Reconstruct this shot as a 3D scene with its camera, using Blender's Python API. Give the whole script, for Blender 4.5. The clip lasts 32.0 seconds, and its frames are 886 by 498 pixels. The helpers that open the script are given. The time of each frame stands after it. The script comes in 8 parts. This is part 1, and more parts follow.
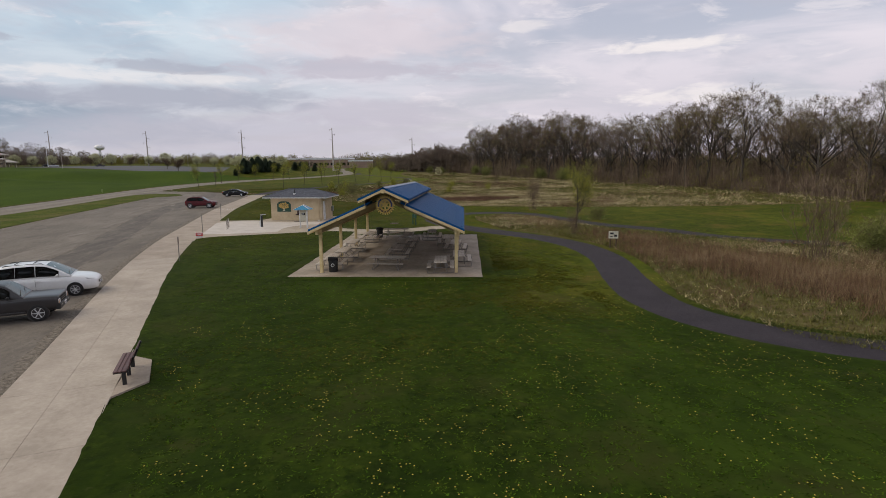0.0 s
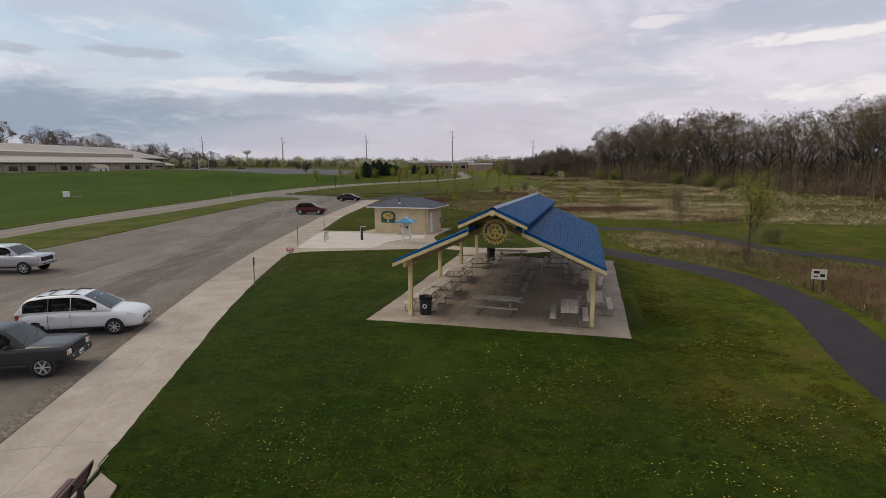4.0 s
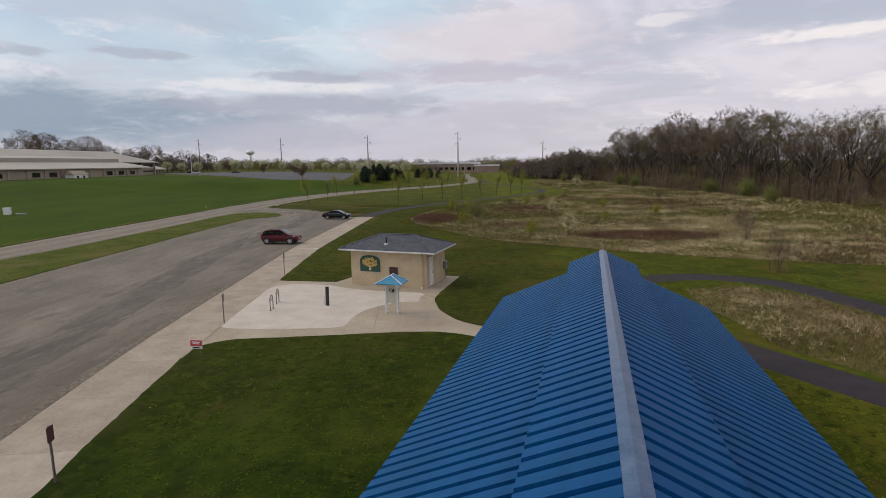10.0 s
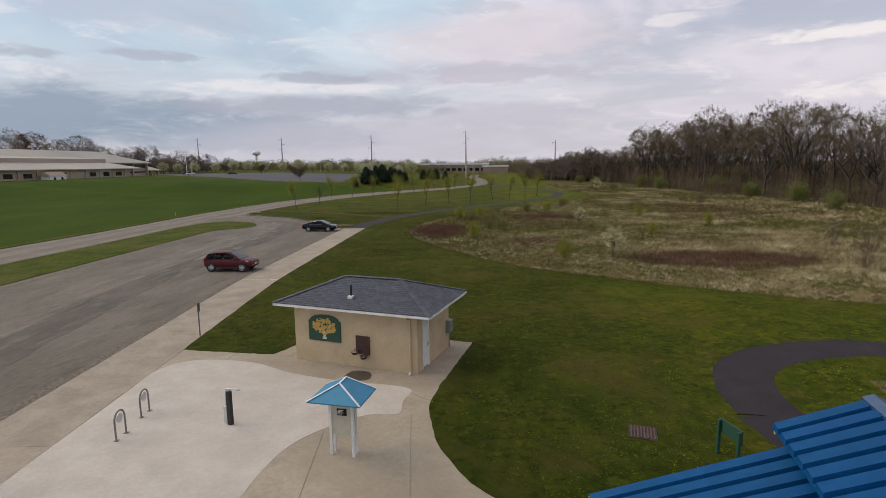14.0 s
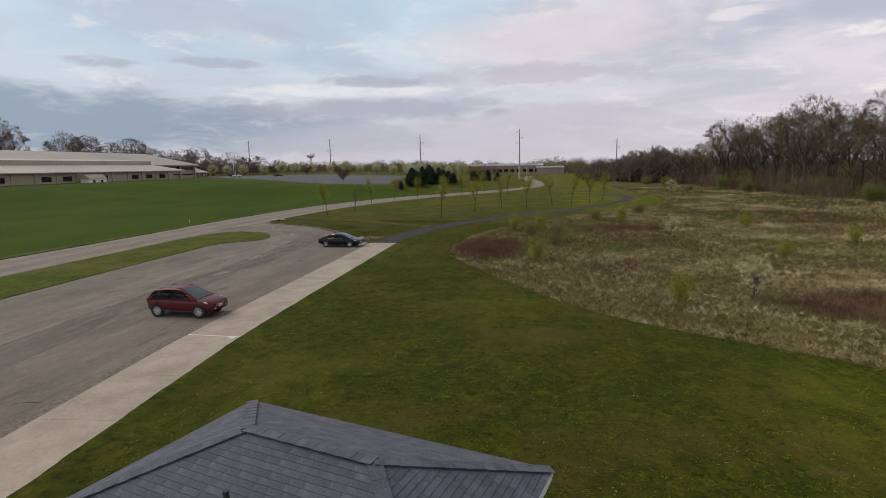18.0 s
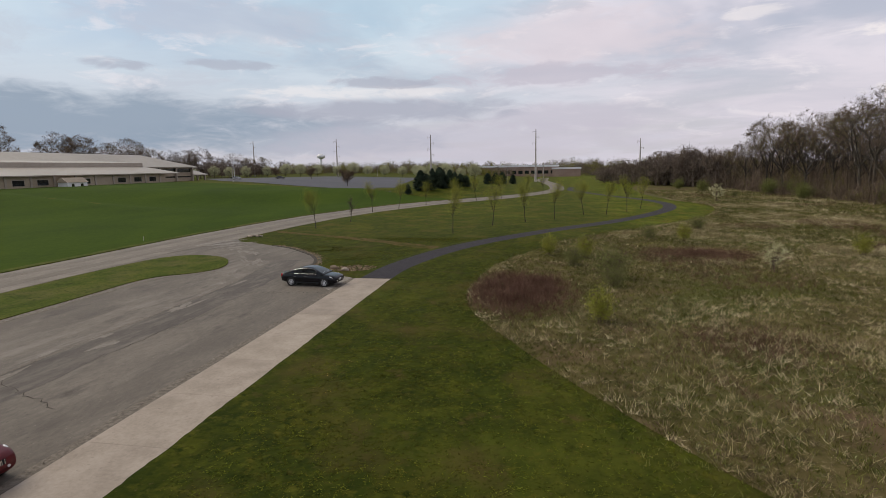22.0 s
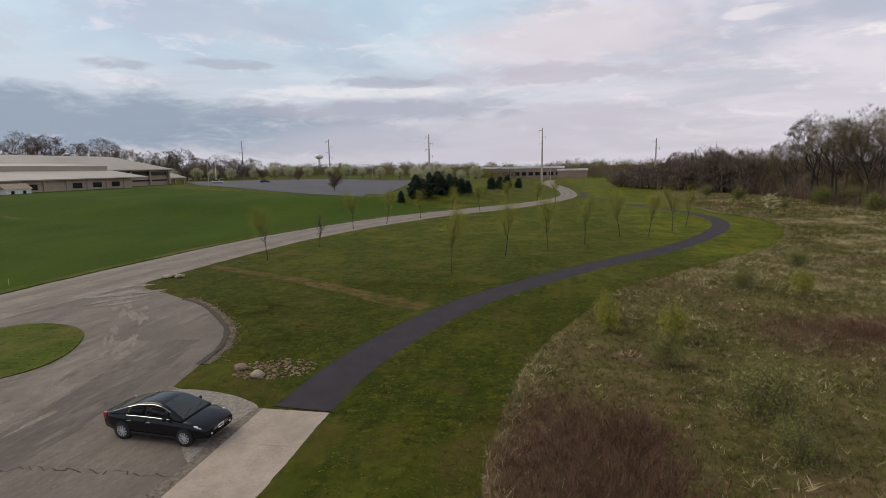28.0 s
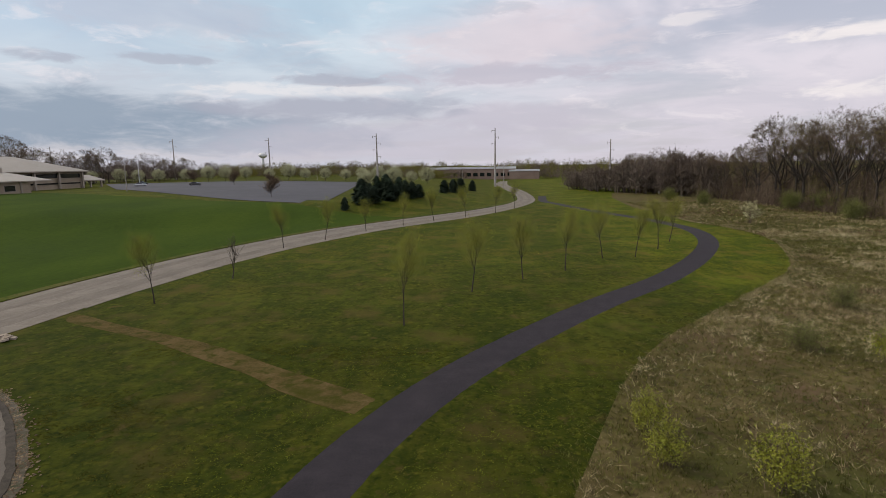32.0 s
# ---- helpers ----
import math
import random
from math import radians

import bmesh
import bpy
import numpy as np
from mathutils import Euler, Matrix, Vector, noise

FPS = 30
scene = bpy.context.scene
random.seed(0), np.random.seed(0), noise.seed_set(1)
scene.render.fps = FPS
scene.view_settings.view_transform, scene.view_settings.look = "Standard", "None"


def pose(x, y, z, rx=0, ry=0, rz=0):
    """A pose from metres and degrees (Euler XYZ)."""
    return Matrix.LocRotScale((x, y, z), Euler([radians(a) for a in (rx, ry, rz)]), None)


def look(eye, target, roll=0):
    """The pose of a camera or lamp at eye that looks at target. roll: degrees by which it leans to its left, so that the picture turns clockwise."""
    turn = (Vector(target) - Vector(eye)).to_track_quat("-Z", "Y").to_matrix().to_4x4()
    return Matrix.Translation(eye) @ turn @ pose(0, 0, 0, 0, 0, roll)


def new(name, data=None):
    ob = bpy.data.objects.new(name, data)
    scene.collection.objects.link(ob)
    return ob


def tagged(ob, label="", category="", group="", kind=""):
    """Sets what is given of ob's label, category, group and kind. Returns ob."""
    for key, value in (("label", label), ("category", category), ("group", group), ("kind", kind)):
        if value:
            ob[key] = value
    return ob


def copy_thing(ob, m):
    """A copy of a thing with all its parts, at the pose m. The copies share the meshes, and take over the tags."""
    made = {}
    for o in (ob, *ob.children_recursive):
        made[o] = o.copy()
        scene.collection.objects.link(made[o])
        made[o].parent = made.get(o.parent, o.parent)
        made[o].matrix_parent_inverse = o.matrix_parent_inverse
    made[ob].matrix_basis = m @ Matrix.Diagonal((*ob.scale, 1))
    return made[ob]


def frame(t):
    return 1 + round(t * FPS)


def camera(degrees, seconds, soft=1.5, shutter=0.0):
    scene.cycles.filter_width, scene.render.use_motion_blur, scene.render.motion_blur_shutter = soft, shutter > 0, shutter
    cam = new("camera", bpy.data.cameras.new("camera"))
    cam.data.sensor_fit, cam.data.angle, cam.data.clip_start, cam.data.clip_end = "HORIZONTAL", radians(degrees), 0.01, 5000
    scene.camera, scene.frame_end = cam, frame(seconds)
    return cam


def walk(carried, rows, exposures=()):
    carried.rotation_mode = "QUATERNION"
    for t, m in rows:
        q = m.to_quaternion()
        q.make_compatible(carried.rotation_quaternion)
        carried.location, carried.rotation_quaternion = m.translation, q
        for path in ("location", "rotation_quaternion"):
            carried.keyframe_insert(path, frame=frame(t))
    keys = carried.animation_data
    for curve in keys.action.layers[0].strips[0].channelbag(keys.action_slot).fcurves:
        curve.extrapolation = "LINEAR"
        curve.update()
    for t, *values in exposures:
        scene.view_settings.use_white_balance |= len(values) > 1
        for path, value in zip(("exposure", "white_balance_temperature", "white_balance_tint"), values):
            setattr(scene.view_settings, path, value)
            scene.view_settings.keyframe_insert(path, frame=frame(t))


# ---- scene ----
cam = camera(78.7, 32.0, soft=0.75)
PATH = [
    (0, (15.574, -117.155, 6.892), (15.93, -115.214, 6.566), -0.5),
    (0.5, (15.636, -115.847, 7.077), (15.967, -113.903, 6.746), -0.8),
    (1, (15.955, -114.463, 6.964), (16.107, -112.494, 6.646), -0.7),
    (1.5, (16.155, -113.48, 7.065), (16.127, -111.506, 6.745), -0.6),
    (2, (16.3, -112.408, 6.956), (16.247, -110.433, 6.644), -0.5),
    (3.5, (16.573, -109.404, 7.205), (16.503, -107.431, 6.891), -0.5),
    (5.5, (16.574, -105.328, 7.09), (16.498, -103.352, 6.785), -0.4),
    (6, (16.605, -104.1, 7.226), (16.522, -102.126, 6.915), -0.5),
    (7, (16.601, -101.291, 7.261), (16.51, -99.316, 6.957), -0.6),
    (8, (16.422, -98.132, 8.114), (16.334, -96.159, 7.8), -0.6),
    (9, (16.235, -94.667, 8.698), (16.146, -92.693, 8.386), -0.7),
    (10, (16.037, -91.129, 8.975), (15.944, -89.156, 8.661), -0.7),
    (11.5, (15.903, -85.775, 8.999), (15.799, -83.803, 8.686), -0.6),
    (12, (16.128, -83.82, 8.939), (16.003, -81.848, 8.627), -0.8),
    (12.5, (15.914, -81.722, 8.951), (15.791, -79.75, 8.637), -0.8),
    (13, (15.638, -79.555, 8.905), (15.527, -77.582, 8.593), -0.6),
    (13.5, (15.584, -77.181, 8.874), (15.467, -75.209, 8.559), -0.9),
    (14, (15.517, -74.963, 8.889), (15.397, -72.991, 8.578), -0.7),
    (14.5, (15.467, -72.9, 8.958), (15.318, -70.931, 8.643), -0.7),
    (15, (15.273, -70.88, 8.881), (15.068, -68.915, 8.573), -0.7),
    (15.5, (15.193, -68.982, 8.863), (14.961, -67.02, 8.555), -0.6),
    (17.5, (14.752, -61.031, 8.449), (14.493, -59.072, 8.144), -1.1),
    (18, (14.575, -58.944, 8.538), (14.267, -56.991, 8.235), -1.0),
    (19, (13.693, -54.048, 8.673), (13.365, -52.098, 8.373), -0.7),
    (20, (13.0, -49.711, 8.887), (12.662, -47.763, 8.587), -1.0),
    (21, (12.424, -45.604, 8.912), (12.079, -43.657, 8.617), -1.2),
    (22, (11.869, -41.854, 8.993), (11.52, -39.908, 8.694), -1.0),
    (23, (11.329, -38.242, 8.851), (10.981, -36.295, 8.551), -1.1),
    (24, (10.735, -34.246, 9.188), (10.387, -32.3, 8.885), -0.9),
    (24.5, (10.71, -32.406, 9.492), (10.36, -30.461, 9.186), -1.0),
    (25, (10.177, -30.289, 9.827), (9.83, -28.342, 9.525), -1.1),
    (25.5, (9.999, -28.512, 10.03), (9.648, -26.566, 9.729), -1.0),
    (27.5, (8.807, -21.861, 10.073), (8.458, -19.915, 9.77), -1.0),
    (28, (8.604, -20.261, 10.201), (8.254, -18.315, 9.901), -1.0),
    (28.5, (8.431, -18.656, 10.462), (8.081, -16.71, 10.159), -1.0),
    (29, (8.19, -17.026, 10.519), (7.839, -15.081, 10.214), -1.1),
    (29.5, (7.999, -15.452, 10.59), (7.647, -13.507, 10.284), -1.0),
    (30, (7.728, -13.864, 10.754), (7.375, -11.919, 10.451), -0.8),
    (30.5, (7.319, -12.118, 10.746), (6.97, -10.173, 10.437), -0.6),
    (31, (6.865, -10.176, 10.95), (6.554, -8.223, 10.648), -0.8),
    (31.5, (6.366, -8.043, 11.025), (6.172, -6.077, 10.71), -0.8),
    (32, (6.316, -6.232, 11.212), (6.148, -4.263, 10.906), -0.9),
]
walk(cam, [(t, look(eye, target, roll)) for t, eye, target, roll in PATH])

# ---- world and light ----
SUN_AZ, SUN_EL = radians(280), radians(42)
world = bpy.data.worlds.new("world")
scene.world = world
world.use_nodes = True
WN, WL = world.node_tree.nodes, world.node_tree.links
WN.clear()


def wmath(op, a, b=0.0, clamp=False):
    n = WN.new("ShaderNodeMath")
    n.operation, n.use_clamp = op, clamp
    for i, v in enumerate((a, b)):
        if isinstance(v, (int, float)):
            n.inputs[i].default_value = v
        else:
            WL.new(v, n.inputs[i])
    return n.outputs[0]


def wmix(fac, a, b):
    n = WN.new("ShaderNodeMix")
    n.data_type = "RGBA"
    WL.new(fac, n.inputs[0])
    for i, v in ((6, a), (7, b)):
        if isinstance(v, tuple):
            n.inputs[i].default_value = (*v, 1)
        else:
            WL.new(v, n.inputs[i])
    return n.outputs[2]


def wnoise(vec, scale, detail, rough, distort=0.0):
    n = WN.new("ShaderNodeTexNoise")
    WL.new(vec, n.inputs["Vector"])
    n.inputs["Scale"].default_value, n.inputs["Detail"].default_value = scale, detail
    n.inputs["Roughness"].default_value, n.inputs["Distortion"].default_value = rough, distort
    return n.outputs[0]


def wramp(fac, stops):
    n = WN.new("ShaderNodeMapRange")
    n.interpolation_type = "SMOOTHSTEP"
    n.inputs[1].default_value, n.inputs[2].default_value = stops
    WL.new(fac, n.inputs[0])
    return n.outputs[0]


# bearing, height, half width and half height (radians), tone and cover of the clouds to the north
CLOUD_TONES = {"pink": (0.74, 0.655, 0.70), "white": (0.97, 0.90, 0.88), "grey": (0.42, 0.435, 0.52), "blue": (0.285, 0.355, 0.45), "lilac": (0.56, 0.53, 0.61), "sky": (0.50, 0.66, 0.79)}
CLOUDS = [
    (0.04, 0.215, 0.26, 0.055, "pink", 0.60), (0.33, 0.224, 0.060, 0.010, "white", 0.45), (0.56, 0.180, 0.12, 0.012, "white", 0.7),
    (0.60, 0.100, 0.12, 0.018, "white", 0.6), (0.08, 0.085, 0.22, 0.028, "lilac", 0.7), (0.05, 0.155, 0.24, 0.020, "lilac", 0.8),
    (-0.34, 0.130, 0.22, 0.014, "white", 0.45), (-0.80, 0.078, 0.46, 0.056, "blue", 0.90), (-0.42, 0.056, 0.30, 0.036, "blue", 0.62), (-0.15, 0.045, 0.40, 0.040, "lilac", 0.6),
    (-0.26, 0.102, 0.25, 0.026, "grey", 0.85), (-0.28, 0.149, 0.095, 0.011, "grey", 0.7), (-0.53, 0.173, 0.075, 0.010, "grey", 0.6),
    (-0.70, 0.165, 0.06, 0.010, "grey", 0.65), (-0.01, 0.262, 0.09, 0.015, "grey", 0.35), (-0.25, 0.27, 0.30, 0.055, "sky", 0.5), (-0.55, 0.24, 0.25, 0.04, "lilac", 0.35)]


def build_sky():
    """Evening sky: blue gaps, a high veil of cloud, grey layered clouds low down."""
    out, back = WN.new("ShaderNodeOutputWorld"), WN.new("ShaderNodeBackground")
    sky = WN.new("ShaderNodeTexSky")
    sky.sky_type, sky.sun_disc = "NISHITA", False
    sky.sun_elevation, sky.sun_rotation = SUN_EL, SUN_AZ
    coord, sep = WN.new("ShaderNodeTexCoord"), WN.new("ShaderNodeSeparateXYZ")
    WL.new(coord.outputs["Generated"], sep.inputs[0])
    x, y, z = sep.outputs
    up = wmath("ADD", wmath("MAXIMUM", z, 0.0), 0.09)
    flat = WN.new("ShaderNodeCombineXYZ")
    WL.new(wmath("DIVIDE", x, up), flat.inputs[0])
    WL.new(wmath("DIVIDE", y, up), flat.inputs[1])
    plane = flat.outputs[0]
    blue = WN.new("ShaderNodeVectorMath")
    blue.operation = "SCALE"
    WL.new(sky.outputs[0], blue.inputs[0])
    blue.inputs[3].default_value = 0.095
    # thin pale veil
    veil = wramp(wnoise(plane, 0.60, 5, 0.55, 0.5), (0.36, 0.60))
    warm = wmath("ADD", x, wmath("MULTIPLY", wmath("SUBTRACT", wnoise(plane, 0.45, 3, 0.5), 0.5), 1.6))
    pale = wmix(wramp(warm, (-0.40, 0.30)), (0.64, 0.755, 0.84), (0.86, 0.80, 0.865))
    colour = wmix(wmath("ADD", wmath("MULTIPLY", veil, 0.55), 0.42), blue.outputs[0], pale)
    # low haze, faintly pink
    haze = wramp(z, (0.26, 0.0))
    colour = wmix(wmath("MULTIPLY", haze, 0.78), colour, (0.60, 0.565, 0.635))
    # cloud texture, drawn out along the horizon
    az, el = wmath("ARCTAN2", x, y), wmath("ARCSINE", z)
    span = WN.new("ShaderNodeCombineXYZ")
    WL.new(az, span.inputs[0])
    WL.new(wmath("MULTIPLY", el, 3.4), span.inputs[1])
    rough = wmath("SUBTRACT", wnoise(span.outputs[0], 13.0, 8, 0.60, 0.5), 0.5)
    broad = wmath("SUBTRACT", wnoise(span.outputs[0], 5.0, 5, 0.55, 0.4), 0.5)
    ragged = wmath("ADD", wmath("MULTIPLY", rough, 6.0), wmath("MULTIPLY", broad, 3.6))
    band = wmath("MULTIPLY", wramp(z, (0.01, 0.06)), wramp(z, (0.42, 0.24)))
    wisps = wramp(wmath("ADD", wnoise(span.outputs[0], 7.0, 8, 0.62, 0.6), wmath("MULTIPLY", broad, 0.4)), (0.47, 0.66))
    colour = wmix(wmath("MULTIPLY", wmath("MULTIPLY", wisps, band), 0.30), colour, (0.52, 0.52, 0.60))
    bright = wramp(wnoise(span.outputs[0], 9.0, 7, 0.6, 0.5), (0.54, 0.68))
    colour = wmix(wmath("MULTIPLY", wmath("MULTIPLY", bright, band), 0.40), colour, (0.93, 0.86, 0.88))
    for a, e, wide, tall, tone, much in CLOUDS:
        u = wmath("DIVIDE", wmath("SUBTRACT", az, a), wide)
        v = wmath("DIVIDE", wmath("SUBTRACT", el, e), tall)
        near = wmath("SUBTRACT", 1.0, wmath("ADD", wmath("MULTIPLY", u, u), wmath("MULTIPLY", v, v)))
        mask = wramp(wmath("ADD", near, wmath("MULTIPLY", ragged, 0.30 if tall > 0.025 else 0.62)), (-0.10, 0.85))
        colour = wmix(wmath("MULTIPLY", mask, much), colour, CLOUD_TONES[tone])
    # the unseen upper dome is dimmed to cut the light from overhead
    over = wramp(z, (0.36, 0.75))
    colour = wmix(wmath("MULTIPLY", over, 0.5), colour, (0.34, 0.36, 0.40))
    WL.new(colour, back.inputs[0])
    back.inputs[1].default_value = 1.0
    WL.new(back.outputs[0], out.inputs[0])


build_sky()
sun = new("sun", bpy.data.lights.new("sun", "SUN"))
sun.data.energy, sun.data.angle, sun.data.color = 2.0, radians(46), (1.0, 0.87, 0.70)
SUN_FROM = Vector((math.sin(SUN_AZ) * math.cos(SUN_EL), math.cos(SUN_AZ) * math.cos(SUN_EL), math.sin(SUN_EL)))
sun.matrix_world = look(SUN_FROM * 50, (0, 0, 0))


# ---- materials ----
def mat(name, cols, scale=3.0, rough=0.8, bump=0.2, bscale=40.0, metal=0.0, stretch=(1, 1, 1), vary=0.0, island=0.0, coat=0.0, fine=9.0, big=0.0, bigcol=None, transmit=0.0, spec=0.5, spots=(), lush=None, sheen=None):
    """A material whose colour runs over cols by two sizes of noise, with relief; vary and island shift its value piece by piece."""
    m = bpy.data.materials.new(name)
    m.use_nodes = True
    N, L = m.node_tree.nodes, m.node_tree.links
    bsdf = N["Principled BSDF"]
    coord, mp = N.new("ShaderNodeTexCoord"), N.new("ShaderNodeMapping")
    L.new(coord.outputs["Object"], mp.inputs[0])
    mp.inputs["Scale"].default_value = stretch

    def noise_at(s, d, r=0.55):
        n = N.new("ShaderNodeTexNoise")
        L.new(mp.outputs[0], n.inputs["Vector"])
        n.inputs["Scale"].default_value, n.inputs["Detail"].default_value, n.inputs["Roughness"].default_value = s, d, r
        return n.outputs[0]

    def calc(op, a, b):
        n = N.new("ShaderNodeMath")
        n.operation = op
        for i, v in enumerate((a, b)):
            n.inputs[i].default_value = v if isinstance(v, (int, float)) else 0
            if not isinstance(v, (int, float)):
                L.new(v, n.inputs[i])
        return n.outputs[0]

    fac = calc("ADD", calc("MULTIPLY", noise_at(scale, 4), 0.62), calc("MULTIPLY", noise_at(scale * fine, 3), 0.38))
    ramp = N.new("ShaderNodeValToRGB")
    L.new(fac, ramp.inputs[0])
    el = ramp.color_ramp.elements
    lo, hi = 0.36, 0.64
    el[0].position, el[0].color = lo, (*cols[0], 1)
    el[1].position, el[1].color = hi, (*cols[-1], 1)
    for i, c in enumerate(cols[1:-1]):
        e = el.new(lo + (hi - lo) * (i + 1) / (len(cols) - 1))
        e.color = (*c, 1)
    colour = ramp.outputs[0]
    if bigcol:
        mr, mx = N.new("ShaderNodeMapRange"), N.new("ShaderNodeMix")
        mr.inputs[1].default_value, mr.inputs[2].default_value = 0.48, 0.66
        L.new(noise_at(big, 5, 0.6), mr.inputs[0])
        mx.data_type = "RGBA"
        L.new(mr.outputs[0], mx.inputs[0])
        L.new(colour, mx.inputs[6])
        mx.inputs[7].default_value = (*bigcol, 1)
        colour = mx.outputs[2]
    for size, pull, (lo, hi), tone in spots:
        own, n = N.new("ShaderNodeMapping"), N.new("ShaderNodeTexNoise")
        L.new(coord.outputs["Object"], own.inputs[0])
        own.inputs["Scale"].default_value = pull
        own.inputs["Location"].default_value = (size * 3.7, size * 1.3, 0)
        L.new(own.outputs[0], n.inputs["Vector"])
        n.inputs["Scale"].default_value, n.inputs["Detail"].default_value, n.inputs["Roughness"].default_value = size, 5, 0.62
        mr, mx = N.new("ShaderNodeMapRange"), N.new("ShaderNodeMix")
        mr.inputs[1].default_value, mr.inputs[2].default_value = lo, hi
        L.new(n.outputs[0], mr.inputs[0])
        mx.data_type = "RGBA"
        L.new(mr.outputs[0], mx.inputs[0])
        L.new(colour, mx.inputs[6])
        mx.inputs[7].default_value = (*tone, 1)
        colour = mx.outputs[2]
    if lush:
        # darker, greener lawn colour towards the south end of the park
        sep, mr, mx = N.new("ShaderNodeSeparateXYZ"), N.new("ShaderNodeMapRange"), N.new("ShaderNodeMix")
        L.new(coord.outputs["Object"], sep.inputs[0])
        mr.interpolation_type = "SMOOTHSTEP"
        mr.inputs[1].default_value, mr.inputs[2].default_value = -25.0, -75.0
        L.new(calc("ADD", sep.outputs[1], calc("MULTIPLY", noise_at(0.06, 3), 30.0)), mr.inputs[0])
        # yellower turf between the pavilion and the trail, kept out of the darkening
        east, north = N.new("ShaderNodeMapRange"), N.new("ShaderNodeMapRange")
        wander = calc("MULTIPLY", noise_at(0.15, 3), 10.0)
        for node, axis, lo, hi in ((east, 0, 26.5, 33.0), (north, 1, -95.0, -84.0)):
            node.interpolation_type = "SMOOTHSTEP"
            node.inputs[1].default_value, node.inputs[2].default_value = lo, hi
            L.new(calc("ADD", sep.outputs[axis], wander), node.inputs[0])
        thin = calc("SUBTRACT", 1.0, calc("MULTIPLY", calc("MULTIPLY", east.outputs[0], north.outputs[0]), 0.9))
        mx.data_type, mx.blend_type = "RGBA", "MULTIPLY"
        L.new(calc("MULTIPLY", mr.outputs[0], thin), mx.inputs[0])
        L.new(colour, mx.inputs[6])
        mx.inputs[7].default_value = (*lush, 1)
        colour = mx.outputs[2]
        # yellow turf tone plus a painted lift against the roof's shade
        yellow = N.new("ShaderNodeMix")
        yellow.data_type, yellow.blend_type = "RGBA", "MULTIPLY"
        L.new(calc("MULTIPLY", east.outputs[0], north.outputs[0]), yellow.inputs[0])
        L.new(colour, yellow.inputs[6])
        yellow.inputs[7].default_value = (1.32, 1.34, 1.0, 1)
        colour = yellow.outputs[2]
        # lawn colour brightened by position towards the north
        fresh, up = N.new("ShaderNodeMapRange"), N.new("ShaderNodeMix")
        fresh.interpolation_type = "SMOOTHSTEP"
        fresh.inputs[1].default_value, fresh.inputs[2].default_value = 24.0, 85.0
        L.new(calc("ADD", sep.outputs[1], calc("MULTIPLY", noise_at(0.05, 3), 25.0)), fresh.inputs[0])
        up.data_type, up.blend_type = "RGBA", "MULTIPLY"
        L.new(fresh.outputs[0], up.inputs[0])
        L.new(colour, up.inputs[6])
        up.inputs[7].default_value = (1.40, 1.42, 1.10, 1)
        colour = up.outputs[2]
    if vary or island:
        hsv = N.new("ShaderNodeHueSaturation")
        if vary:
            rnd = N.new("ShaderNodeObjectInfo").outputs["Random"]
        else:
            rnd = N.new("ShaderNodeNewGeometry").outputs["Random Per Island"]
        amount = vary or island
        L.new(calc("ADD", calc("MULTIPLY", rnd, 2 * amount), 1 - amount), hsv.inputs["Value"])
        L.new(calc("ADD", calc("MULTIPLY", rnd, 0.04 * min(1, amount * 2)), 0.5 - 0.02 * min(1, amount * 2)), hsv.inputs["Hue"])
        L.new(colour, hsv.inputs["Color"])
        colour = hsv.outputs[0]
    L.new(colour, bsdf.inputs["Base Color"])
    bsdf.inputs["Metallic"].default_value = metal
    if sheen:
        bsdf.inputs["Sheen Weight"].default_value, bsdf.inputs["Sheen Roughness"].default_value = sheen[0], 0.6
        bsdf.inputs["Sheen Tint"].default_value = (*sheen[1], 1)
    bsdf.inputs["Coat Weight"].default_value = coat
    bsdf.inputs["Specular IOR Level"].default_value = spec
    bsdf.inputs["Coat Roughness"].default_value = 0.08
    bsdf.inputs["Transmission Weight"].default_value = transmit
    L.new(calc("ADD", calc("MULTIPLY", fac, 0.3 * rough), rough * 0.85), bsdf.inputs["Roughness"])
    if bump:
        b = N.new("ShaderNodeBump")
        b.inputs["Strength"].default_value, b.inputs["Distance"].default_value = bump, 0.02
        L.new(noise_at(bscale, 4), b.inputs["Height"])
        L.new(b.outputs[0], bsdf.inputs["Normal"])
    return m


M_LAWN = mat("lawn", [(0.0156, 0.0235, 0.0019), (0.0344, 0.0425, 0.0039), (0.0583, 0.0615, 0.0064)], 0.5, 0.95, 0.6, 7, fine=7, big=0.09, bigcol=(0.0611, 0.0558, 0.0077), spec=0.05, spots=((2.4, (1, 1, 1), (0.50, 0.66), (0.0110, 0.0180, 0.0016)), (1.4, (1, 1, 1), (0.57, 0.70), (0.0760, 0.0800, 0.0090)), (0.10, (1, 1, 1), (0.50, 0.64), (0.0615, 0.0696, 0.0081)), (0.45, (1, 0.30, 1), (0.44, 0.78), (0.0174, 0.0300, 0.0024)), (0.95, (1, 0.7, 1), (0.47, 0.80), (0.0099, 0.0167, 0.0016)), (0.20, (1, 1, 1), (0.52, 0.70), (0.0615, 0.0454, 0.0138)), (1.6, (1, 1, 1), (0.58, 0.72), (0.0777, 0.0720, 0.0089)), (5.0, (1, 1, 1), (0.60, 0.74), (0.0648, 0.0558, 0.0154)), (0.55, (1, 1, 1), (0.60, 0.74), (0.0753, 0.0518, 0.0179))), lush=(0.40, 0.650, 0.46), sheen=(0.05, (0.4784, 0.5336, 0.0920)))
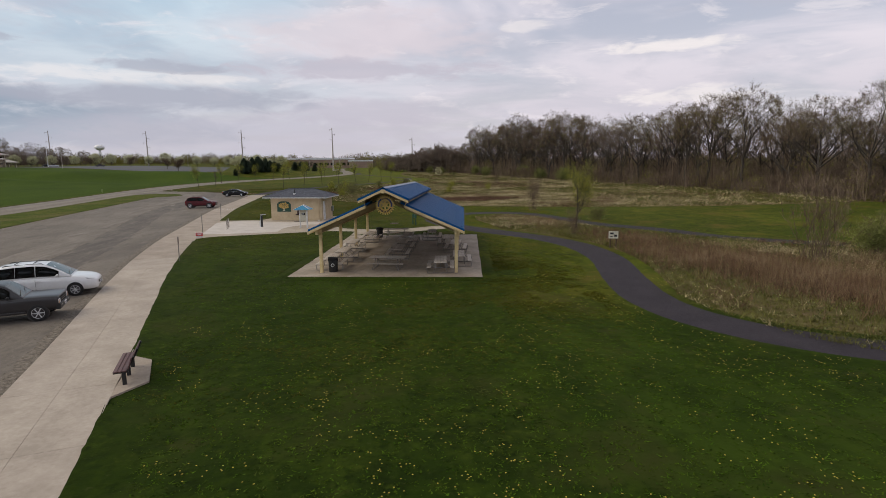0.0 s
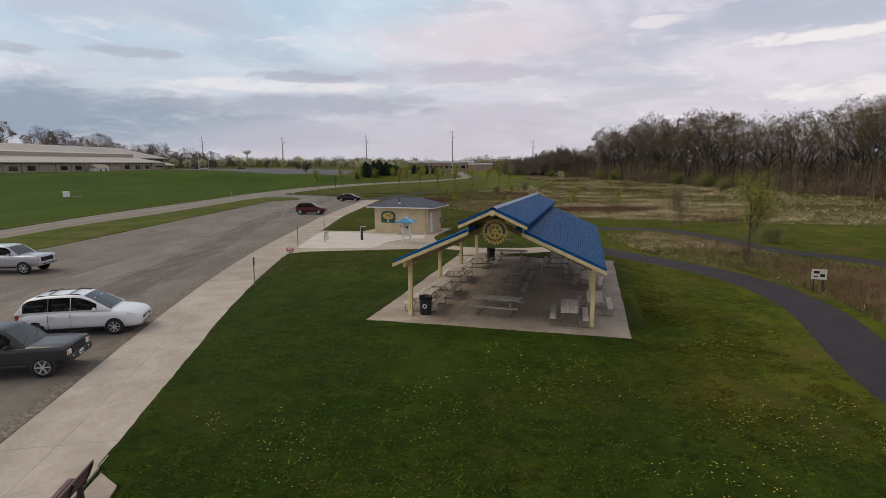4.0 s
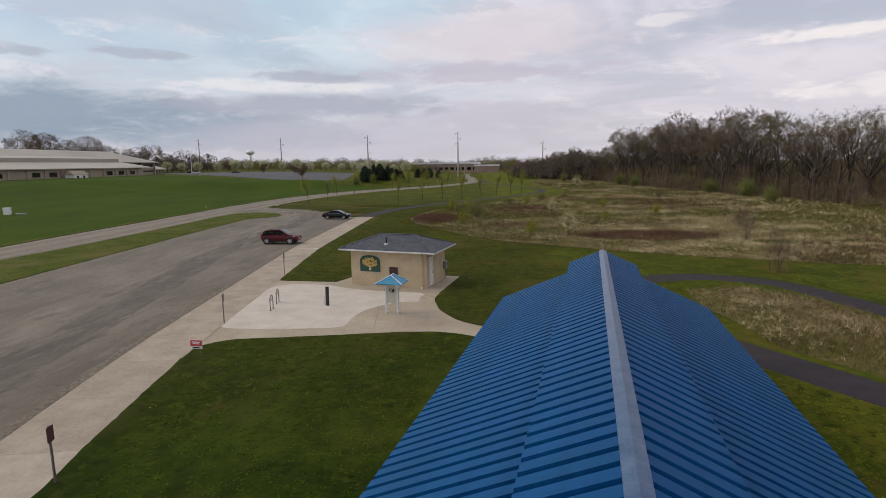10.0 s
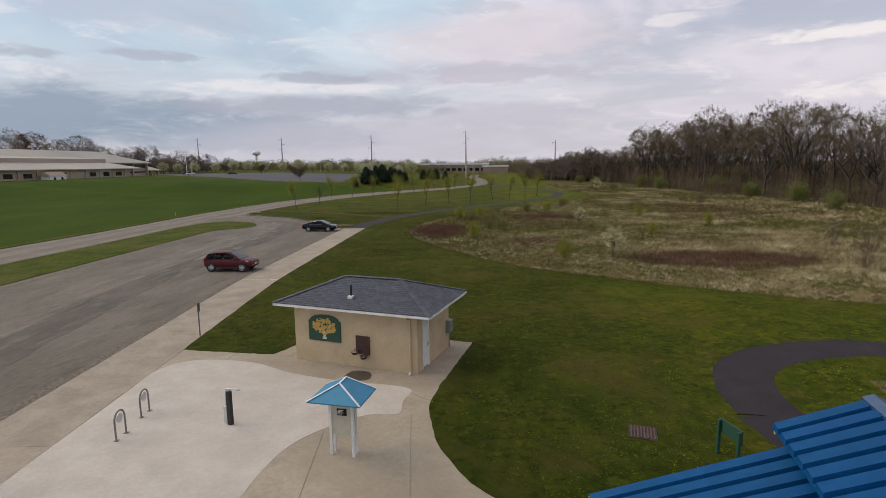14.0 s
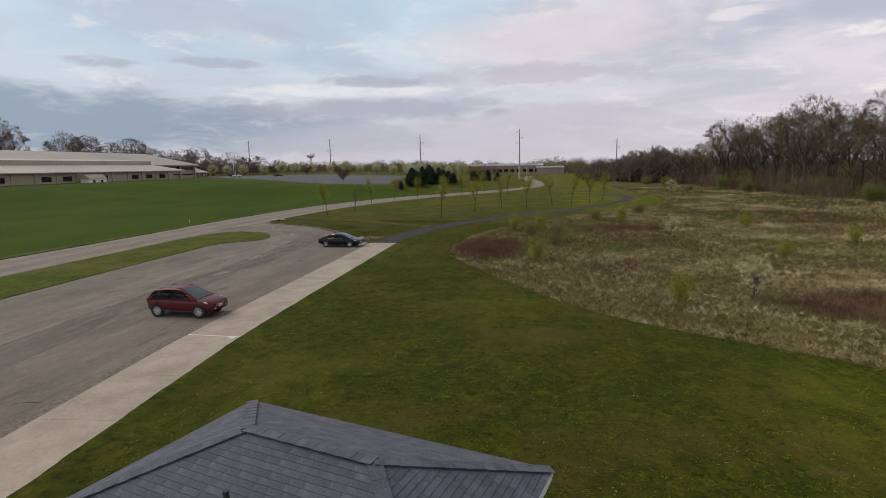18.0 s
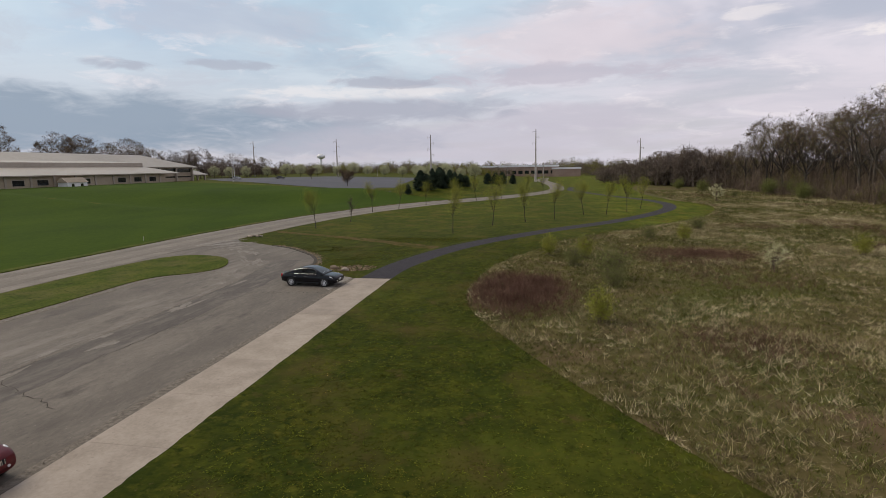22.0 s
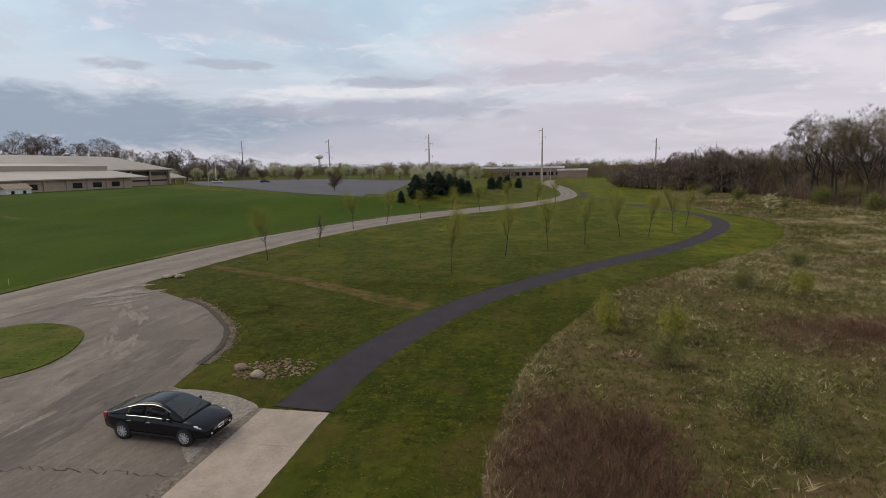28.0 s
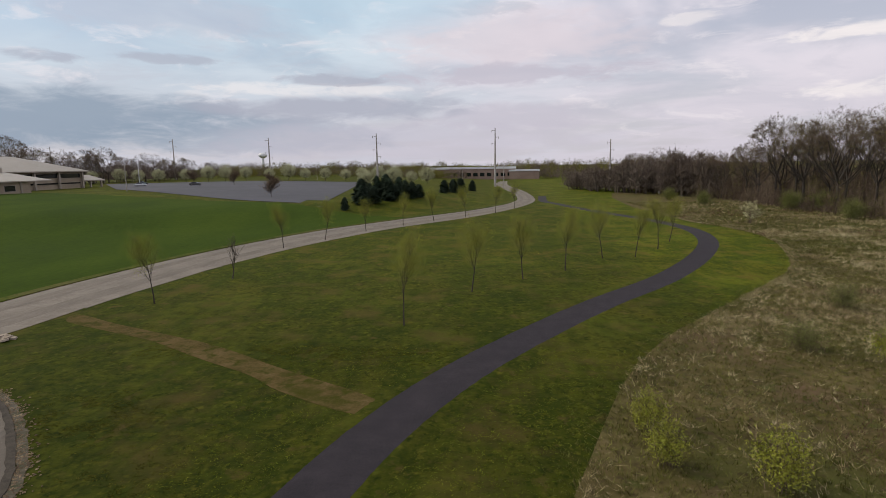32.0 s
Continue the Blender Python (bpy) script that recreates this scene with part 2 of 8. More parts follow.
M_FIELD = mat("field", [(0.030, 0.053, 0.004), (0.042, 0.070, 0.006), (0.055, 0.084, 0.009)], 0.10, 0.95, 0.5, 6, stretch=(1, 0.4, 1), fine=25, spec=0.04)
M_VERGE = mat("verge", [(0.0336, 0.0496, 0.0050), (0.0630, 0.0826, 0.0110), (0.0966, 0.1015, 0.0200)], 0.4, 0.95, 0.8, 9, big=0.15, bigcol=(0.1050, 0.0979, 0.0300), spec=0.05, spots=((3.0, (1, 1, 1), (0.55, 0.72), (0.0210, 0.0307, 0.0040)),))
M_MEADOW = mat("meadow_soil", [(0.0527, 0.0436, 0.0149), (0.0889, 0.0707, 0.0263), (0.1317, 0.1029, 0.0452)], 0.30, 0.95, 0.9, 7, fine=9, big=0.06, bigcol=(0.0658, 0.0716, 0.0165), spec=0.05, spots=((0.8, (1, 1, 1), (0.54, 0.70), (0.0581, 0.0639, 0.0155)), (1.6, (1, 1, 1), (0.52, 0.68), (0.0484, 0.0359, 0.0174)), (0.16, (1, 1, 1), (0.54, 0.70), (0.1210, 0.0774, 0.0464)), (3.5, (1, 1, 1), (0.58, 0.72), (0.2226, 0.1791, 0.0968))), sheen=(0.06, (0.5808, 0.4840, 0.2710)))
M_LOT = mat("worn_asphalt", [(0.098, 0.081, 0.064), (0.138, 0.116, 0.093), (0.180, 0.153, 0.124)], 0.35, 0.9, 0.6, 25, stretch=(1.0, 0.40, 1), fine=14, big=0.12, bigcol=(0.098, 0.080, 0.064), spots=((0.7, (1, 0.38, 1), (0.56, 0.72), (0.078, 0.064, 0.052)), (0.9, (1, 0.22, 1), (0.56, 0.78), (0.195, 0.169, 0.139)), (11.0, (1, 1, 1), (0.57, 0.72), (0.080, 0.066, 0.053)), (8.0, (1, 0.8, 1), (0.62, 0.76), (0.235, 0.206, 0.173))))
M_WORN = mat("worn_lane", [(0.064, 0.052, 0.043), (0.092, 0.076, 0.063), (0.13, 0.110, 0.091)], 0.5, 0.9, 0.7, 20, stretch=(1.0, 0.35, 1), fine=10, spots=((0.8, (1, 0.30, 1), (0.52, 0.68), (0.145, 0.123, 0.10)), (1.3, (1, 0.20, 1), (0.54, 0.76), (0.180, 0.157, 0.130)), (7.0, (1, 0.7, 1), (0.60, 0.74), (0.06, 0.05, 0.042))))
M_LOT2 = mat("streaked_asphalt", [(0.105, 0.087, 0.069), (0.145, 0.122, 0.098), (0.19, 0.163, 0.133)], 0.5, 0.9, 0.6, 22, stretch=(1.0, 0.35, 1), fine=10, spots=((1.1, (1, 0.20, 1), (0.53, 0.76), (0.215, 0.188, 0.157)), (0.9, (1, 0.32, 1), (0.56, 0.72), (0.082, 0.067, 0.055)), (8.0, (1, 0.8, 1), (0.60, 0.74), (0.24, 0.21, 0.178))))
M_PALEPATCH = mat("pale_patch", [(0.165, 0.144, 0.122), (0.215, 0.190, 0.165), (0.275, 0.247, 0.218)], 0.5, 0.9, 0.4, 30, fine=8, spots=((0.8, (1, 1, 1), (0.48, 0.66), (0.160, 0.137, 0.113)), (3.0, (1, 0.8, 1), (0.54, 0.72), (0.15, 0.128, 0.105))))
M_TRACK = mat("tyre_track", [(0.115, 0.094, 0.073), (0.150, 0.125, 0.100), (0.19, 0.163, 0.132)], 0.8, 0.9, 0.4, 30, stretch=(1.0, 0.25, 1), fine=8)
M_SCRAPED = mat("scraped_asphalt", [(0.150, 0.128, 0.104), (0.185, 0.160, 0.132), (0.235, 0.208, 0.176)], 0.9, 0.9, 0.7, 22, fine=9, spots=((0.9, (1, 0.7, 1), (0.48, 0.64), (0.145, 0.122, 0.098)), (4.0, (1, 0.8, 1), (0.56, 0.72), (0.26, 0.23, 0.197))))
M_ROAD = mat("road_chip", [(0.135, 0.112, 0.088), (0.180, 0.152, 0.122), (0.225, 0.195, 0.160)], 0.4, 0.9, 0.4, 30, fine=8, big=0.12, bigcol=(0.20, 0.172, 0.14), spots=((0.5, (1, 0.3, 1), (0.55, 0.72), (0.125, 0.104, 0.083)),))
M_TRAIL = mat("trail_asphalt", [(0.019, 0.015, 0.019), (0.027, 0.022, 0.027), (0.038, 0.031, 0.037)], 0.8, 0.85, 0.5, 60, fine=14, spec=0.25)
M_CONC = mat("concrete", [(0.2548, 0.2070, 0.1617), (0.3172, 0.2617, 0.2087), (0.3692, 0.3085, 0.2499)], 0.7, 0.85, 0.2, 50, vary=0.06, fine=12, spots=((0.35, (1, 1, 1), (0.52, 0.72), (0.2444, 0.1990, 0.1548)), (6.0, (1, 1, 1), (0.62, 0.75), (0.2080, 0.1672, 0.1303))))
M_CONC_PALE = mat("pale_concrete", [(0.2964, 0.2487, 0.2010), (0.3640, 0.3085, 0.2534), (0.4212, 0.3622, 0.3019)], 0.7, 0.85, 0.2, 50, vary=0.06, fine=12, spots=((0.35, (1, 1, 1), (0.52, 0.72), (0.2860, 0.2388, 0.1911)),))
M_PLAZA = mat("plaza_concrete", [(0.28, 0.232, 0.175), (0.35, 0.295, 0.228), (0.41, 0.35, 0.275)], 0.6, 0.85, 0.2, 50, fine=12, big=0.3, bigcol=(0.26, 0.212, 0.158))
M_WHITE = mat("white_concrete", [(0.42, 0.375, 0.33), (0.48, 0.43, 0.385), (0.53, 0.485, 0.435)], 0.8, 0.8, 0.15, 60, fine=12, spots=((0.5, (1, 1, 1), (0.5, 0.75), (0.44, 0.385, 0.33)),))
M_SLAB = mat("slab_concrete", [(0.2376, 0.1890, 0.1382), (0.3186, 0.2603, 0.1987), (0.3834, 0.3197, 0.2527)], 0.5, 0.75, 0.15, 50, vary=0.05, fine=10, big=0.35, bigcol=(0.2160, 0.1706, 0.1264), spots=((1.3, (1, 1, 1), (0.6, 0.75), (0.1728, 0.1350, 0.1026)),))
M_JOINT = mat("joint", [(0.2280, 0.1944, 0.1596), (0.3000, 0.2604, 0.2160)], 5, 0.9, 0)
M_GRAVEL = mat("gravel", [(0.075, 0.058, 0.042), (0.14, 0.115, 0.088), (0.22, 0.19, 0.155)], 6, 0.9, 0.8, 40, fine=7)
M_STRIP = mat("bare_strip_soil", [(0.0645, 0.0499, 0.0136), (0.0989, 0.0718, 0.0255), (0.1333, 0.0936, 0.0408)], 0.6, 0.95, 0.8, 25, fine=9, spec=0.05, spots=((1.0, (1, 1, 1), (0.50, 0.64), (0.0473, 0.0499, 0.0068)), (0.35, (1, 1, 1), (0.52, 0.68), (0.0516, 0.0515, 0.0076))))
M_KERB = mat("kerb", [(0.040, 0.033, 0.026), (0.085, 0.072, 0.058)], 3, 0.95, 0.6, 40, spec=0.2)
M_PALEROOF = mat("pale_membrane", [(0.6075, 0.6075, 0.6210), (0.7830, 0.7830, 0.7965)], 0.3, 0.8, 0)
M_KERBDIRT = mat("kerb_dirt", [(0.050, 0.041, 0.022), (0.085, 0.070, 0.045), (0.135, 0.112, 0.082)], 3, 0.95, 0.8, 30, fine=8, spots=((1.2, (1, 1, 1), (0.48, 0.62), (0.040, 0.040, 0.012)),))
M_ROOF = mat("blue_steel", [(0.002, 0.052, 0.160), (0.003, 0.063, 0.190), (0.006, 0.075, 0.218)], 0.9, 0.50, 0.02, 12, fine=6, vary=0.06, spec=0.09, spots=((0.25, (1, 1, 1), (0.50, 0.68), (0.010, 0.078, 0.196)),))
M_RIDGE = mat("ridge_steel", [(0.04, 0.085, 0.17), (0.065, 0.12, 0.215), (0.10, 0.16, 0.26)], 3, 0.32, 0.15, 9, metal=0.5)
M_CREAM = mat("cream_paint", [(0.56, 0.42, 0.20), (0.66, 0.51, 0.26), (0.72, 0.57, 0.31)], 2.5, 0.6, 0.08, 30, fine=8)
M_SOFFIT = mat("soffit_boards", [(0.30, 0.22, 0.11), (0.38, 0.28, 0.15), (0.44, 0.33, 0.18)], 2, 0.8, 0.15, 30, stretch=(1, 6, 1))
M_WALL = mat("tan_block", [(0.46, 0.355, 0.226), (0.515, 0.405, 0.264), (0.57, 0.455, 0.302)], 1.6, 0.85, 0.12, 30, fine=10)
M_SHINGLE = mat("shingle", [(0.052, 0.057, 0.076), (0.078, 0.084, 0.106), (0.108, 0.114, 0.138)], 3, 0.9, 0.5, 60, vary=0.16, fine=8)
M_SHINGLE_S = mat("shingle_s", [(0.052, 0.057, 0.076), (0.078, 0.084, 0.106), (0.108, 0.114, 0.138)], 3, 0.9, 0.5, 60, island=0.16, fine=8)
M_WHITEPAINT = mat("white_paint", [(0.66, 0.66, 0.66), (0.74, 0.74, 0.74), (0.80, 0.80, 0.80)], 3, 0.5, 0.05, 30)
M_TABLE = mat("weathered_wood", [(0.34, 0.287, 0.238), (0.46, 0.398, 0.342), (0.57, 0.505, 0.442)], 2.2, 0.85, 0.3, 25, stretch=(12, 1.2, 12), vary=0.14)
M_STEEL = mat("galvanised", [(0.16, 0.14, 0.125), (0.24, 0.215, 0.20), (0.30, 0.275, 0.26)], 4, 0.5, 0.05, 30, metal=0.6)
M_BLACK = mat("black_plastic", [(0.008, 0.008, 0.009), (0.014, 0.014, 0.015), (0.02, 0.02, 0.022)], 4, 0.5, 0.1, 50)
M_DARK = mat("dark_interior", [(0.006, 0.006, 0.007), (0.012, 0.012, 0.013)], 2, 0.9, 0)
M_GLASS = mat("window_glass", [(0.012, 0.015, 0.016), (0.018, 0.022, 0.023)], 1, 0.06, 0, spec=0.55)
M_SCREEN = mat("windscreen_glass", [(0.020, 0.026, 0.026), (0.030, 0.037, 0.037)], 1, 0.05, 0, spec=0.65)
M_TYRE = mat("tyre_rubber", [(0.010, 0.010, 0.010), (0.020, 0.019, 0.018)], 8, 0.85, 0.2, 60)
M_ALLOY = mat("alloy", [(0.48, 0.48, 0.49), (0.60, 0.60, 0.61)], 4, 0.35, 0, metal=0.15)
M_CHROME = mat("chrome", [(0.62, 0.62, 0.63), (0.7, 0.7, 0.7)], 4, 0.12, 0, metal=1.0)
M_LAMP = mat("lamp_glass", [(0.50, 0.50, 0.52), (0.70, 0.70, 0.70)], 5, 0.1, 0, coat=1.0)
M_AMBER = mat("amber_lens", [(0.55, 0.17, 0.02), (0.62, 0.22, 0.03)], 5, 0.15, 0, coat=1.0)
M_TAIL = mat("tail_lamp", [(0.25, 0.01, 0.01), (0.4, 0.02, 0.02)], 5, 0.15, 0, coat=1.0)
M_RED = mat("red_car_paint", [(0.078, 0.004, 0.008), (0.092, 0.006, 0.010)], 1, 0.38, 0, coat=0.10, spec=0.30)
M_BLACKCAR = mat("black_car_paint", [(0.004, 0.004, 0.006), (0.006, 0.006, 0.009)], 1, 0.2, 0, coat=0.15, spec=0.25)
M_WHITECAR = mat("white_car_paint", [(0.66, 0.66, 0.66), (0.72, 0.72, 0.72)], 1, 0.3, 0, coat=1.0)
M_GREYCAR = mat("grey_car_paint", [(0.026, 0.023, 0.024), (0.034, 0.031, 0.032)], 1, 0.3, 0, coat=0.25, spec=0.4)
M_SILVER = mat("silver_car_paint", [(0.40, 0.40, 0.42), (0.47, 0.47, 0.49)], 1, 0.32, 0, coat=1.0, metal=0.5)
M_YELLOW = mat("emblem_yellow", [(0.46, 0.30, 0.07), (0.56, 0.37, 0.10)], 5, 0.5, 0.05, 40)
M_NAVY = mat("emblem_navy", [(0.010, 0.022, 0.09), (0.014, 0.03, 0.12)], 5, 0.5, 0)
M_GREEN = mat("sign_green", [(0.012, 0.055, 0.035), (0.02, 0.075, 0.05)], 5, 0.6, 0.05, 40)
M_SIGNRED = mat("sign_red", [(0.50, 0.03, 0.035), (0.58, 0.05, 0.05)], 5, 0.6, 0)
M_TEAL = mat("kiosk_blue", [(0.020, 0.19, 0.34), (0.03, 0.235, 0.41)], 2, 0.45, 0.05, 30, fine=10)
M_BROWN = mat("bench_plastic", [(0.075, 0.034, 0.034), (0.115, 0.055, 0.052)], 3, 0.6, 0.1, 30, stretch=(6, 1, 6), vary=0.1)
M_BARK = mat("bark", [(0.0325, 0.0263, 0.0200), (0.0587, 0.0462, 0.0363), (0.0938, 0.0762, 0.0587)], 1.5, 0.95, 0.6, 14, stretch=(3, 3, 0.5), vary=0.25)
M_TWIG = mat("twig_bark", [(0.1056, 0.0744, 0.0540), (0.1512, 0.1092, 0.0792), (0.2136, 0.1608, 0.1200)], 0.12, 0.95, 0, island=0.4, spec=0.15)
# twig colour for the far woods, greyed to carry distance haze
M_HAZETWIG = mat("hazed_twigs", [(0.1187, 0.0900, 0.0722), (0.1615, 0.1260, 0.1017), (0.2090, 0.1665, 0.1353)], 0.05, 0.95, 0, island=0.4, spec=0.1)
M_TWIGLEAF = mat("budding_leaves", [(0.120, 0.112, 0.024), (0.170, 0.155, 0.034), (0.230, 0.205, 0.054)], 0.15, 0.9, 0, island=0.4, spec=0.15)
M_SHRUB = mat("shrub_leaves", [(0.120, 0.130, 0.035), (0.175, 0.185, 0.055), (0.24, 0.245, 0.085)], 0.3, 0.9, 0, island=0.35, spec=0.15)
M_SPRING = mat("spring_leaves", [(0.1904, 0.2072, 0.0242), (0.2688, 0.2744, 0.0352), (0.3472, 0.3360, 0.0605)], 0.8, 0.8, 0, island=0.3, spec=0.2)
M_BLOSSOM = mat("blossom", [(0.3629, 0.3426, 0.1694), (0.5141, 0.4842, 0.2772), (0.6955, 0.6554, 0.4158)], 0.5, 0.8, 0, island=0.35, spec=0.2)
M_PALEBLOSSOM = mat("pale_blossom", [(0.34, 0.34, 0.19), (0.45, 0.445, 0.27), (0.56, 0.55, 0.36)], 0.3, 0.8, 0, island=0.3, spec=0.2)
M_NEEDLE = mat("needles", [(0.018, 0.030, 0.018), (0.030, 0.046, 0.028), (0.046, 0.066, 0.040)], 0.6, 0.9, 0, island=0.4, spec=0.15)
M_STRAW = mat("straw", [(0.200, 0.155, 0.082), (0.400, 0.320, 0.185), (0.70, 0.59, 0.39)], 0.25, 0.9, 0, island=0.6, spec=0.05)
M_OLIVE = mat("olive_grass", [(0.0726, 0.0773, 0.0172), (0.1166, 0.1156, 0.0286), (0.1767, 0.1605, 0.0496)], 0.3, 0.9, 0, island=0.5, spec=0.05)
M_FORB = mat("forb_leaves", [(0.0810, 0.0864, 0.0306), (0.1350, 0.1350, 0.0576), (0.2250, 0.2160, 0.1152)], 0.4, 0.9, 0, island=0.5, spec=0.05)
M_BRAMBLE = mat("bramble", [(0.0966, 0.0516, 0.0365), (0.1449, 0.0805, 0.0578), (0.2013, 0.1212, 0.0892)], 0.4, 0.9, 0, island=0.4, spec=0.05)
M_RUST = mat("rusty_stalks", [(0.140, 0.088, 0.050), (0.205, 0.136, 0.080), (0.290, 0.205, 0.128)], 0.3, 0.9, 0, island=0.45, spec=0.05)
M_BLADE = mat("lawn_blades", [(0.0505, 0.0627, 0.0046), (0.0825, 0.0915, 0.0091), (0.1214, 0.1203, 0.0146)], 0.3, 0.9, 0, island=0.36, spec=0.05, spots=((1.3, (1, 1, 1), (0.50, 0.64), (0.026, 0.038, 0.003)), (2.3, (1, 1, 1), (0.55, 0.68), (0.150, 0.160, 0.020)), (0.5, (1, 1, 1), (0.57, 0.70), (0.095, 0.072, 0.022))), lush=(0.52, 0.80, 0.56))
M_YELLOWED = mat("yellowed_blades", [(0.0418, 0.0449, 0.0048), (0.0612, 0.0607, 0.0072), (0.0864, 0.0759, 0.0128)], 0.6, 0.9, 0, island=0.25, spec=0.05)
M_DANDELION = mat("dandelion", [(0.38, 0.27, 0.025), (0.48, 0.36, 0.06)], 9, 0.8, 0, island=0.4)
M_PEBBLE = mat("tan_stones", [(0.0975, 0.0640, 0.0341), (0.1724, 0.1189, 0.0666), (0.2699, 0.1961, 0.1199)], 1.5, 0.9, 0.4, 30, island=0.35)
M_STONE = mat("boulder", [(0.22, 0.175, 0.125), (0.31, 0.255, 0.192), (0.41, 0.345, 0.272)], 3, 0.9, 0.5, 14, spots=((5.0, (1, 1, 1), (0.52, 0.68), (0.17, 0.13, 0.09)),))
M_TANSTONE = mat("tan_boulder", [(0.14, 0.098, 0.064), (0.21, 0.152, 0.105), (0.28, 0.212, 0.152)], 3, 0.9, 0.5, 14, spots=((5.0, (1, 1, 1), (0.52, 0.68), (0.11, 0.08, 0.055)),))
M_PALEGRAVEL = mat("pale_gravel", [(0.13, 0.113, 0.093), (0.21, 0.187, 0.16), (0.30, 0.272, 0.24)], 6, 0.9, 0.8, 40, fine=7)
M_METALROOF = mat("pale_metal_roof", [(0.285, 0.245, 0.198), (0.335, 0.29, 0.238), (0.38, 0.335, 0.28)], 0.05, 0.5, 0, fine=20)
M_SIDING = mat("pale_siding", [(0.30, 0.245, 0.18), (0.35, 0.29, 0.215), (0.40, 0.335, 0.255)], 0.05, 0.8, 0, fine=20)
# school brick, paled in its colour for the haze of distance
M_BRICK = mat("hazed_brick", [(0.2300, 0.1500, 0.1170), (0.2990, 0.2063, 0.1625), (0.3450, 0.2500, 0.2080)], 0.1, 0.9, 0, fine=20)
M_FARLOT = mat("far_lot", [(0.045, 0.044, 0.055), (0.062, 0.060, 0.073), (0.085, 0.082, 0.096)], 0.03, 0.9, 0, fine=15)
M_POLE = mat("weathered_pole", [(0.30, 0.27, 0.25), (0.40, 0.365, 0.34), (0.48, 0.44, 0.41)], 0.3, 0.7, 0, fine=10)
M_SIGNPALE = mat("sign_pale", [(0.50, 0.47, 0.38), (0.60, 0.57, 0.47)], 6, 0.6, 0)
M_MAROON = mat("fountain_brown", [(0.035, 0.014, 0.012), (0.055, 0.022, 0.018)], 4, 0.5, 0.05, 30)
M_WET = mat("wet_stain", [(0.055, 0.042, 0.032), (0.085, 0.067, 0.052)], 4, 0.6, 0)
M_ACGREEN = mat("unit_grey", [(0.17, 0.19, 0.17), (0.23, 0.25, 0.23)], 4, 0.5, 0)


# ---- building blocks ----
def box(bm, x, y, z, sx, sy, sz, rz=0.0, m=None):
    """A block centred at x, y with its foot at z."""
    r = bmesh.ops.create_cube(bm, size=1.0)
    mm = (m or Matrix()) @ pose(x, y, z + sz / 2, 0, 0, rz) @ Matrix.Diagonal((sx, sy, sz, 1))
    bmesh.ops.transform(bm, matrix=mm, verts=r["verts"])
    return r["verts"]


def rod(bm, a, b, r0, r1=None, n=8):
    """A tapered rod from a to b."""
    a, b = Vector(a), Vector(b)
    r1 = r0 if r1 is None else r1
    d = b - a
    q = d.to_track_quat("Z", "Y").to_matrix().to_4x4()
    r = bmesh.ops.create_cone(bm, cap_ends=True, segments=n, radius1=r0, radius2=max(r1, 1e-4), depth=d.length)
    bmesh.ops.transform(bm, matrix=Matrix.Translation((a + b) / 2) @ q, verts=r["verts"])
    return r["verts"]


def bent(bm, pts, r, n=6):
    for a, b in zip(pts, pts[1:]):
        rod(bm, a, b, r, r, n)


def mesh_of(bm, name, material, smooth=False, bevel=0.0):
    if bevel:
        bmesh.ops.bevel(bm, geom=bm.edges[:], offset=bevel, segments=1, affect="EDGES")
    me = bpy.data.meshes.new(name)
    bm.to_mesh(me)
    bm.free()
    me.materials.append(material)
    if smooth:
        me.polygons.foreach_set("use_smooth", [True] * len(me.polygons))
    return me


def part(name, bm, material, parent, label="", smooth=False, bevel=0.0):
    """Links a bmesh as one mesh object under a thing or a part."""
    ob = new(name, mesh_of(bm, name, material, smooth, bevel))
    ob.parent = parent
    return tagged(ob, label)


def share(name, me, parent, m):
    """One more piece on a mesh that others share."""
    ob = new(name, me)
    ob.parent = parent
    ob.matrix_basis = m
    return ob


def thing(name, m, label, category, group="", kind=""):
    ob = new(name)
    ob.empty_display_size = 0.3
    ob.matrix_basis = m
    return tagged(ob, label, category, group, kind)


def raw(name, verts, faces, material, smooth=False):
    me = bpy.data.meshes.new(name)
    me.from_pydata(verts, [], faces)
    me.materials.append(material)
    if smooth:
        me.polygons.foreach_set("use_smooth", [True] * len(me.polygons))
    return new(name, me)


def tri_mesh(name, verts, material):
    """A mesh of loose triangles from an array of corners, three rows a triangle."""
    verts = np.asarray(verts, dtype=np.float32).reshape(-1, 3)
    n = len(verts) // 3
    me = bpy.data.meshes.new(name)
    me.vertices.add(len(verts))
    me.vertices.foreach_set("co", verts.ravel())
    me.loops.add(len(verts))
    me.loops.foreach_set("vertex_index", np.arange(len(verts), dtype=np.int32))
    me.polygons.add(n)
    me.polygons.foreach_set("loop_start", np.arange(0, 3 * n, 3, dtype=np.int32))
    me.update(calc_edges=True)
    me.materials.append(material)
    return me


def curve(pts, n=6, closed=False):
    """A smooth line through pts (Catmull-Rom)."""
    p = [Vector((*q, 0)) for q in pts]
    k = len(p)
    out = []
    for i in range(k if closed else k - 1):
        a = p[(i - 1) % k] if closed or i else p[0] * 2 - p[1]
        b, c = p[i], p[(i + 1) % k]
        d = p[(i + 2) % k] if closed or i < k - 2 else p[-1] * 2 - p[-2]
        for j in range(n):
            t = j / n
            v = 0.5 * (2 * b + (c - a) * t + (2 * a - 5 * b + 4 * c - d) * t * t + (3 * b - a - 3 * c + d) * t ** 3)
            out.append((v.x, v.y))
    if not closed:
        out.append((p[-1].x, p[-1].y))
    return out


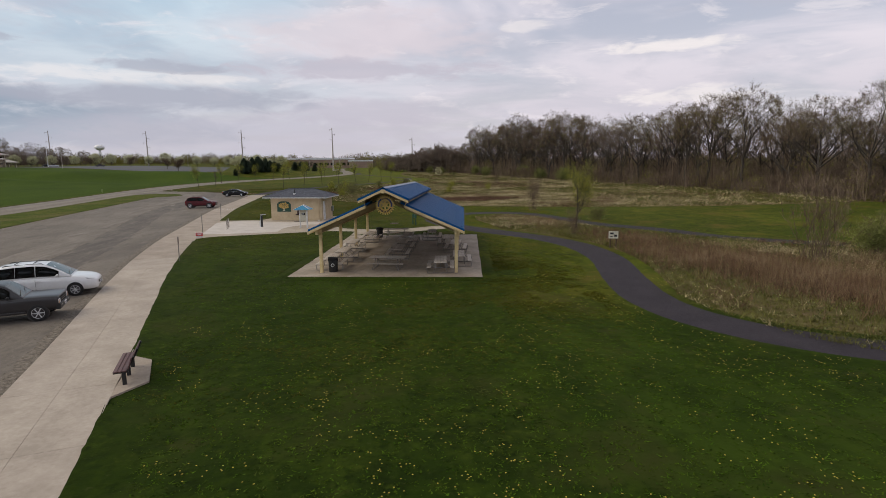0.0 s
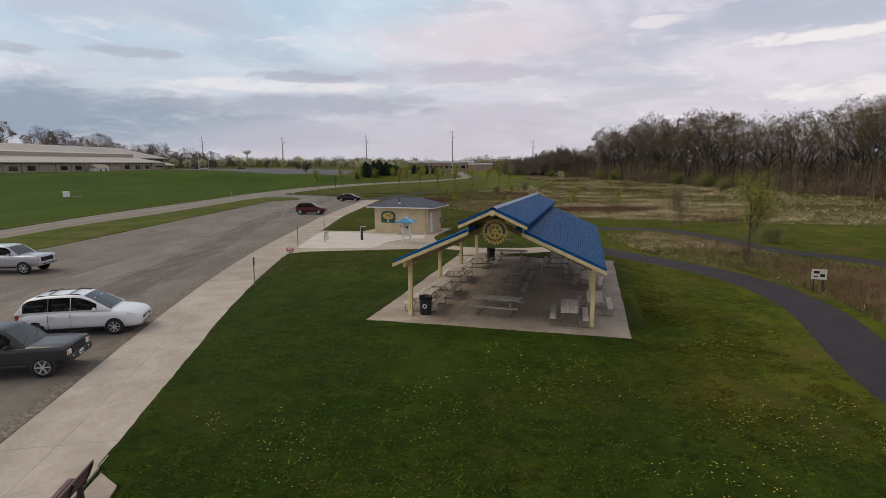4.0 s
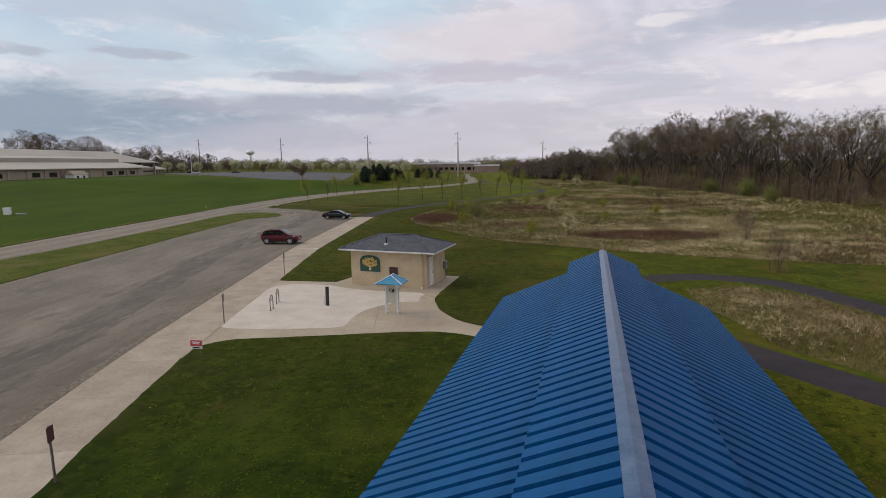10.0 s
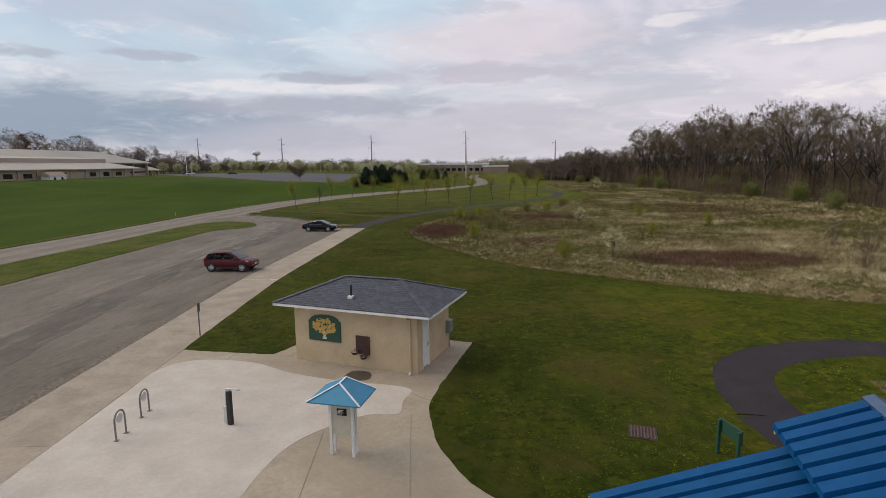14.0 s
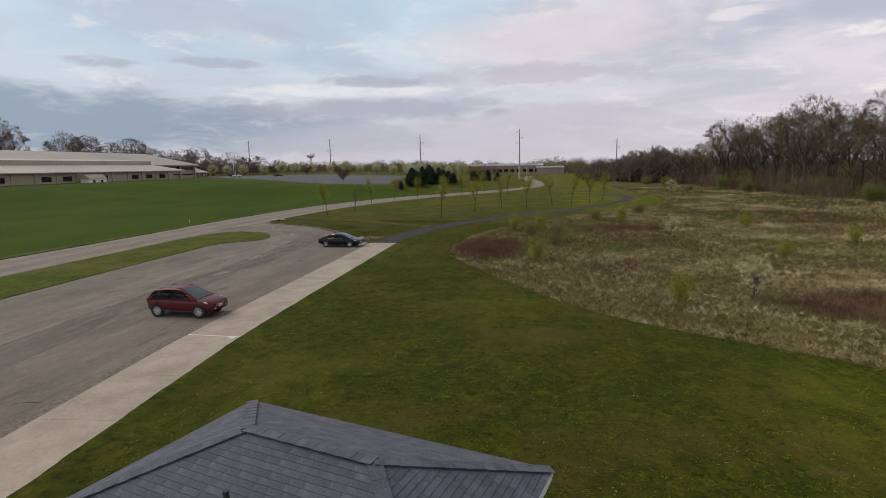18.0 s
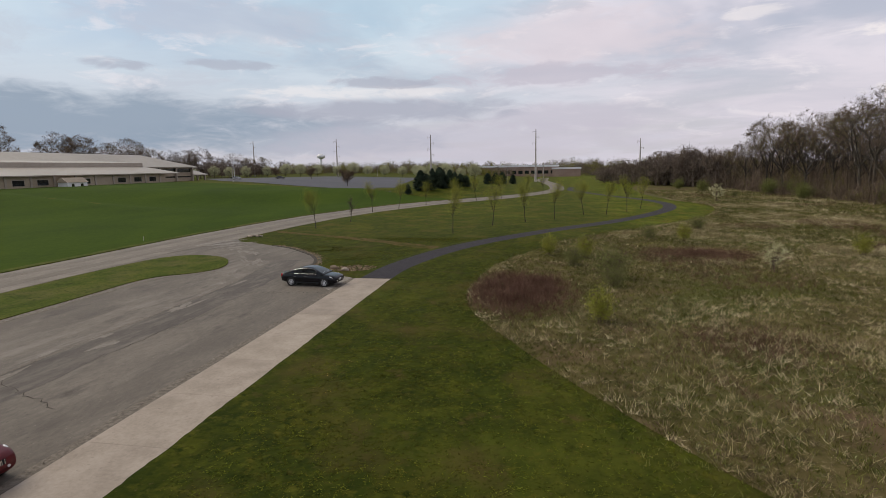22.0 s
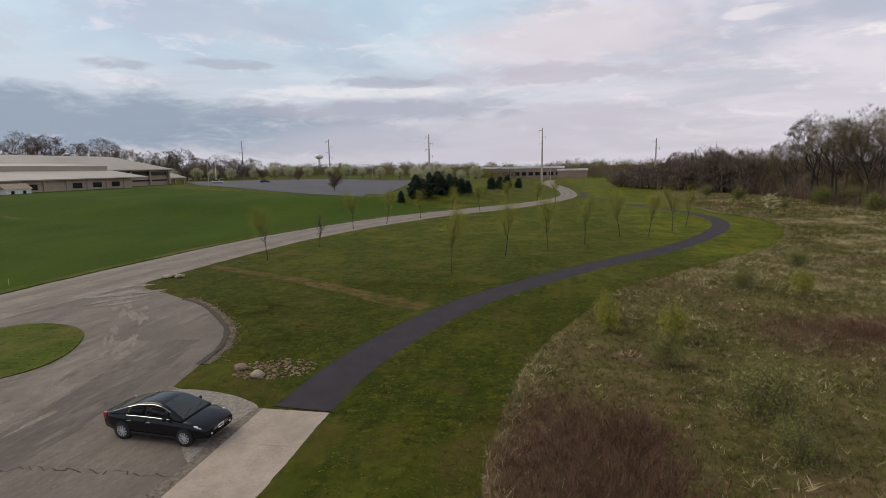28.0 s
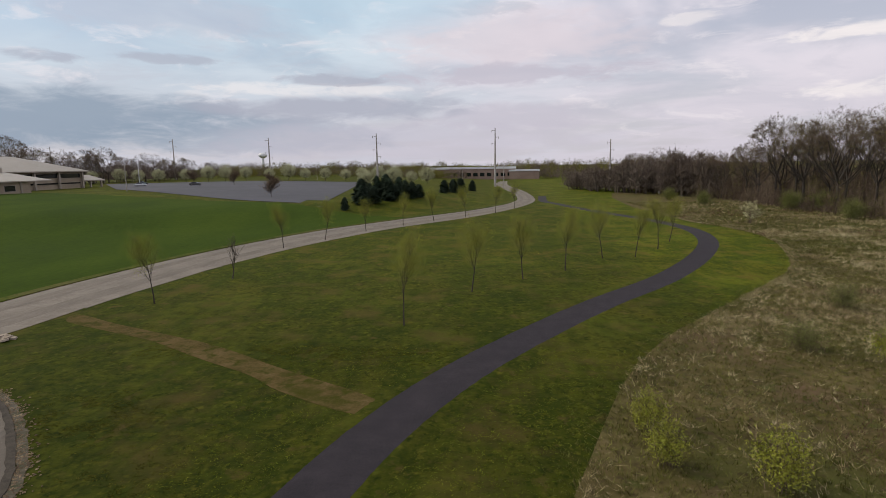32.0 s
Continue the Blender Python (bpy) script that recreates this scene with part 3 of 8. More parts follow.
def rise(x, y):
    """Height of the land: level round the park, rising beyond the road towards the far building."""
    def step(v):
        v = min(1.0, max(0.0, v))
        return v * v * (3 - 2 * v)
    if y < -40 or x > 30:
        return 0.0
    d = -1e9
    for (px, py), (qx, qy) in zip(BANK, BANK[1:]):
        if py <= y <= qy:
            d = px + (qx - px) * (y - py) / (qy - py) - x
    if y > BANK[-1][1]:
        d = BANK[-1][0] - x
    d *= 0.72 if y > 60 else 1.0
    wide = 22 + 70 * step((100 - y) / 70)
    top = (2.6 + 2.1 * step((-x - 50) / 70)) * step((y + 40) / 60)
    return top * step((d - 2) / wide) * (1 - 0.6 * step((y - 230) / 60) * step((x + 60) / 50))


# the land's foot along the far side of the road
BANK = [(-37.5, -40), (-37.1, -3.5), (-36.7, 10), (-37.4, 36), (-37, 52), (-33.5, 75), (-25.8, 96), (-14.5, 115), (4, 137.5), (14, 160), (16, 197), (13.5, 240)]


def sheet(name, border, z, material, depth=0.0, parent=None):
    """A level area with the given border, top at z, with an edge of that depth."""
    bm = bmesh.new()
    vs = [bm.verts.new((x, y, z)) for x, y in border]
    es = [bm.edges.new((a, b)) for a, b in zip(vs, vs[1:] + vs[:1])]
    bmesh.ops.triangle_fill(bm, edges=es, use_beauty=True, normal=(0, 0, 1))
    if depth:
        low = [bm.verts.new((x, y, z - depth)) for x, y in border]
        n = len(vs)
        for i in range(n):
            bm.faces.new((vs[i], vs[(i + 1) % n], low[(i + 1) % n], low[i]))
    bmesh.ops.recalc_face_normals(bm, faces=bm.faces[:])
    if parent is None:
        return new(name, mesh_of(bm, name, material))
    return part(name, bm, material, parent)


def side(line, off):
    """The line moved sideways by off metres (to its right)."""
    out = []
    for i, (x, y) in enumerate(line):
        a, b = line[max(0, i - 1)], line[min(len(line) - 1, i + 1)]
        dx, dy = b[0] - a[0], b[1] - a[1]
        k = math.hypot(dx, dy) or 1
        out.append((x + off * dy / k, y - off * dx / k))
    return out


def ribbon(name, left, right, z, material, depth=0.1, wavy=0.0):
    rnd = random.Random(len(left))
    left = [(x + rnd.uniform(-wavy, wavy), y + rnd.uniform(-wavy, wavy)) for x, y in left]
    right = [(x + rnd.uniform(-wavy, wavy), y + rnd.uniform(-wavy, wavy)) for x, y in right]
    verts, faces = [], []
    for (a, b), (c, d) in zip(left, right):
        verts += [(a, b, z - depth), (a, b, z), (c, d, z), (c, d, z - depth)]
    for i in range(len(left) - 1):
        k = 4 * i
        faces += [(k + 1, k + 2, k + 6, k + 5), (k, k + 1, k + 5, k + 4), (k + 2, k + 3, k + 7, k + 6)]
    return raw(name, verts, faces, material)


# ---- the ground and what is laid on it ----
def build_ground():
    xs = sorted(set(list(range(-160, 161, 4)) + [s * v for v in (200, 260, 340, 460, 700, 1200, 2500, 4800) for s in (-1, 1)]))
    ys = sorted(set(list(range(-160, 301, 4)) + [-4800, -2500, -1000, -500, -300, -200, 330, 370, 420, 480, 560, 700, 1000, 1600, 2800, 4900]))
    verts = [(x, y, rise(x, y)) for y in ys for x in xs]
    n = len(xs)
    faces = [(j * n + i, j * n + i + 1, (j + 1) * n + i + 1, (j + 1) * n + i) for j in range(len(ys) - 1) for i in range(n - 1)]
    return tagged(raw("ground", verts, faces, M_LAWN, True), "mown spring lawn with paler worn patches", "ground", kind="structure")


ground = build_ground()
ROAD_L = curve([(-34, -160), (-35, -75), (-36.2, -53), (-37.8, -28), (-37.1, -3.5), (-36.8, 10), (-36.9, 22), (-36.2, 34), (-35, 48), (-31.5, 66), (-23.6, 88), (-13, 106), (4, 132), (14.3, 160), (16, 197), (13.5, 240), (10, 300), (14, 360)])
ROAD_R = curve([(-27, -160), (-28.5, -75), (-30.1, -59), (-30.6, -39), (-29.4, -28), (-28.9, -12), (-28.9, 0), (-28.8, 12), (-27.6, 24), (-26.4, 40), (-24, 56), (-18.5, 74), (-10, 92), (4.4, 114), (17, 145), (21.5, 175), (21, 225), (17, 290), (19, 360)])
WALK_R = curve([(16.5, -135), (12.2, -118), (8.9, -102.2), (8.0, -97.5), (6.65, -91), (5.25, -84.4), (4.05, -77.8), (3.3, -73), (2.4, -66), (1.9, -60), (1.2, -50), (0.45, -40), (0.05, -33), (0, -20), (0, -8), (0, 0)], 8)
WALK_L = side(WALK_R, -3.05)
ROAD_E, at_e = [], 0
for p in ROAD_L:
    # the point of the other edge straight across
    at_e = min(range(at_e, len(ROAD_R)), key=lambda i: math.dist(p, ROAD_R[i]))
    ROAD_E.append(ROAD_R[at_e])
tagged(ribbon("road", ROAD_L, ROAD_E, 0.03, M_ROAD, 0.1, 0.12), "pale chip-sealed road curving past the lawn", "road", kind="structure")
for near, far in ((0.16, 0.34), (0.60, 0.80)):
    lines = [[(a[0] + (b[0] - a[0]) * f, a[1] + (b[1] - a[1]) * f) for a, b in zip(ROAD_L, ROAD_E)] for f in (near, far)]
    tagged(ribbon("tyre_track", lines[0], lines[1], 0.0345, M_TRACK, 0.02, 0.16), "darker tyre-worn track along the road", "road", kind="structure")
LOT = WALK_L[:-2] + [(-3.05, -0.6), (-4.6, 0.5), (-6.6, 1.0), (-8.6, 1.7)] + curve([(-8.6, 1.7), (-9.2, 5), (-9.8, 7.6), (-11.2, 10.3), (-12.4, 11.9), (-14.9, 14.5), (-17.3, 16.6), (-20.2, 18.3), (-23.4, 20.2), (-25.9, 21.4), (-27.6, 24.0), (-28.4, 28)])[1:] + [(-32, 29), (-32, 12), (-32.5, -30), (-31, -70), (-28, -160), (8, -160)]
tagged(sheet("parking_lot", LOT, 0.016, M_LOT), "worn grey-brown asphalt parking lot with tyre streaks", "parking lot", kind="structure")
ISLAND = curve([(-21.6, -130), (-21.0, -90), (-20.5, -62), (-20.9, -40), (-21.2, -18), (-21.2, -8.6), (-21.0, -1.8), (-18.2, 1.2), (-17.5, 3.6), (-18.4, 6.3), (-20.3, 8.8), (-22.7, 10.1), (-25.5, 10.1), (-27.6, 7.6), (-28.5, 0), (-28.5, -10), (-28.9, -30), (-30.3, -45), (-29.7, -60), (-28.4, -90), (-27, -130)], 5, True)
tagged(sheet("grass_island", ISLAND, 0.07, M_VERGE, 0.1), "long grass verge between the lot and the road", "verge", kind="structure")


LANE_L = curve([(-1.5, -100), (-4.7, -80), (-6.2, -68), (-8.6, -54), (-11.2, -38), (-12.0, -26), (-12.2, -12), (-12.6, -2), (-14.5, 8)], 8)
LANE_R = side(LANE_L, 2.9)
tagged(ribbon("worn_lane", LANE_L, LANE_R, 0.021, M_WORN, 0.02, 0.16), "darker worn strip of old asphalt with pale streaks", "parking lot", kind="structure")
tagged(ribbon("patched_lane", side(LANE_L, -3.6), side(LANE_L, -0.1), 0.0205, M_LOT2, 0.02, 0.22), "streaked paler patch of asphalt", "parking lot", kind="structure")
tagged(ribbon("seam", side(LANE_L, -0.10), side(LANE_L, 0.0), 0.024, M_GRAVEL, 0.02, 0.02), "thin pale seam in the asphalt", "parking lot", kind="structure")
tagged(ribbon("island_gravel", [(-21.3, -129), (-21.2, -90)] + [(x - 0.15, y) for x, y in ISLAND[10:38]], [(-20.4, -129), (-20.2, -90)] + [(x + 0.85, y) for x, y in ISLAND[10:38]], 0.026, M_GRAVEL, 0.03, 0.2), "loose stony margin along the grass island", "gravel", kind="structure")


def blotch(rnd, x, y, along, across, turn, n=40):
    """Ragged outline of a worn patch."""
    ph = [rnd.uniform(0, 6.28) for _ in range(6)]
    c, q = math.cos(radians(turn)), math.sin(radians(turn))
    out = []
    for k in range(n):
        a = 2 * math.pi * k / n
        r = 1 + 0.22 * math.sin(2 * a + ph[0]) + 0.20 * math.sin(3 * a + ph[1]) + 0.14 * math.sin(5 * a + ph[2]) + 0.10 * math.sin(8 * a + ph[3]) + 0.08 * math.sin(13 * a + ph[4]) + rnd.uniform(-0.07, 0.07)
        u, v = along * r * math.cos(a), across * r * math.sin(a)
        out.append((x + u * c - v * q, y + u * q + v * c))
    return out


def build_scrapes():
    """Pale scraped streaks that follow the way vehicles turn out of the lot."""
    rnd = random.Random(41)
    line = curve([(-11.4, -30), (-11.9, -18), (-12.6, -8), (-13.8, 0.2), (-15.8, 5.5), (-19.0, 10.5), (-23.6, 16.4), (-27.0, 21.0)], 8)
    z = 0.0225
    for k in range(34):
        i = rnd.randrange(2, len(line) - 3)
        (ax, ay), (bx, by) = line[i], line[i + 1]
        turn = math.degrees(math.atan2(by - ay, bx - ax)) + rnd.uniform(-9, 9)
        off = rnd.uniform(-1.5, 0.9)
        h = math.hypot(bx - ax, by - ay)
        x, y = ax - (by - ay) / h * off, ay + (bx - ax) / h * off
        z += 0.0001
        tagged(sheet("scraped_streak", blotch(rnd, x, y, rnd.uniform(0.5, 1.7), rnd.uniform(0.10, 0.34), turn), z, M_SCRAPED), "pale scraped streak in the old asphalt", "parking lot", "scraped streaks in the lot", kind="structure")
    z = 0.038
    for x, y, along, across, turn in ((-26.6, 19.0, 2.0, 0.75, 65), (-25.0, 17.4, 2.2, 0.42, 58), (-28.2, 20.6, 1.5, 0.6, 75), (-24.6, 20.0, 1.3, 0.45, 40), (-27.3, 22.2, 1.4, 0.35, 20), (-23.9, 16.0, 1.6, 0.25, 55), (-29.2, 18.2, 1.8, 0.3, 80)):
        z += 0.0002
        tagged(sheet("pale_patch", blotch(rnd, x, y, along, across, turn, 56), z, M_PALEPATCH), "pale worn patch where the lot meets the road", "road", "pale patches by the road", kind="structure")


build_scrapes()


def build_cracks():
    """Dark ragged cracks across the asphalt."""
    rnd = random.Random(17)
    verts, faces = [], []
    for a, b in (((-8.7, -5.5), (-3.2, -5.2)), ((-10.5, -0.5), (-5.0, 0.2)), ((-13, -13), (-4.2, -11)), ((-12.5, -6.5), (-8.7, -5.5)), ((-14.0, -22), (-6.5, -25)), ((-11, -45), (-3, -42)), ((-9, -60), (-1.5, -57)), ((-6, -72), (0.5, -70)), ((-9.5, -20), (-8.8, -9))):
        n = 26
        for i in range(n + 1):
            t = i / n
            x, y = a[0] + (b[0] - a[0]) * t + rnd.uniform(-0.16, 0.16), a[1] + (b[1] - a[1]) * t + rnd.uniform(-0.16, 0.16)
            w = rnd.uniform(0.006, 0.020)
            verts += [(x - w, y - w, 0.0265), (x + w, y + w, 0.0265)]
            if i:
                k = len(verts)
                faces.append((k - 4, k - 3, k - 1, k - 2))
    tagged(raw("asphalt_cracks", verts, faces, M_KERB), "ragged dark cracks in the asphalt", "crack", kind="structure")


build_cracks()


def build_field():
    """The sown field west of the road, and the grass beyond."""
    cols, step_out = [p for p in ROAD_L if p[1] < 112], [1.2, 5, 10, 16, 23, 31, 40, 50, 62, 75, 90, 110]
    verts, faces = [], []
    for x, y in cols:
        for d in step_out:
            verts.append((x - d, y + d * 0.25, rise(x - d, y + d * 0.25) + 0.075 + min(0.55, 0.03 * d)))
    n = len(step_out)
    for i in range(len(cols) - 1):
        for j in range(n - 1):
            k = i * n + j
            faces.append((k, k + n, k + n + 1, k + 1))
    return tagged(raw("field", verts, faces, M_FIELD, True), "smooth even deep green sown field", "field", kind="structure")


build_field()


def turf_edge(line, off, over, wide, z, material, label, category="lawn edge"):
    """Turf that creeps over the edge of a paved strip: line is the edge, off its side (1 right, -1 left)."""
    fine = []
    for (x0, y0), (x1, y1) in zip(line, line[1:]):
        n = max(1, int(math.dist((x0, y0), (x1, y1)) / 0.22))
        fine += [(x0 + (x1 - x0) * i / n, y0 + (y1 - y0) * i / n) for i in range(n)]
    fine.append(line[-1])
    rnd = random.Random(int(abs(line[0][0] * 10)) + len(fine))
    verts, faces = [], []
    rows = [side(fine, off * d) for d in (0.0, 0.16, 0.45, wide)]
    for i in range(len(fine)):
        slow = noise.noise(Vector((fine[i][0] * 0.9, fine[i][1] * 0.9, 3.3)))
        back = over * (0.6 + slow + rnd.uniform(-0.35, 0.5))
        fade = min(1.0, i / 4, (len(fine) - 1 - i) / 4)
        d = ((rows[3][i][0] - fine[i][0]) / wide, (rows[3][i][1] - fine[i][1]) / wide)
        verts.append((fine[i][0] - d[0] * back, fine[i][1] - d[1] * back, z + 0.004))
        verts.append((*rows[1][i], (z + 0.016 + rnd.uniform(-0.008, 0.010)) * fade))
        verts.append((*rows[2][i], (z * 0.6 + 0.010 + rnd.uniform(-0.006, 0.006)) * fade))
        verts.append((*rows[3][i], 0.002))
        if i:
            k = 4 * i
            faces += [(k - 4 + j, k - 3 + j, k + 1 + j, k + j) for j in range(3)]
    return tagged(raw("turf_edge", verts, faces, material, True), label, category, kind="structure")


tagged(ribbon("field_verge", side(ROAD_L, -2.0), side(ROAD_L, -0.0), 0.105, M_VERGE, 0.1, 0.10), "rough pale grass verge between the road and the field", "verge", kind="structure")
for south, north in ((-119, -100.8), (-96.9, -66.2), (-50.2, 1)):
    turf_edge([p for p in WALK_R if south < p[1] < north], 1, 0.05, 1.3, 0.060, M_LAWN, "uneven turf creeping over the edge of the walk")
EDGE = curve([(110, -170), (70, -122), (46, -109), (36.5, -104), (33.2, -100.5), (32, -96.5), (32, -93.6), (33.6, -89.4), (35.4, -83.6), (35.9, -77.5), (34.0, -70.4), (31.3, -66.4), (31, -61.5), (30.6, -57), (31.4, -53.2)])
MEADOW_EAST = EDGE + [(36, -53.2), (38.2, -55.8), (39.2, -59.6), (40.7, -65), (44.6, -72), (50, -79), (64, -84), (110, -100)]
MEADOW_NORTH = curve([(9.3, 11.2), (8.0, 6.5), (7.1, 0.6), (6.9, -4.8), (7.9, -9.4), (10, -13.7), (12.6, -18.6), (15.6, -23.4), (18.6, -27.6), (22.4, -30.9), (25.8, -33), (31, -36.5), (40, -41), (56, -46), (74, -48), (110, -48)]) + [(130, 60), (120, 160), (75, 230), (52, 200)] + curve([(46, 172), (44, 150), (42.6, 130), (43, 116), (44.3, 98), (46.7, 89), (47.3, 79), (45.4, 70), (42.8, 63), (39.7, 55.8), (36.0, 49.6), (31.0, 43.6), (26.6, 38.8), (22.0, 33.4), (18.2, 29.0), (13.6, 21.6), (9.3, 11.2)])[:-1]
tagged(sheet("meadow_ground", MEADOW_NORTH, 0.012, M_MEADOW), "rough ground of the uncut meadow", "meadow", kind="structure")
east = tagged(sheet("meadow_ground_east", MEADOW_EAST, 0.012, M_MEADOW), "rough ground of dry weeds beside the trail", "meadow", kind="structure")
TRAIL = curve([(-1.35, 0.25), (-1.0, 4.9), (0.1, 9.9), (1.9, 15.6), (4.9, 21.9), (9.6, 29.2), (15.7, 37.5), (23.6, 47.1), (31.2, 59.2), (37.0, 71.5), (39.7, 83), (39.6, 92), (37.6, 103), (33, 117), (28.5, 133), (25.5, 148), (23, 160), (25, 185)])
TRAIL2 = curve([(25.9, -56.5), (26.6, -61), (28.5, -65.2), (31.1, -69.6), (32.9, -73.0), (33.9, -77.5), (33.4, -83.0), (31.5, -88.8), (30.3, -93.3), (30.5, -96.7), (32.1, -99.8), (35, -102.3), (40, -105.5), (48, -110), (70, -124)])
TRAIL3 = curve([(25.9, -56.5), (26.1, -54.4), (27, -52.2), (28.9, -50.5), (32, -49.4), (35, -49.5), (38.2, -51.4), (39.5, -54.2), (40.5, -58.6), (42.0, -64.2), (45.6, -69.6), (48, -75.5), (53, -80.5), (62, -85), (90, -92)])
for line, half, z in ((TRAIL, 1.33, 0.034), (TRAIL2, 1.28, 0.034), (TRAIL3, 1.15, 0.030)):
    for way in (-1, 1):
        turf_edge(side(line, way * half), way, 0.035, 0.9, 0.030, M_LAWN, "uneven turf along the asphalt trail")
    tagged(ribbon("trail", side(line, -half), side(line, half), z, M_TRAIL, 0.08, 0.03), "smooth dark asphalt walking trail", "trail", kind="structure")

# bare strip over a buried line, gravel apron and kerb round the curve of the lot
STRIP = curve([(-25.9, 32.6), (-21.2, 30.3), (-16.0, 28.0), (-10.9, 25.6), (-5.3, 22.0), (0.9, 18.2), (0.3, 16.6), (-4.3, 19.0), (-6.8, 21.0), (-10.8, 23.3), (-16.0, 26.5), (-21.0, 28.7), (-25.5, 30.8)], 5, True)
tagged(sheet("bare_strip", STRIP, 0.014, M_STRIP), "strip of thin yellowed grass across the lawn", "lawn", kind="structure")
tagged(sheet("gravel_apron", curve([(-3.1, -4.5), (-3.1, -0.4), (-4.5, 0.9), (-6.8, 1.5), (-8.4, 1.2), (-7.0, -0.6), (-5.2, -2.6)], 5, True), 0.020, M_PALEGRAVEL), "loose gravel at the end of the lot", "gravel", kind="structure")
KERB = curve([(-9.25, 4.6), (-9.75, 7.3), (-11.2, 10.35), (-12.6, 12.1), (-14.9, 14.5), (-17.3, 16.6), (-19.6, 17.9)], 8)
tagged(ribbon("kerb", side(KERB, -0.10), side(KERB, 0.22), 0.055, M_KERB, 0.12, 0.04), "low dark broken asphalt kerb", "kerb", kind="structure")
tagged(ribbon("kerb_gravel", side(KERB, 0.20), side(KERB, 0.62), 0.020, M_KERBDIRT, 0.03, 0.07), "strip of dark gravelly dirt behind the kerb", "gravel", kind="structure")
tagged(ribbon("gravel_margin", side(WALK_L, -0.55), side(WALK_L, -0.02), 0.024, M_GRAVEL, 0.03, 0.12), "thin line of loose stones along the walk", "gravel", kind="structure")


def build_walk():
    """The concrete walk, panel by panel, on its dark bed."""
    bed = ribbon("walk", WALK_L, WALK_R, 0.045, M_JOINT, 0.1)
    tagged(bed, "broad pale concrete walk cast in panels", "sidewalk", kind="structure")
    dist, pts = 0.0, [(0.0, 0)]
    for i in range(1, len(WALK_R)):
        dist += math.dist(WALK_R[i], WALK_R[i - 1])
        pts.append((dist, i))

    def at(line, s):
        for (a, i), (b, j) in zip(pts, pts[1:]):
            if s <= b:
                t = (s - a) / (b - a)
                return tuple(line[i][k] + t * (line[j][k] - line[i][k]) for k in (0, 1))
        return line[-1]

    total, s, k = dist, 0.0, 0
    while s < total - 0.2:
        e = min(total, s + 4.05)
        a, b, c, d = at(WALK_L, s + 0.012), at(WALK_R, s + 0.012), at(WALK_R, e), at(WALK_L, e)
        halves = ((0.0, 0.4985), (0.5015, 1.0)) if a[1] < -84 else ((0.0, 1.0),)
        for p, q in halves:
            near = [(a[i] + p * (b[i] - a[i]), a[i] + q * (b[i] - a[i])) for i in (0, 1)]
            far = [(d[i] + p * (c[i] - d[i]), d[i] + q * (c[i] - d[i])) for i in (0, 1)]
            ring = [(near[0][0], near[1][0]), (near[0][1], near[1][1]), (far[0][1], far[1][1]), (far[0][0], far[1][0])]
            ob = raw("slab", [(x, y, h) for h in (0.02, 0.06) for x, y in ring], [(4, 5, 6, 7), (0, 1, 5, 4), (1, 2, 6, 5), (2, 3, 7, 6), (3, 0, 4, 7)], M_CONC_PALE if a[1] < -78 else M_CONC)
            ob.parent = bed
        s, k = e, k + 1
    return bed


PAD = [(8.05, -97.0), (8.75, -97.5), (9.3, -99.5), (8.55, -100.6)]
tagged(sheet("bench_pad", PAD, 0.058, M_CONC, 0.08), "small concrete pad under the bench", "concrete pad", kind="structure")
PLAZA = [(2.15, -66.0), (1.7, -60), (1.0, -50.3), (3.5, -50.6), (5.9, -50.9), (6.7, -49.2), (7.6, -46.6), (15.4, -48.9)] + curve([(15.3, -49.4), (14.6, -52.3), (13.95, -55.3), (14.0, -57.4), (14.6, -59.5), (15.6, -61.2), (16.9, -62.2), (18.6, -62.8), (22, -62.8), (25.0, -61.6), (26.2, -61.4)]) + [(26.6, -63.6)] + curve([(26.6, -63.6), (22, -65.6), (19, -66.4), (16.4, -66.6)])[1:] + [(16.1, -66.4)] + curve([(16.5, -64.2), (15.5, -63.6), (13.8, -63.25), (11.3, -63.5), (7.8, -64.1), (4.6, -64.5), (3.4, -64.9), (2.15, -66.0)])[:-1]
turf_edge(PLAZA[2:], -1, 0.07, 1.0, 0.050, M_LAWN, "uneven turf along the curved forecourt")
tagged(sheet("plaza", PLAZA, 0.050, M_PLAZA, 0.08), "tan concrete forecourt with curved edges", "plaza", kind="structure")
WHITE = curve([(2.16, -62.4), (1.94, -60.4), (1.62, -55.5), (1.5, -53.0), (2.7, -51.75), (5.4, -52.0), (7.6, -53.2), (10.3, -54.05), (11.9, -54.3), (12.95, -54.75), (12.78, -55.8), (12.72, -56.85), (11.6, -57.0), (10.3, -58.1), (9.5, -59.4), (9.2, -61.0), (9.15, -61.9), (8.8, -62.5), (7.2, -62.75), (3.9, -62.85)], 6, True)
tagged(sheet("white_paving", WHITE, 0.056, M_WHITE, 0.03), "smooth bright white concrete with rounded corners", "plaza", kind="structure")


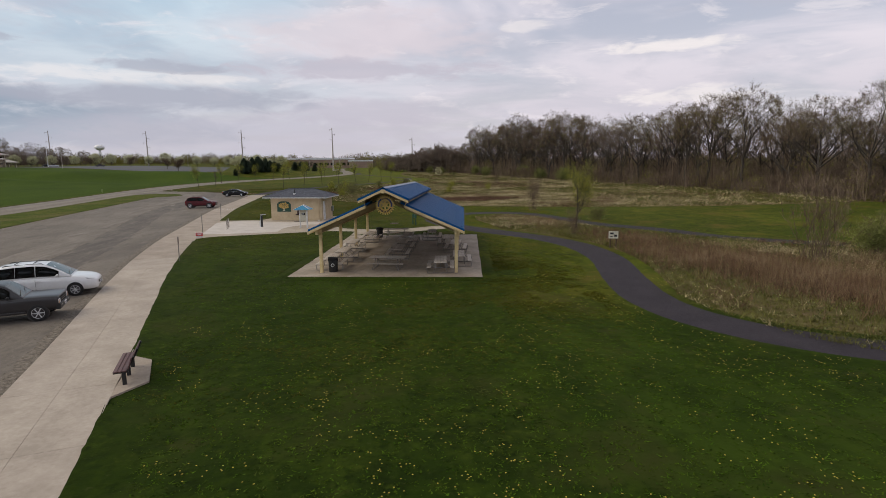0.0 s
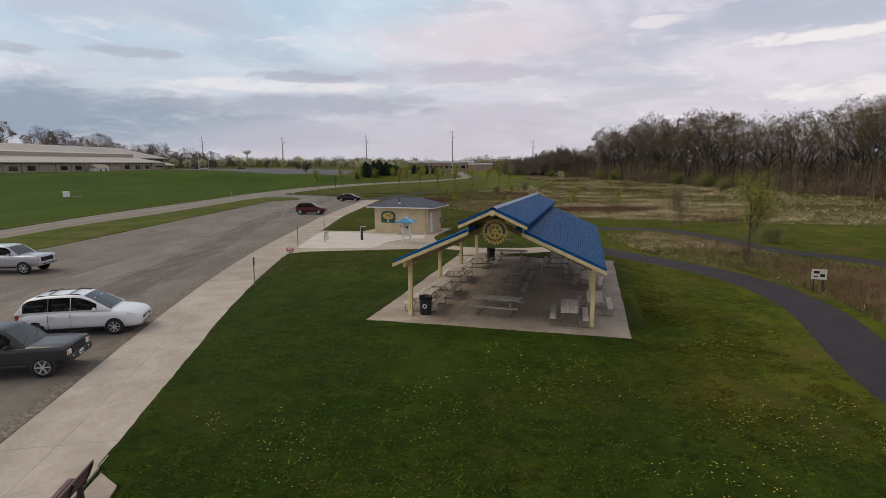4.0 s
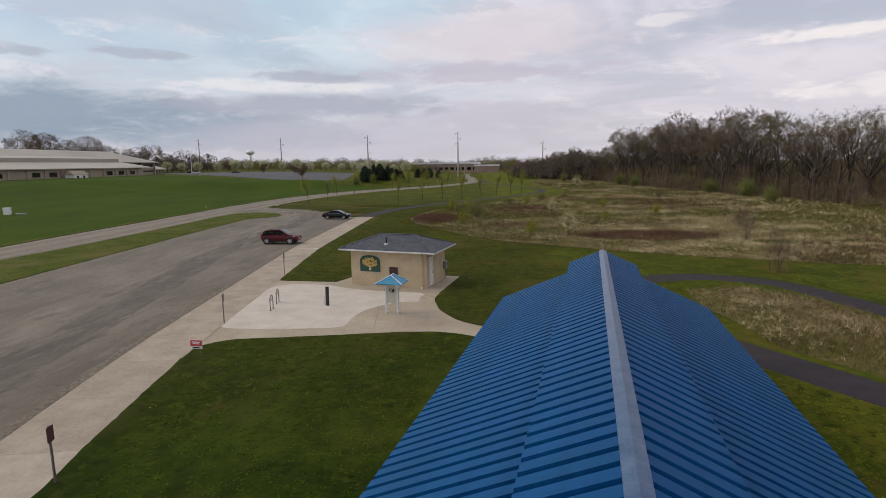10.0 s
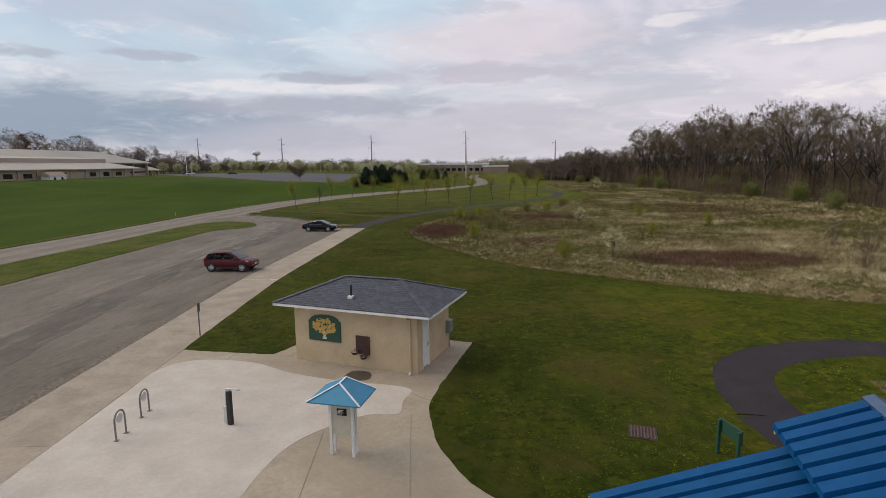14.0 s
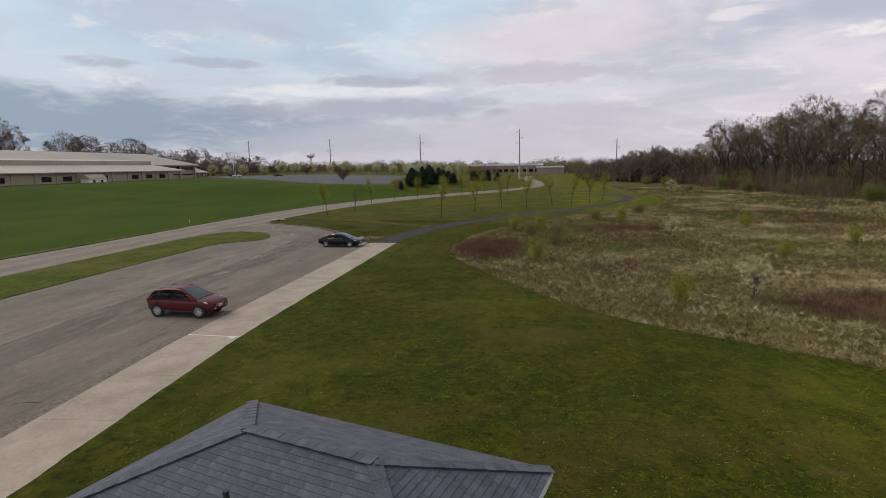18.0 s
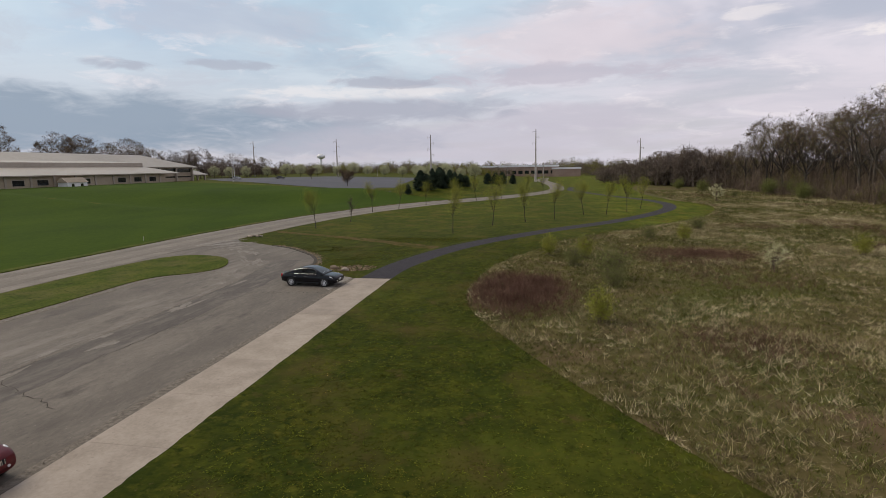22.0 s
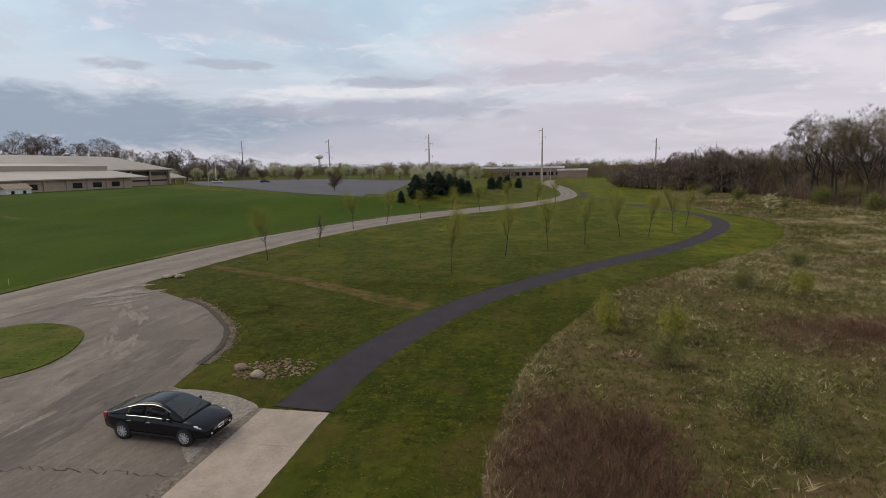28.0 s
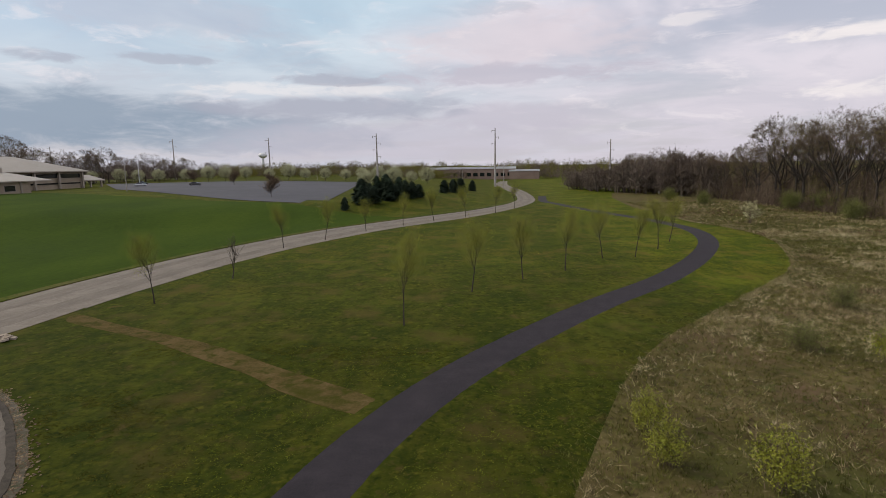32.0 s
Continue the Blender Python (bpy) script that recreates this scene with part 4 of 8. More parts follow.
def build_joints():
    bm = bmesh.new()
    for a, b in (((9.2, -62.4), (9.3, -63.8)), ((10.4, -58.2), (10.9, -63.5)), ((13.2, -56.9), (13.9, -63.2)), ((12.9, -55.0), (14.1, -56.0)), ((2.0, -61.0), (2.5, -65.9)), ((3.4, -62.9), (3.7, -64.8)), ((6.6, -62.8), (6.7, -64.2)), ((4.2, -50.6), (4.0, -51.6)), ((8.4, -51.8), (8.2, -52.6)), ((10.6, -52.5), (10.4, -53.4)), ((16.2, -62.0), (15.6, -63.6)), ((19, -62.9), (18.6, -66.4))):
        d = Vector((b[0] - a[0], b[1] - a[1], 0))
        box(bm, (a[0] + b[0]) / 2, (a[1] + b[1]) / 2, 0.052, d.length, 0.018, 0.007, math.degrees(math.atan2(d.y, d.x)))
    return tagged(new("paving_joints", mesh_of(bm, "paving_joints", M_JOINT)), "thin dark joints cut in the concrete", "paving joint", kind="structure")


build_joints()
tagged(sheet("damp_stain", curve([(9.98, -53.65), (10.13, -52.95), (10.55, -52.85), (11.02, -53.1), (11.06, -53.75), (10.6, -53.92)], 5, True), 0.060, M_WET), "damp dark stain below the drinking fountain", "stain", kind="structure")


# ---- picnic pavilion ----
PAV = pose(17.75, -85.8, 0, 0, 0, -14)
FLOOR = PAV @ pose(5.85, 0, 0, 0, 0, 1.0) @ pose(-5.85, 0, 0)
SHELTER = PAV @ pose(0.12, -0.10, 0.06, -1.4, 0, 1.4)


def slope_panel(width, run, drop, thick=0.03):
    """One ribbed roof sheet: starts at the high edge, falls along +x by drop over run."""
    bm = bmesh.new()
    h = 0.095
    prof = [(0, 0), (width * 0.14, 0), (width * 0.17, h), (width * 0.83, h), (width * 0.86, 0), (width, 0)]
    ring = []
    for x, z in ((0, 0), (run, -drop)):
        ring.append([bm.verts.new((x, y, z + q)) for y, q in prof] + [bm.verts.new((x, y, z - thick)) for y in (width, 0)])
    a, b = ring
    n = len(a)
    for i in range(n):
        bm.faces.new((a[i], b[i], b[(i + 1) % n], a[(i + 1) % n]))
    bm.faces.new(a[::-1])
    bm.faces.new(b)
    bmesh.ops.recalc_face_normals(bm, faces=bm.faces[:])
    return mesh_of(bm, "roof_panel", M_ROOF)


def fall_board(bm, y, x0, z0, x1, z1, wide, thick):
    """A board on edge along a slope at the given y."""
    v = [bm.verts.new(p) for t in (-thick / 2, thick / 2) for p in ((x0, y + t, z0), (x1, y + t, z1), (x1, y + t, z1 - wide), (x0, y + t, z0 - wide))]
    for f in ((0, 1, 2, 3), (7, 6, 5, 4), (0, 4, 5, 1), (1, 5, 6, 2), (2, 6, 7, 3), (3, 7, 4, 0)):
        bm.faces.new([v[i] for i in f])


def build_pavilion():
    slab = thing("pavilion_floor", FLOOR, "concrete floor slab of the picnic shelter, cast in panels", "floor", kind="structure")
    bm = bmesh.new()
    box(bm, 0, 9.41, -0.1, 11.7, 18.38, 0.142)
    part("bed", bm, M_JOINT, slab)
    cols, rows = (-5.85, -2.0, 1.9, 5.85), (0.22, 4.65, 9.3, 13.95, 18.6)
    for x0, x1 in zip(cols, cols[1:]):
        for y0, y1 in zip(rows, rows[1:]):
            bm = bmesh.new()
            box(bm, (x0 + x1) / 2, (y0 + y1) / 2, 0.02, x1 - x0 - 0.016, y1 - y0 - 0.016, 0.04)
            part("slab", bm, M_SLAB, slab)
    ring = [FLOOR @ Vector((x, y, 0)) for x, y in ((-5.85, 0.22), (-5.85, 18.6), (5.85, 18.6), (5.85, 0.22), (-5.85, 0.22))]
    for a, b in zip(ring, ring[1:]):
        turf_edge([(a.x, a.y), (b.x, b.y)], -1, 0.05, 0.8, 0.058, M_LAWN, "uneven turf round the shelter floor")
    pav = thing("pavilion", SHELTER, "open picnic shelter with cream posts and a two-tier blue metal roof", "pavilion")
    zt = -0.06
    low_run, low_drop, up_run, up_drop = 3.75, 1.65, 1.50, 0.66
    ze, zr = 2.75 + zt, 5.28 + zt
    pitch = 0.4
    me_low, me_up = slope_panel(pitch, low_run, low_drop), slope_panel(pitch, up_run, up_drop)
    roof_low = new("lower_roof")
    roof_low.parent = pav
    roof_up = new("upper_roof")
    roof_up.parent = pav
    for i in range(50):
        y = 0.45 + i * pitch
        share("roof_panel", me_low, roof_low, pose(0.9, y, ze + low_drop + 0.03))
        share("roof_panel", me_low, roof_low, pose(-0.9, y + pitch, ze + low_drop + 0.03, 0, 0, 180))
    for i in range(52):
        y = -0.25 + i * pitch
        share("roof_panel", me_up, roof_up, pose(0.0, y, zr))
        share("roof_panel", me_up, roof_up, pose(0.0, y + pitch, zr, 0, 0, 180))
    bm = bmesh.new()
    for s in (-1, 1):
        v = [bm.verts.new((x, y, z)) for y in (-0.27, 20.57) for x, z in ((0, zr + 0.11), (s * 0.17, zr + 0.035), (s * 0.17, zr - 0.02))]
        bm.faces.new((v[0], v[1], v[4], v[3]))
        bm.faces.new((v[1], v[2], v[5], v[4]))
    bmesh.ops.recalc_face_normals(bm, faces=bm.faces[:])
    part("ridge_cap", bm, M_RIDGE, pav, "bright reflective ridge cap")
    for s in (-1, 1):
        for y in (0.40, 20.48):
            bm = bmesh.new()
            fall_board(bm, y, s * 1.15, ze + low_drop * (1 - 0.25 / low_run), s * 4.66, ze, 0.16, 0.05)
            part("fascia_board", bm, M_CREAM, pav)
        for y in (-0.30, 20.58):
            bm = bmesh.new()
            fall_board(bm, y, 0.0, zr - 0.03, s * 1.45, zr - up_drop - 0.03, 0.13, 0.05)
            part("fascia_board", bm, M_CREAM, pav)
        bm = bmesh.new()
        box(bm, s * 4.63, 10.45, ze - 0.17, 0.04, 20.0, 0.16)
        part("eave_board", bm, M_CREAM, pav)
        bm = bmesh.new()
        box(bm, s * 1.20, 10.4, 4.22 + zt, 0.05, 19.8, 0.50)
        part("clerestory_board", bm, M_SOFFIT, pav)
        bm = bmesh.new()
        for x0, z0, x1, z1, y0, y1 in ((0.95, ze + low_drop - 0.05, 4.6, ze - 0.04, 0.45, 20.42), (0.02, zr - 0.07, 1.42, zr - up_drop - 0.05, -0.25, 20.52)):
            v = [bm.verts.new((s * x, y, z)) for y in (y0, y1) for x, z in ((x0, z0), (x1, z1))]
            w = [bm.verts.new((p.co.x, p.co.y, p.co.z - 0.025)) for p in v]
            for f in ((v[0], v[1], v[3], v[2]), (w[0], w[1], w[3], w[2])):
                bm.faces.new(f)
        part("roof_deck", bm, M_SOFFIT, pav, "bare board underside of the roof")
        for y in (1.45, 6.9, 12.3, 17.7):
            bm = bmesh.new()
            box(bm, s * 4.15, y, y * 0.0244 - 0.015, 0.19, 0.19, 2.76 - y * 0.0244)
            post = part("post", bm, M_CREAM, pav, bevel=0.012)
            bm = bmesh.new()
            box(bm, s * 4.15, y, y * 0.0244 - 0.015, 0.26, 0.26, 0.03)
            part("base_plate", bm, M_STEEL, post)
        bm = bmesh.new()
        box(bm, s * 4.15, 10.45, 2.50, 0.15, 19.8, 0.28)
        part("eave_beam", bm, M_CREAM, pav)
    for y in (1.45, 6.9, 12.3, 17.7):
        bm = bmesh.new()
        for s in (-1, 1):
            fall_board(bm, y, s * 0.05, ze + low_drop + 0.30, s * 4.2, ze + 0.02, 0.24, 0.12)
            fall_board(bm, y, s * 0.08, zr - 0.22, s * 1.3, zr - up_drop - 0.1, 0.16, 0.10)
        for s in (-1, 1):
            rod(bm, (s * 1.3, y, 4.15), (s * 0.3, y, 4.75), 0.035, 0.035, 6)
        part("truss", bm, M_SOFFIT, pav)
    bm = bmesh.new()
    box(bm, 0, -0.34, 5.02 + zt, 0.18, 0.12, 0.22)
    part("ridge_block", bm, M_CREAM, pav)
    return pav


def build_emblem():
    """Toothed yellow wheel with a dark blue band that hangs in the gable."""
    top = thing("wheel_emblem", PAV @ pose(0.15, 0.22, 4.32, 90, 0, 0), "yellow toothed wheel emblem with a dark blue band", "emblem")

    def ring(r0, r1, z0, z1, n=48, a0=0.0, a1=2 * math.pi):
        bm = bmesh.new()
        vs = []
        for i in range(n + 1):
            a = a0 + (a1 - a0) * i / n
            vs.append([bm.verts.new((r * math.cos(a), r * math.sin(a), z)) for r, z in ((r0, z0), (r1, z0), (r1, z1), (r0, z1))])
        for p, q in zip(vs, vs[1:]):
            for k in range(4):
                bm.faces.new((p[k], q[k], q[(k + 1) % 4], p[(k + 1) % 4]))
        return bm
    bm = ring(0.26, 0.49, -0.02, 0.02)
    for i in range(24):
        a = 2 * math.pi * i / 24
        box(bm, 0.525 * math.cos(a), 0.525 * math.sin(a), -0.02, 0.085, 0.07, 0.04, math.degrees(a))
    part("toothed_rim", bm, M_YELLOW, top)
    for a0, a1, m in ((-0.25, 1.0, M_NAVY), (2.1, 3.4, M_NAVY), (1.08, 2.02, M_SIGNRED), (3.6, 5.8, M_SIGNRED)):
        part("band", ring(0.34, 0.435, 0.021, 0.032, 16, a0, a1), m if m is M_NAVY else M_MAROON, top)
    for i in range(9):
        a = 3.75 + i * 0.235
        bm = bmesh.new()
        box(bm, 0.387 * math.cos(a), 0.387 * math.sin(a), 0.032, 0.055, 0.032, 0.008, math.degrees(a))
        part("raised_mark", bm, M_YELLOW, top)
    for i in range(5):
        a = 1.22 + i * 0.165
        bm = bmesh.new()
        box(bm, 0.387 * math.cos(a), 0.387 * math.sin(a), 0.032, 0.055, 0.028, 0.008, math.degrees(a))
        part("raised_mark", bm, M_YELLOW, top)
    for i in range(6):
        a = math.pi / 6 + math.pi / 3 * i
        bm = bmesh.new()
        p, q = Vector((math.cos(a), math.sin(a), 0)), Vector((-math.sin(a), math.cos(a), 0))
        v = [bm.verts.new(c) for z in (-0.02, 0.02) for c in (p * 0.06 + q * 0.05 + Vector((0, 0, z)), p * 0.06 - q * 0.05 + Vector((0, 0, z)), p * 0.28 - q * 0.025 + Vector((0, 0, z)), p * 0.28 + q * 0.025 + Vector((0, 0, z)))]
        for f in ((0, 1, 2, 3), (7, 6, 5, 4), (0, 4, 5, 1), (1, 5, 6, 2), (2, 6, 7, 3), (3, 7, 4, 0)):
            bm.faces.new([v[i2] for i2 in f])
        part("spoke", bm, M_YELLOW, top)
    bm = ring(0.035, 0.09, -0.03, 0.03, 20)
    part("hub", bm, M_YELLOW, top)
    bm = bmesh.new()
    for s in (-1, 1):
        rod(bm, (s * 0.3, 0.4, -0.03), (s * 0.75, 0.55, -0.1), 0.012)
    part("hanger", bm, M_STEEL, top)


def build_table():
    """A picnic table: plank top and two plank benches on a bent tube frame; long side along y."""
    t = thing("picnic_table", Matrix(), "weathered plank picnic table with benches on a bent tube frame", "picnic table", "tables in the shelter")
    L = 2.3
    for i in range(4):
        bm = bmesh.new()
        box(bm, -0.285 + i * 0.19, 0, 0.71, 0.178, L, 0.042)
        part("top_plank", bm, M_TABLE, t, bevel=0.006)
    for s in (-1, 1):
        bm = bmesh.new()
        box(bm, s * 0.70, 0, 0.41, 0.25, L, 0.042)
        part("bench_plank", bm, M_TABLE, t, bevel=0.006)
        bm = bmesh.new()
        y = s * 0.72
        bent(bm, [(-0.82, y, 0.40), (-0.86, y, 0.34), (-0.80, y + s * 0.1, 0.03), (0.80, y + s * 0.1, 0.03), (0.86, y, 0.34), (0.82, y, 0.40)], 0.024)
        bent(bm, [(-0.82, y, 0.395), (-0.5, y, 0.395), (-0.28, y, 0.69), (0.28, y, 0.69), (0.5, y, 0.395), (0.82, y, 0.395)], 0.024)
        rod(bm, (-0.42, y + s * 0.08, 0.04), (-0.24, y, 0.69), 0.02, 0.02, 6)
        rod(bm, (0.42, y + s * 0.08, 0.04), (0.24, y, 0.69), 0.02, 0.02, 6)
        part("tube_frame", bm, M_STEEL, t)
    bm = bmesh.new()
    rod(bm, (0, -0.72, 0.42), (0, 0.72, 0.42), 0.018, 0.018, 6)
    part("stretcher", bm, M_STEEL, t)
    return t


def build_tables():
    first = build_table()
    spots = [(-0.2, 2.75, 86), (-3.82, 2.8, 2), (-3.72, 5.55, 1), (-3.98, 9.55, 3), (-3.55, 14.3, 2), (-0.08, 6.8, 2), (-0.13, 9.9, 1), (-0.2, 13.3, 0), (3.24, 2.05, 3), (4.3, 4.2, 2), (3.9, 9.2, -2), (3.2, 12.0, 2), (-1.75, 17.0, 92), (1.6, 15.6, 3)]
    for i, (x, y, a) in enumerate(spots):
        m = PAV @ pose(x, y, 0.06, 0, 0, a)
        if i == 0:
            first.matrix_basis = m
        else:
            copy_thing(first, m)


def build_bin(x, y, badge):
    b = thing("litter_bin", PAV @ pose(x, y, 0.06, 0, 0, 8), "round black litter bin with liner bag" + (" and white badge" if badge else ""), "litter bin")
    bm = bmesh.new()
    n = 24
    prof = [(0.26, 0.0), (0.275, 0.04), (0.285, 0.5), (0.295, 0.80), (0.305, 0.86), (0.285, 0.88), (0.25, 0.84), (0.23, 0.3)]
    rings = [[bm.verts.new((r * math.cos(2 * math.pi * i / n), r * math.sin(2 * math.pi * i / n), z)) for i in range(n)] for r, z in prof]
    for p, q in zip(rings, rings[1:]):
        for i in range(n):
            bm.faces.new((p[i], p[(i + 1) % n], q[(i + 1) % n], q[i]))
    bm.faces.new(rings[-1])
    part("barrel", bm, M_BLACK, b, smooth=True)
    bm = bmesh.new()
    for i in range(n):
        a, c = 2 * math.pi * i / n, 2 * math.pi * (i + 1) / n
        z0, z1 = 0.72 + 0.05 * math.sin(5 * a), 0.72 + 0.05 * math.sin(5 * c)
        v = [bm.verts.new((0.312 * math.cos(q), 0.312 * math.sin(q), z)) for q, z in ((a, z0), (c, z1), (c, 0.89), (a, 0.89))]
        bm.faces.new(v)
    part("liner_bag", bm, M_DARK, b)
    if badge:
        bm = bmesh.new()
        for a0 in (0, 2.1, 4.2):
            for k in range(5):
                a = a0 + k * 0.36
                box(bm, 0.085 * math.cos(a), 0.085 * math.sin(a), 0, 0.07, 0.045, 0.006, math.degrees(a) + 90)
        bmesh.ops.transform(bm, matrix=pose(0, -0.289, 0.45, 90, 0, 0), verts=bm.verts[:])
        part("badge", bm, M_WHITEPAINT, b, "white round recycling arrows")


# ---- restroom building ----
REST = pose(10.71, -50.43, 0.05, 0, 0, -17)


def build_restroom():
    b = thing("restroom_building", REST, "small tan block building with a hipped grey shingle roof", "building")
    W, D, H = 6.1, 3.9, 2.62
    for name, x, y, sx, sy in (("wall", 0, -D / 2 + 0.1, W, 0.2), ("wall", 0, D / 2 - 0.1, W, 0.2), ("wall", -W / 2 + 0.1, 0, 0.2, D - 0.4), ("wall", W / 2 - 0.1, -1.55, 0.2, 0.4), ("wall", W / 2 - 0.1, 0.53, 0.2, 2.44)):
        bm = bmesh.new()
        box(bm, x, y, 0, sx, sy, H)
        part(name, bm, M_WALL, b)
    bm = bmesh.new()
    box(bm, W / 2 - 0.1, -1.02, 2.15, 0.2, 0.66, H - 2.15)
    part("lintel", bm, M_WALL, b)
    bm = bmesh.new()
    box(bm, W / 2 - 0.06, -1.02, 0.03, 0.05, 0.62, 2.1)
    door = part("door", bm, M_WHITEPAINT, b, "pale grey-white steel door")
    bm = bmesh.new()
    rod(bm, (W / 2 - 0.03, -0.80, 1.0), (W / 2 + 0.03, -0.80, 1.0), 0.025)
    box(bm, W / 2 + 0.0, -0.80, 0.9, 0.03, 0.05, 0.2)
    part("door_handle", bm, M_CHROME, door)
    bm = bmesh.new()
    for y, s in ((-1.345, 0.05), (-0.695, 0.05)):
        box(bm, W / 2 - 0.04, y, 0, 0.14, s, 2.15)
    box(bm, W / 2 - 0.04, -1.02, 2.13, 0.14, 0.7, 0.05)
    part("door_frame", bm, M_WHITEPAINT, b)
    # hipped roof
    hx, hy, ze, zr, rx = 3.82, 2.44, 2.72, 3.62, 1.42
    bm = bmesh.new()
    box(bm, 0, 0, 2.60, 2 * hx - 0.1, 2 * hy - 0.1, 0.05)
    part("soffit", bm, M_WHITEPAINT, b)
    bm = bmesh.new()
    for sy in (-1, 1):
        box(bm, 0, sy * (hy - 0.02), 2.60, 2 * hx, 0.09, 0.10)
        box(bm, sy * (hx - 0.02), 0, 2.60, 0.09, 2 * hy - 0.18, 0.10)
    part("gutter", bm, M_WHITEPAINT, b, "white gutter board round the eaves")
    bm = bmesh.new()
    c = [bm.verts.new(p) for p in ((-hx, -hy, ze), (hx, -hy, ze), (hx, hy, ze), (-hx, hy, ze), (-rx, 0, zr), (rx, 0, zr))]
    for f in ((0, 1, 5, 4), (1, 2, 5), (2, 3, 4, 5), (3, 0, 4)):
        bm.faces.new([c[i] for i in f])
    deck = part("roof", bm, M_SHINGLE, b, "grey asphalt shingles with a paler ridge")
    rnd = random.Random(4)
    rows = 19
    shapes = {}

    def shingle_mesh(w, h, m):
        key = (round(w, 2), m.name)
        if key not in shapes:
            q = bmesh.new()
            v = [q.verts.new(p) for p in ((-w / 2, 0, 0.016), (w / 2, 0, 0.016), (w / 2, h, 0.004), (-w / 2, h, 0.004), (-w / 2, 0, 0.0), (w / 2, 0, 0.0))]
            for f in ((0, 1, 2, 3), (4, 5, 1, 0), (4, 0, 3), (1, 5, 2)):
                q.faces.new([v[i] for i in f])
            shapes[key] = mesh_of(q, "shingle", m)
        return shapes[key]

    made, rest = 0, []
    for a, e, ra, rb, far in (((-hx, -hy), (hx, -hy), (-rx, 0), (rx, 0), 0), ((hx, -hy), (hx, hy), (rx, 0), (rx, 0), 1), ((hx, hy), (-hx, hy), (rx, 0), (-rx, 0), 1), ((-hx, hy), (-hx, -hy), (-rx, 0), (-rx, 0), 1)):
        A, E, RA, RB = (Vector((*p, z)) for p, z in ((a, ze), (e, ze), (ra, zr), (rb, zr)))
        along = (E - A).normalized()
        upv = ((RA + RB) / 2 - (A + E) / 2)
        upv = (upv - along * upv.dot(along))
        rowh = upv.length / rows
        upv.normalize()
        nrm = along.cross(upv)
        turn = Matrix((along, upv, nrm)).transposed().to_4x4()
        for r in range(rows):
            p, q = A.lerp(RA, r / rows), E.lerp(RB, r / rows)
            length = (q - p).dot(along)
            s = rnd.uniform(0, 0.15)
            while s < length - 0.1:
                w = min(rnd.choice((0.30, 0.42, 0.55)), length - s)
                place = Matrix.Translation(p + along * (s + w / 2) + nrm * 0.008) @ turn
                if not far and made < 290:
                    share("shingle", shingle_mesh(w, rowh * 1.25, M_SHINGLE), deck, place)
                    made += 1
                else:
                    rest.append((place, w, rowh * 1.25))
                s += w + 0.006
    verts, faces = [], []
    for place, w, h in rest:
        k = len(verts)
        verts += [tuple(place @ Vector(p)) for p in ((-w / 2, 0, 0.016), (w / 2, 0, 0.016), (w / 2, h, 0.004), (-w / 2, h, 0.004), (-w / 2, 0, 0.0), (w / 2, 0, 0.0))]
        faces += [(k, k + 1, k + 2, k + 3), (k + 4, k + 5, k + 1, k), (k + 4, k, k + 3), (k + 1, k + 5, k + 2)]
    ob = raw("shingles", verts, faces, M_SHINGLE_S)
    ob.parent = deck
    tagged(ob, kind="stuff")
    for a, e in (((-rx, 0, zr), (rx, 0, zr)), ((-hx, -hy, ze), (-rx, 0, zr)), ((hx, -hy, ze), (rx, 0, zr)), ((hx, hy, ze), (rx, 0, zr)), ((-hx, hy, ze), (-rx, 0, zr))):
        a, e = Vector(a), Vector(e)
        n = int((e - a).length / 0.2)
        bm = bmesh.new()
        d = (e - a).normalized()
        for i in range(n):
            p = a.lerp(e, (i + 0.5) / n)
            m = Matrix.Translation(p + Vector((0, 0, 0.022))) @ d.to_track_quat("X", "Z").to_matrix().to_4x4()
            box(bm, 0, 0, -0.008 + 0.006 * (i % 2), 0.22, 0.26, 0.014, 0, m)
        part("ridge_shingle", bm, M_SHINGLE_S, deck)
    bm = bmesh.new()
    rod(bm, (-0.25, -1.6, 2.98), (-0.25, -1.6, 3.60), 0.05)
    vent = part("vent_pipe", bm, M_BLACK, b)
    bm = bmesh.new()
    box(bm, -0.25, -1.62, 2.98, 0.22, 0.22, 0.14)
    part("flashing", bm, M_WHITEPAINT, vent)
    # painted tree panel
    panel = thing("tree_mural", REST @ pose(-1.45, -D / 2 - 0.005, 1.02, 90, 0, 0), "dark green panel with a painted yellow tree on the wall", "wall sign")
    bm = bmesh.new()
    out = [(-0.82, 0), (0.82, 0), (0.82, 0.92)] + [(0.72 * math.cos(a), 0.98 + 0.24 * math.sin(a)) for a in np.linspace(0, math.pi, 12)] + [(-0.82, 0.92)]
    v0 = [bm.verts.new((x, y, 0)) for x, y in out]
    v1 = [bm.verts.new((x, y, 0.05)) for x, y in out]
    bm.faces.new(v1)
    for i in range(len(out)):
        bm.faces.new((v0[i], v0[(i + 1) % len(out)], v1[(i + 1) % len(out)], v1[i]))
    bmesh.ops.recalc_face_normals(bm, faces=bm.faces[:])
    part("board", bm, M_GREEN, panel)
    bm = bmesh.new()
    for i in range(150):
        a, r = rnd.uniform(0, 2 * math.pi), math.sqrt(rnd.random())
        x, y = 0.60 * r * math.cos(a), 0.70 + 0.38 * r * math.sin(a)
        if rnd.random() < 0.85:
            s = rnd.uniform(0.03, 0.07)
            bmesh.ops.create_circle(bm, cap_ends=True, segments=7, radius=s, matrix=Matrix.Translation((x, y, 0.053 + rnd.random() * 0.012)))
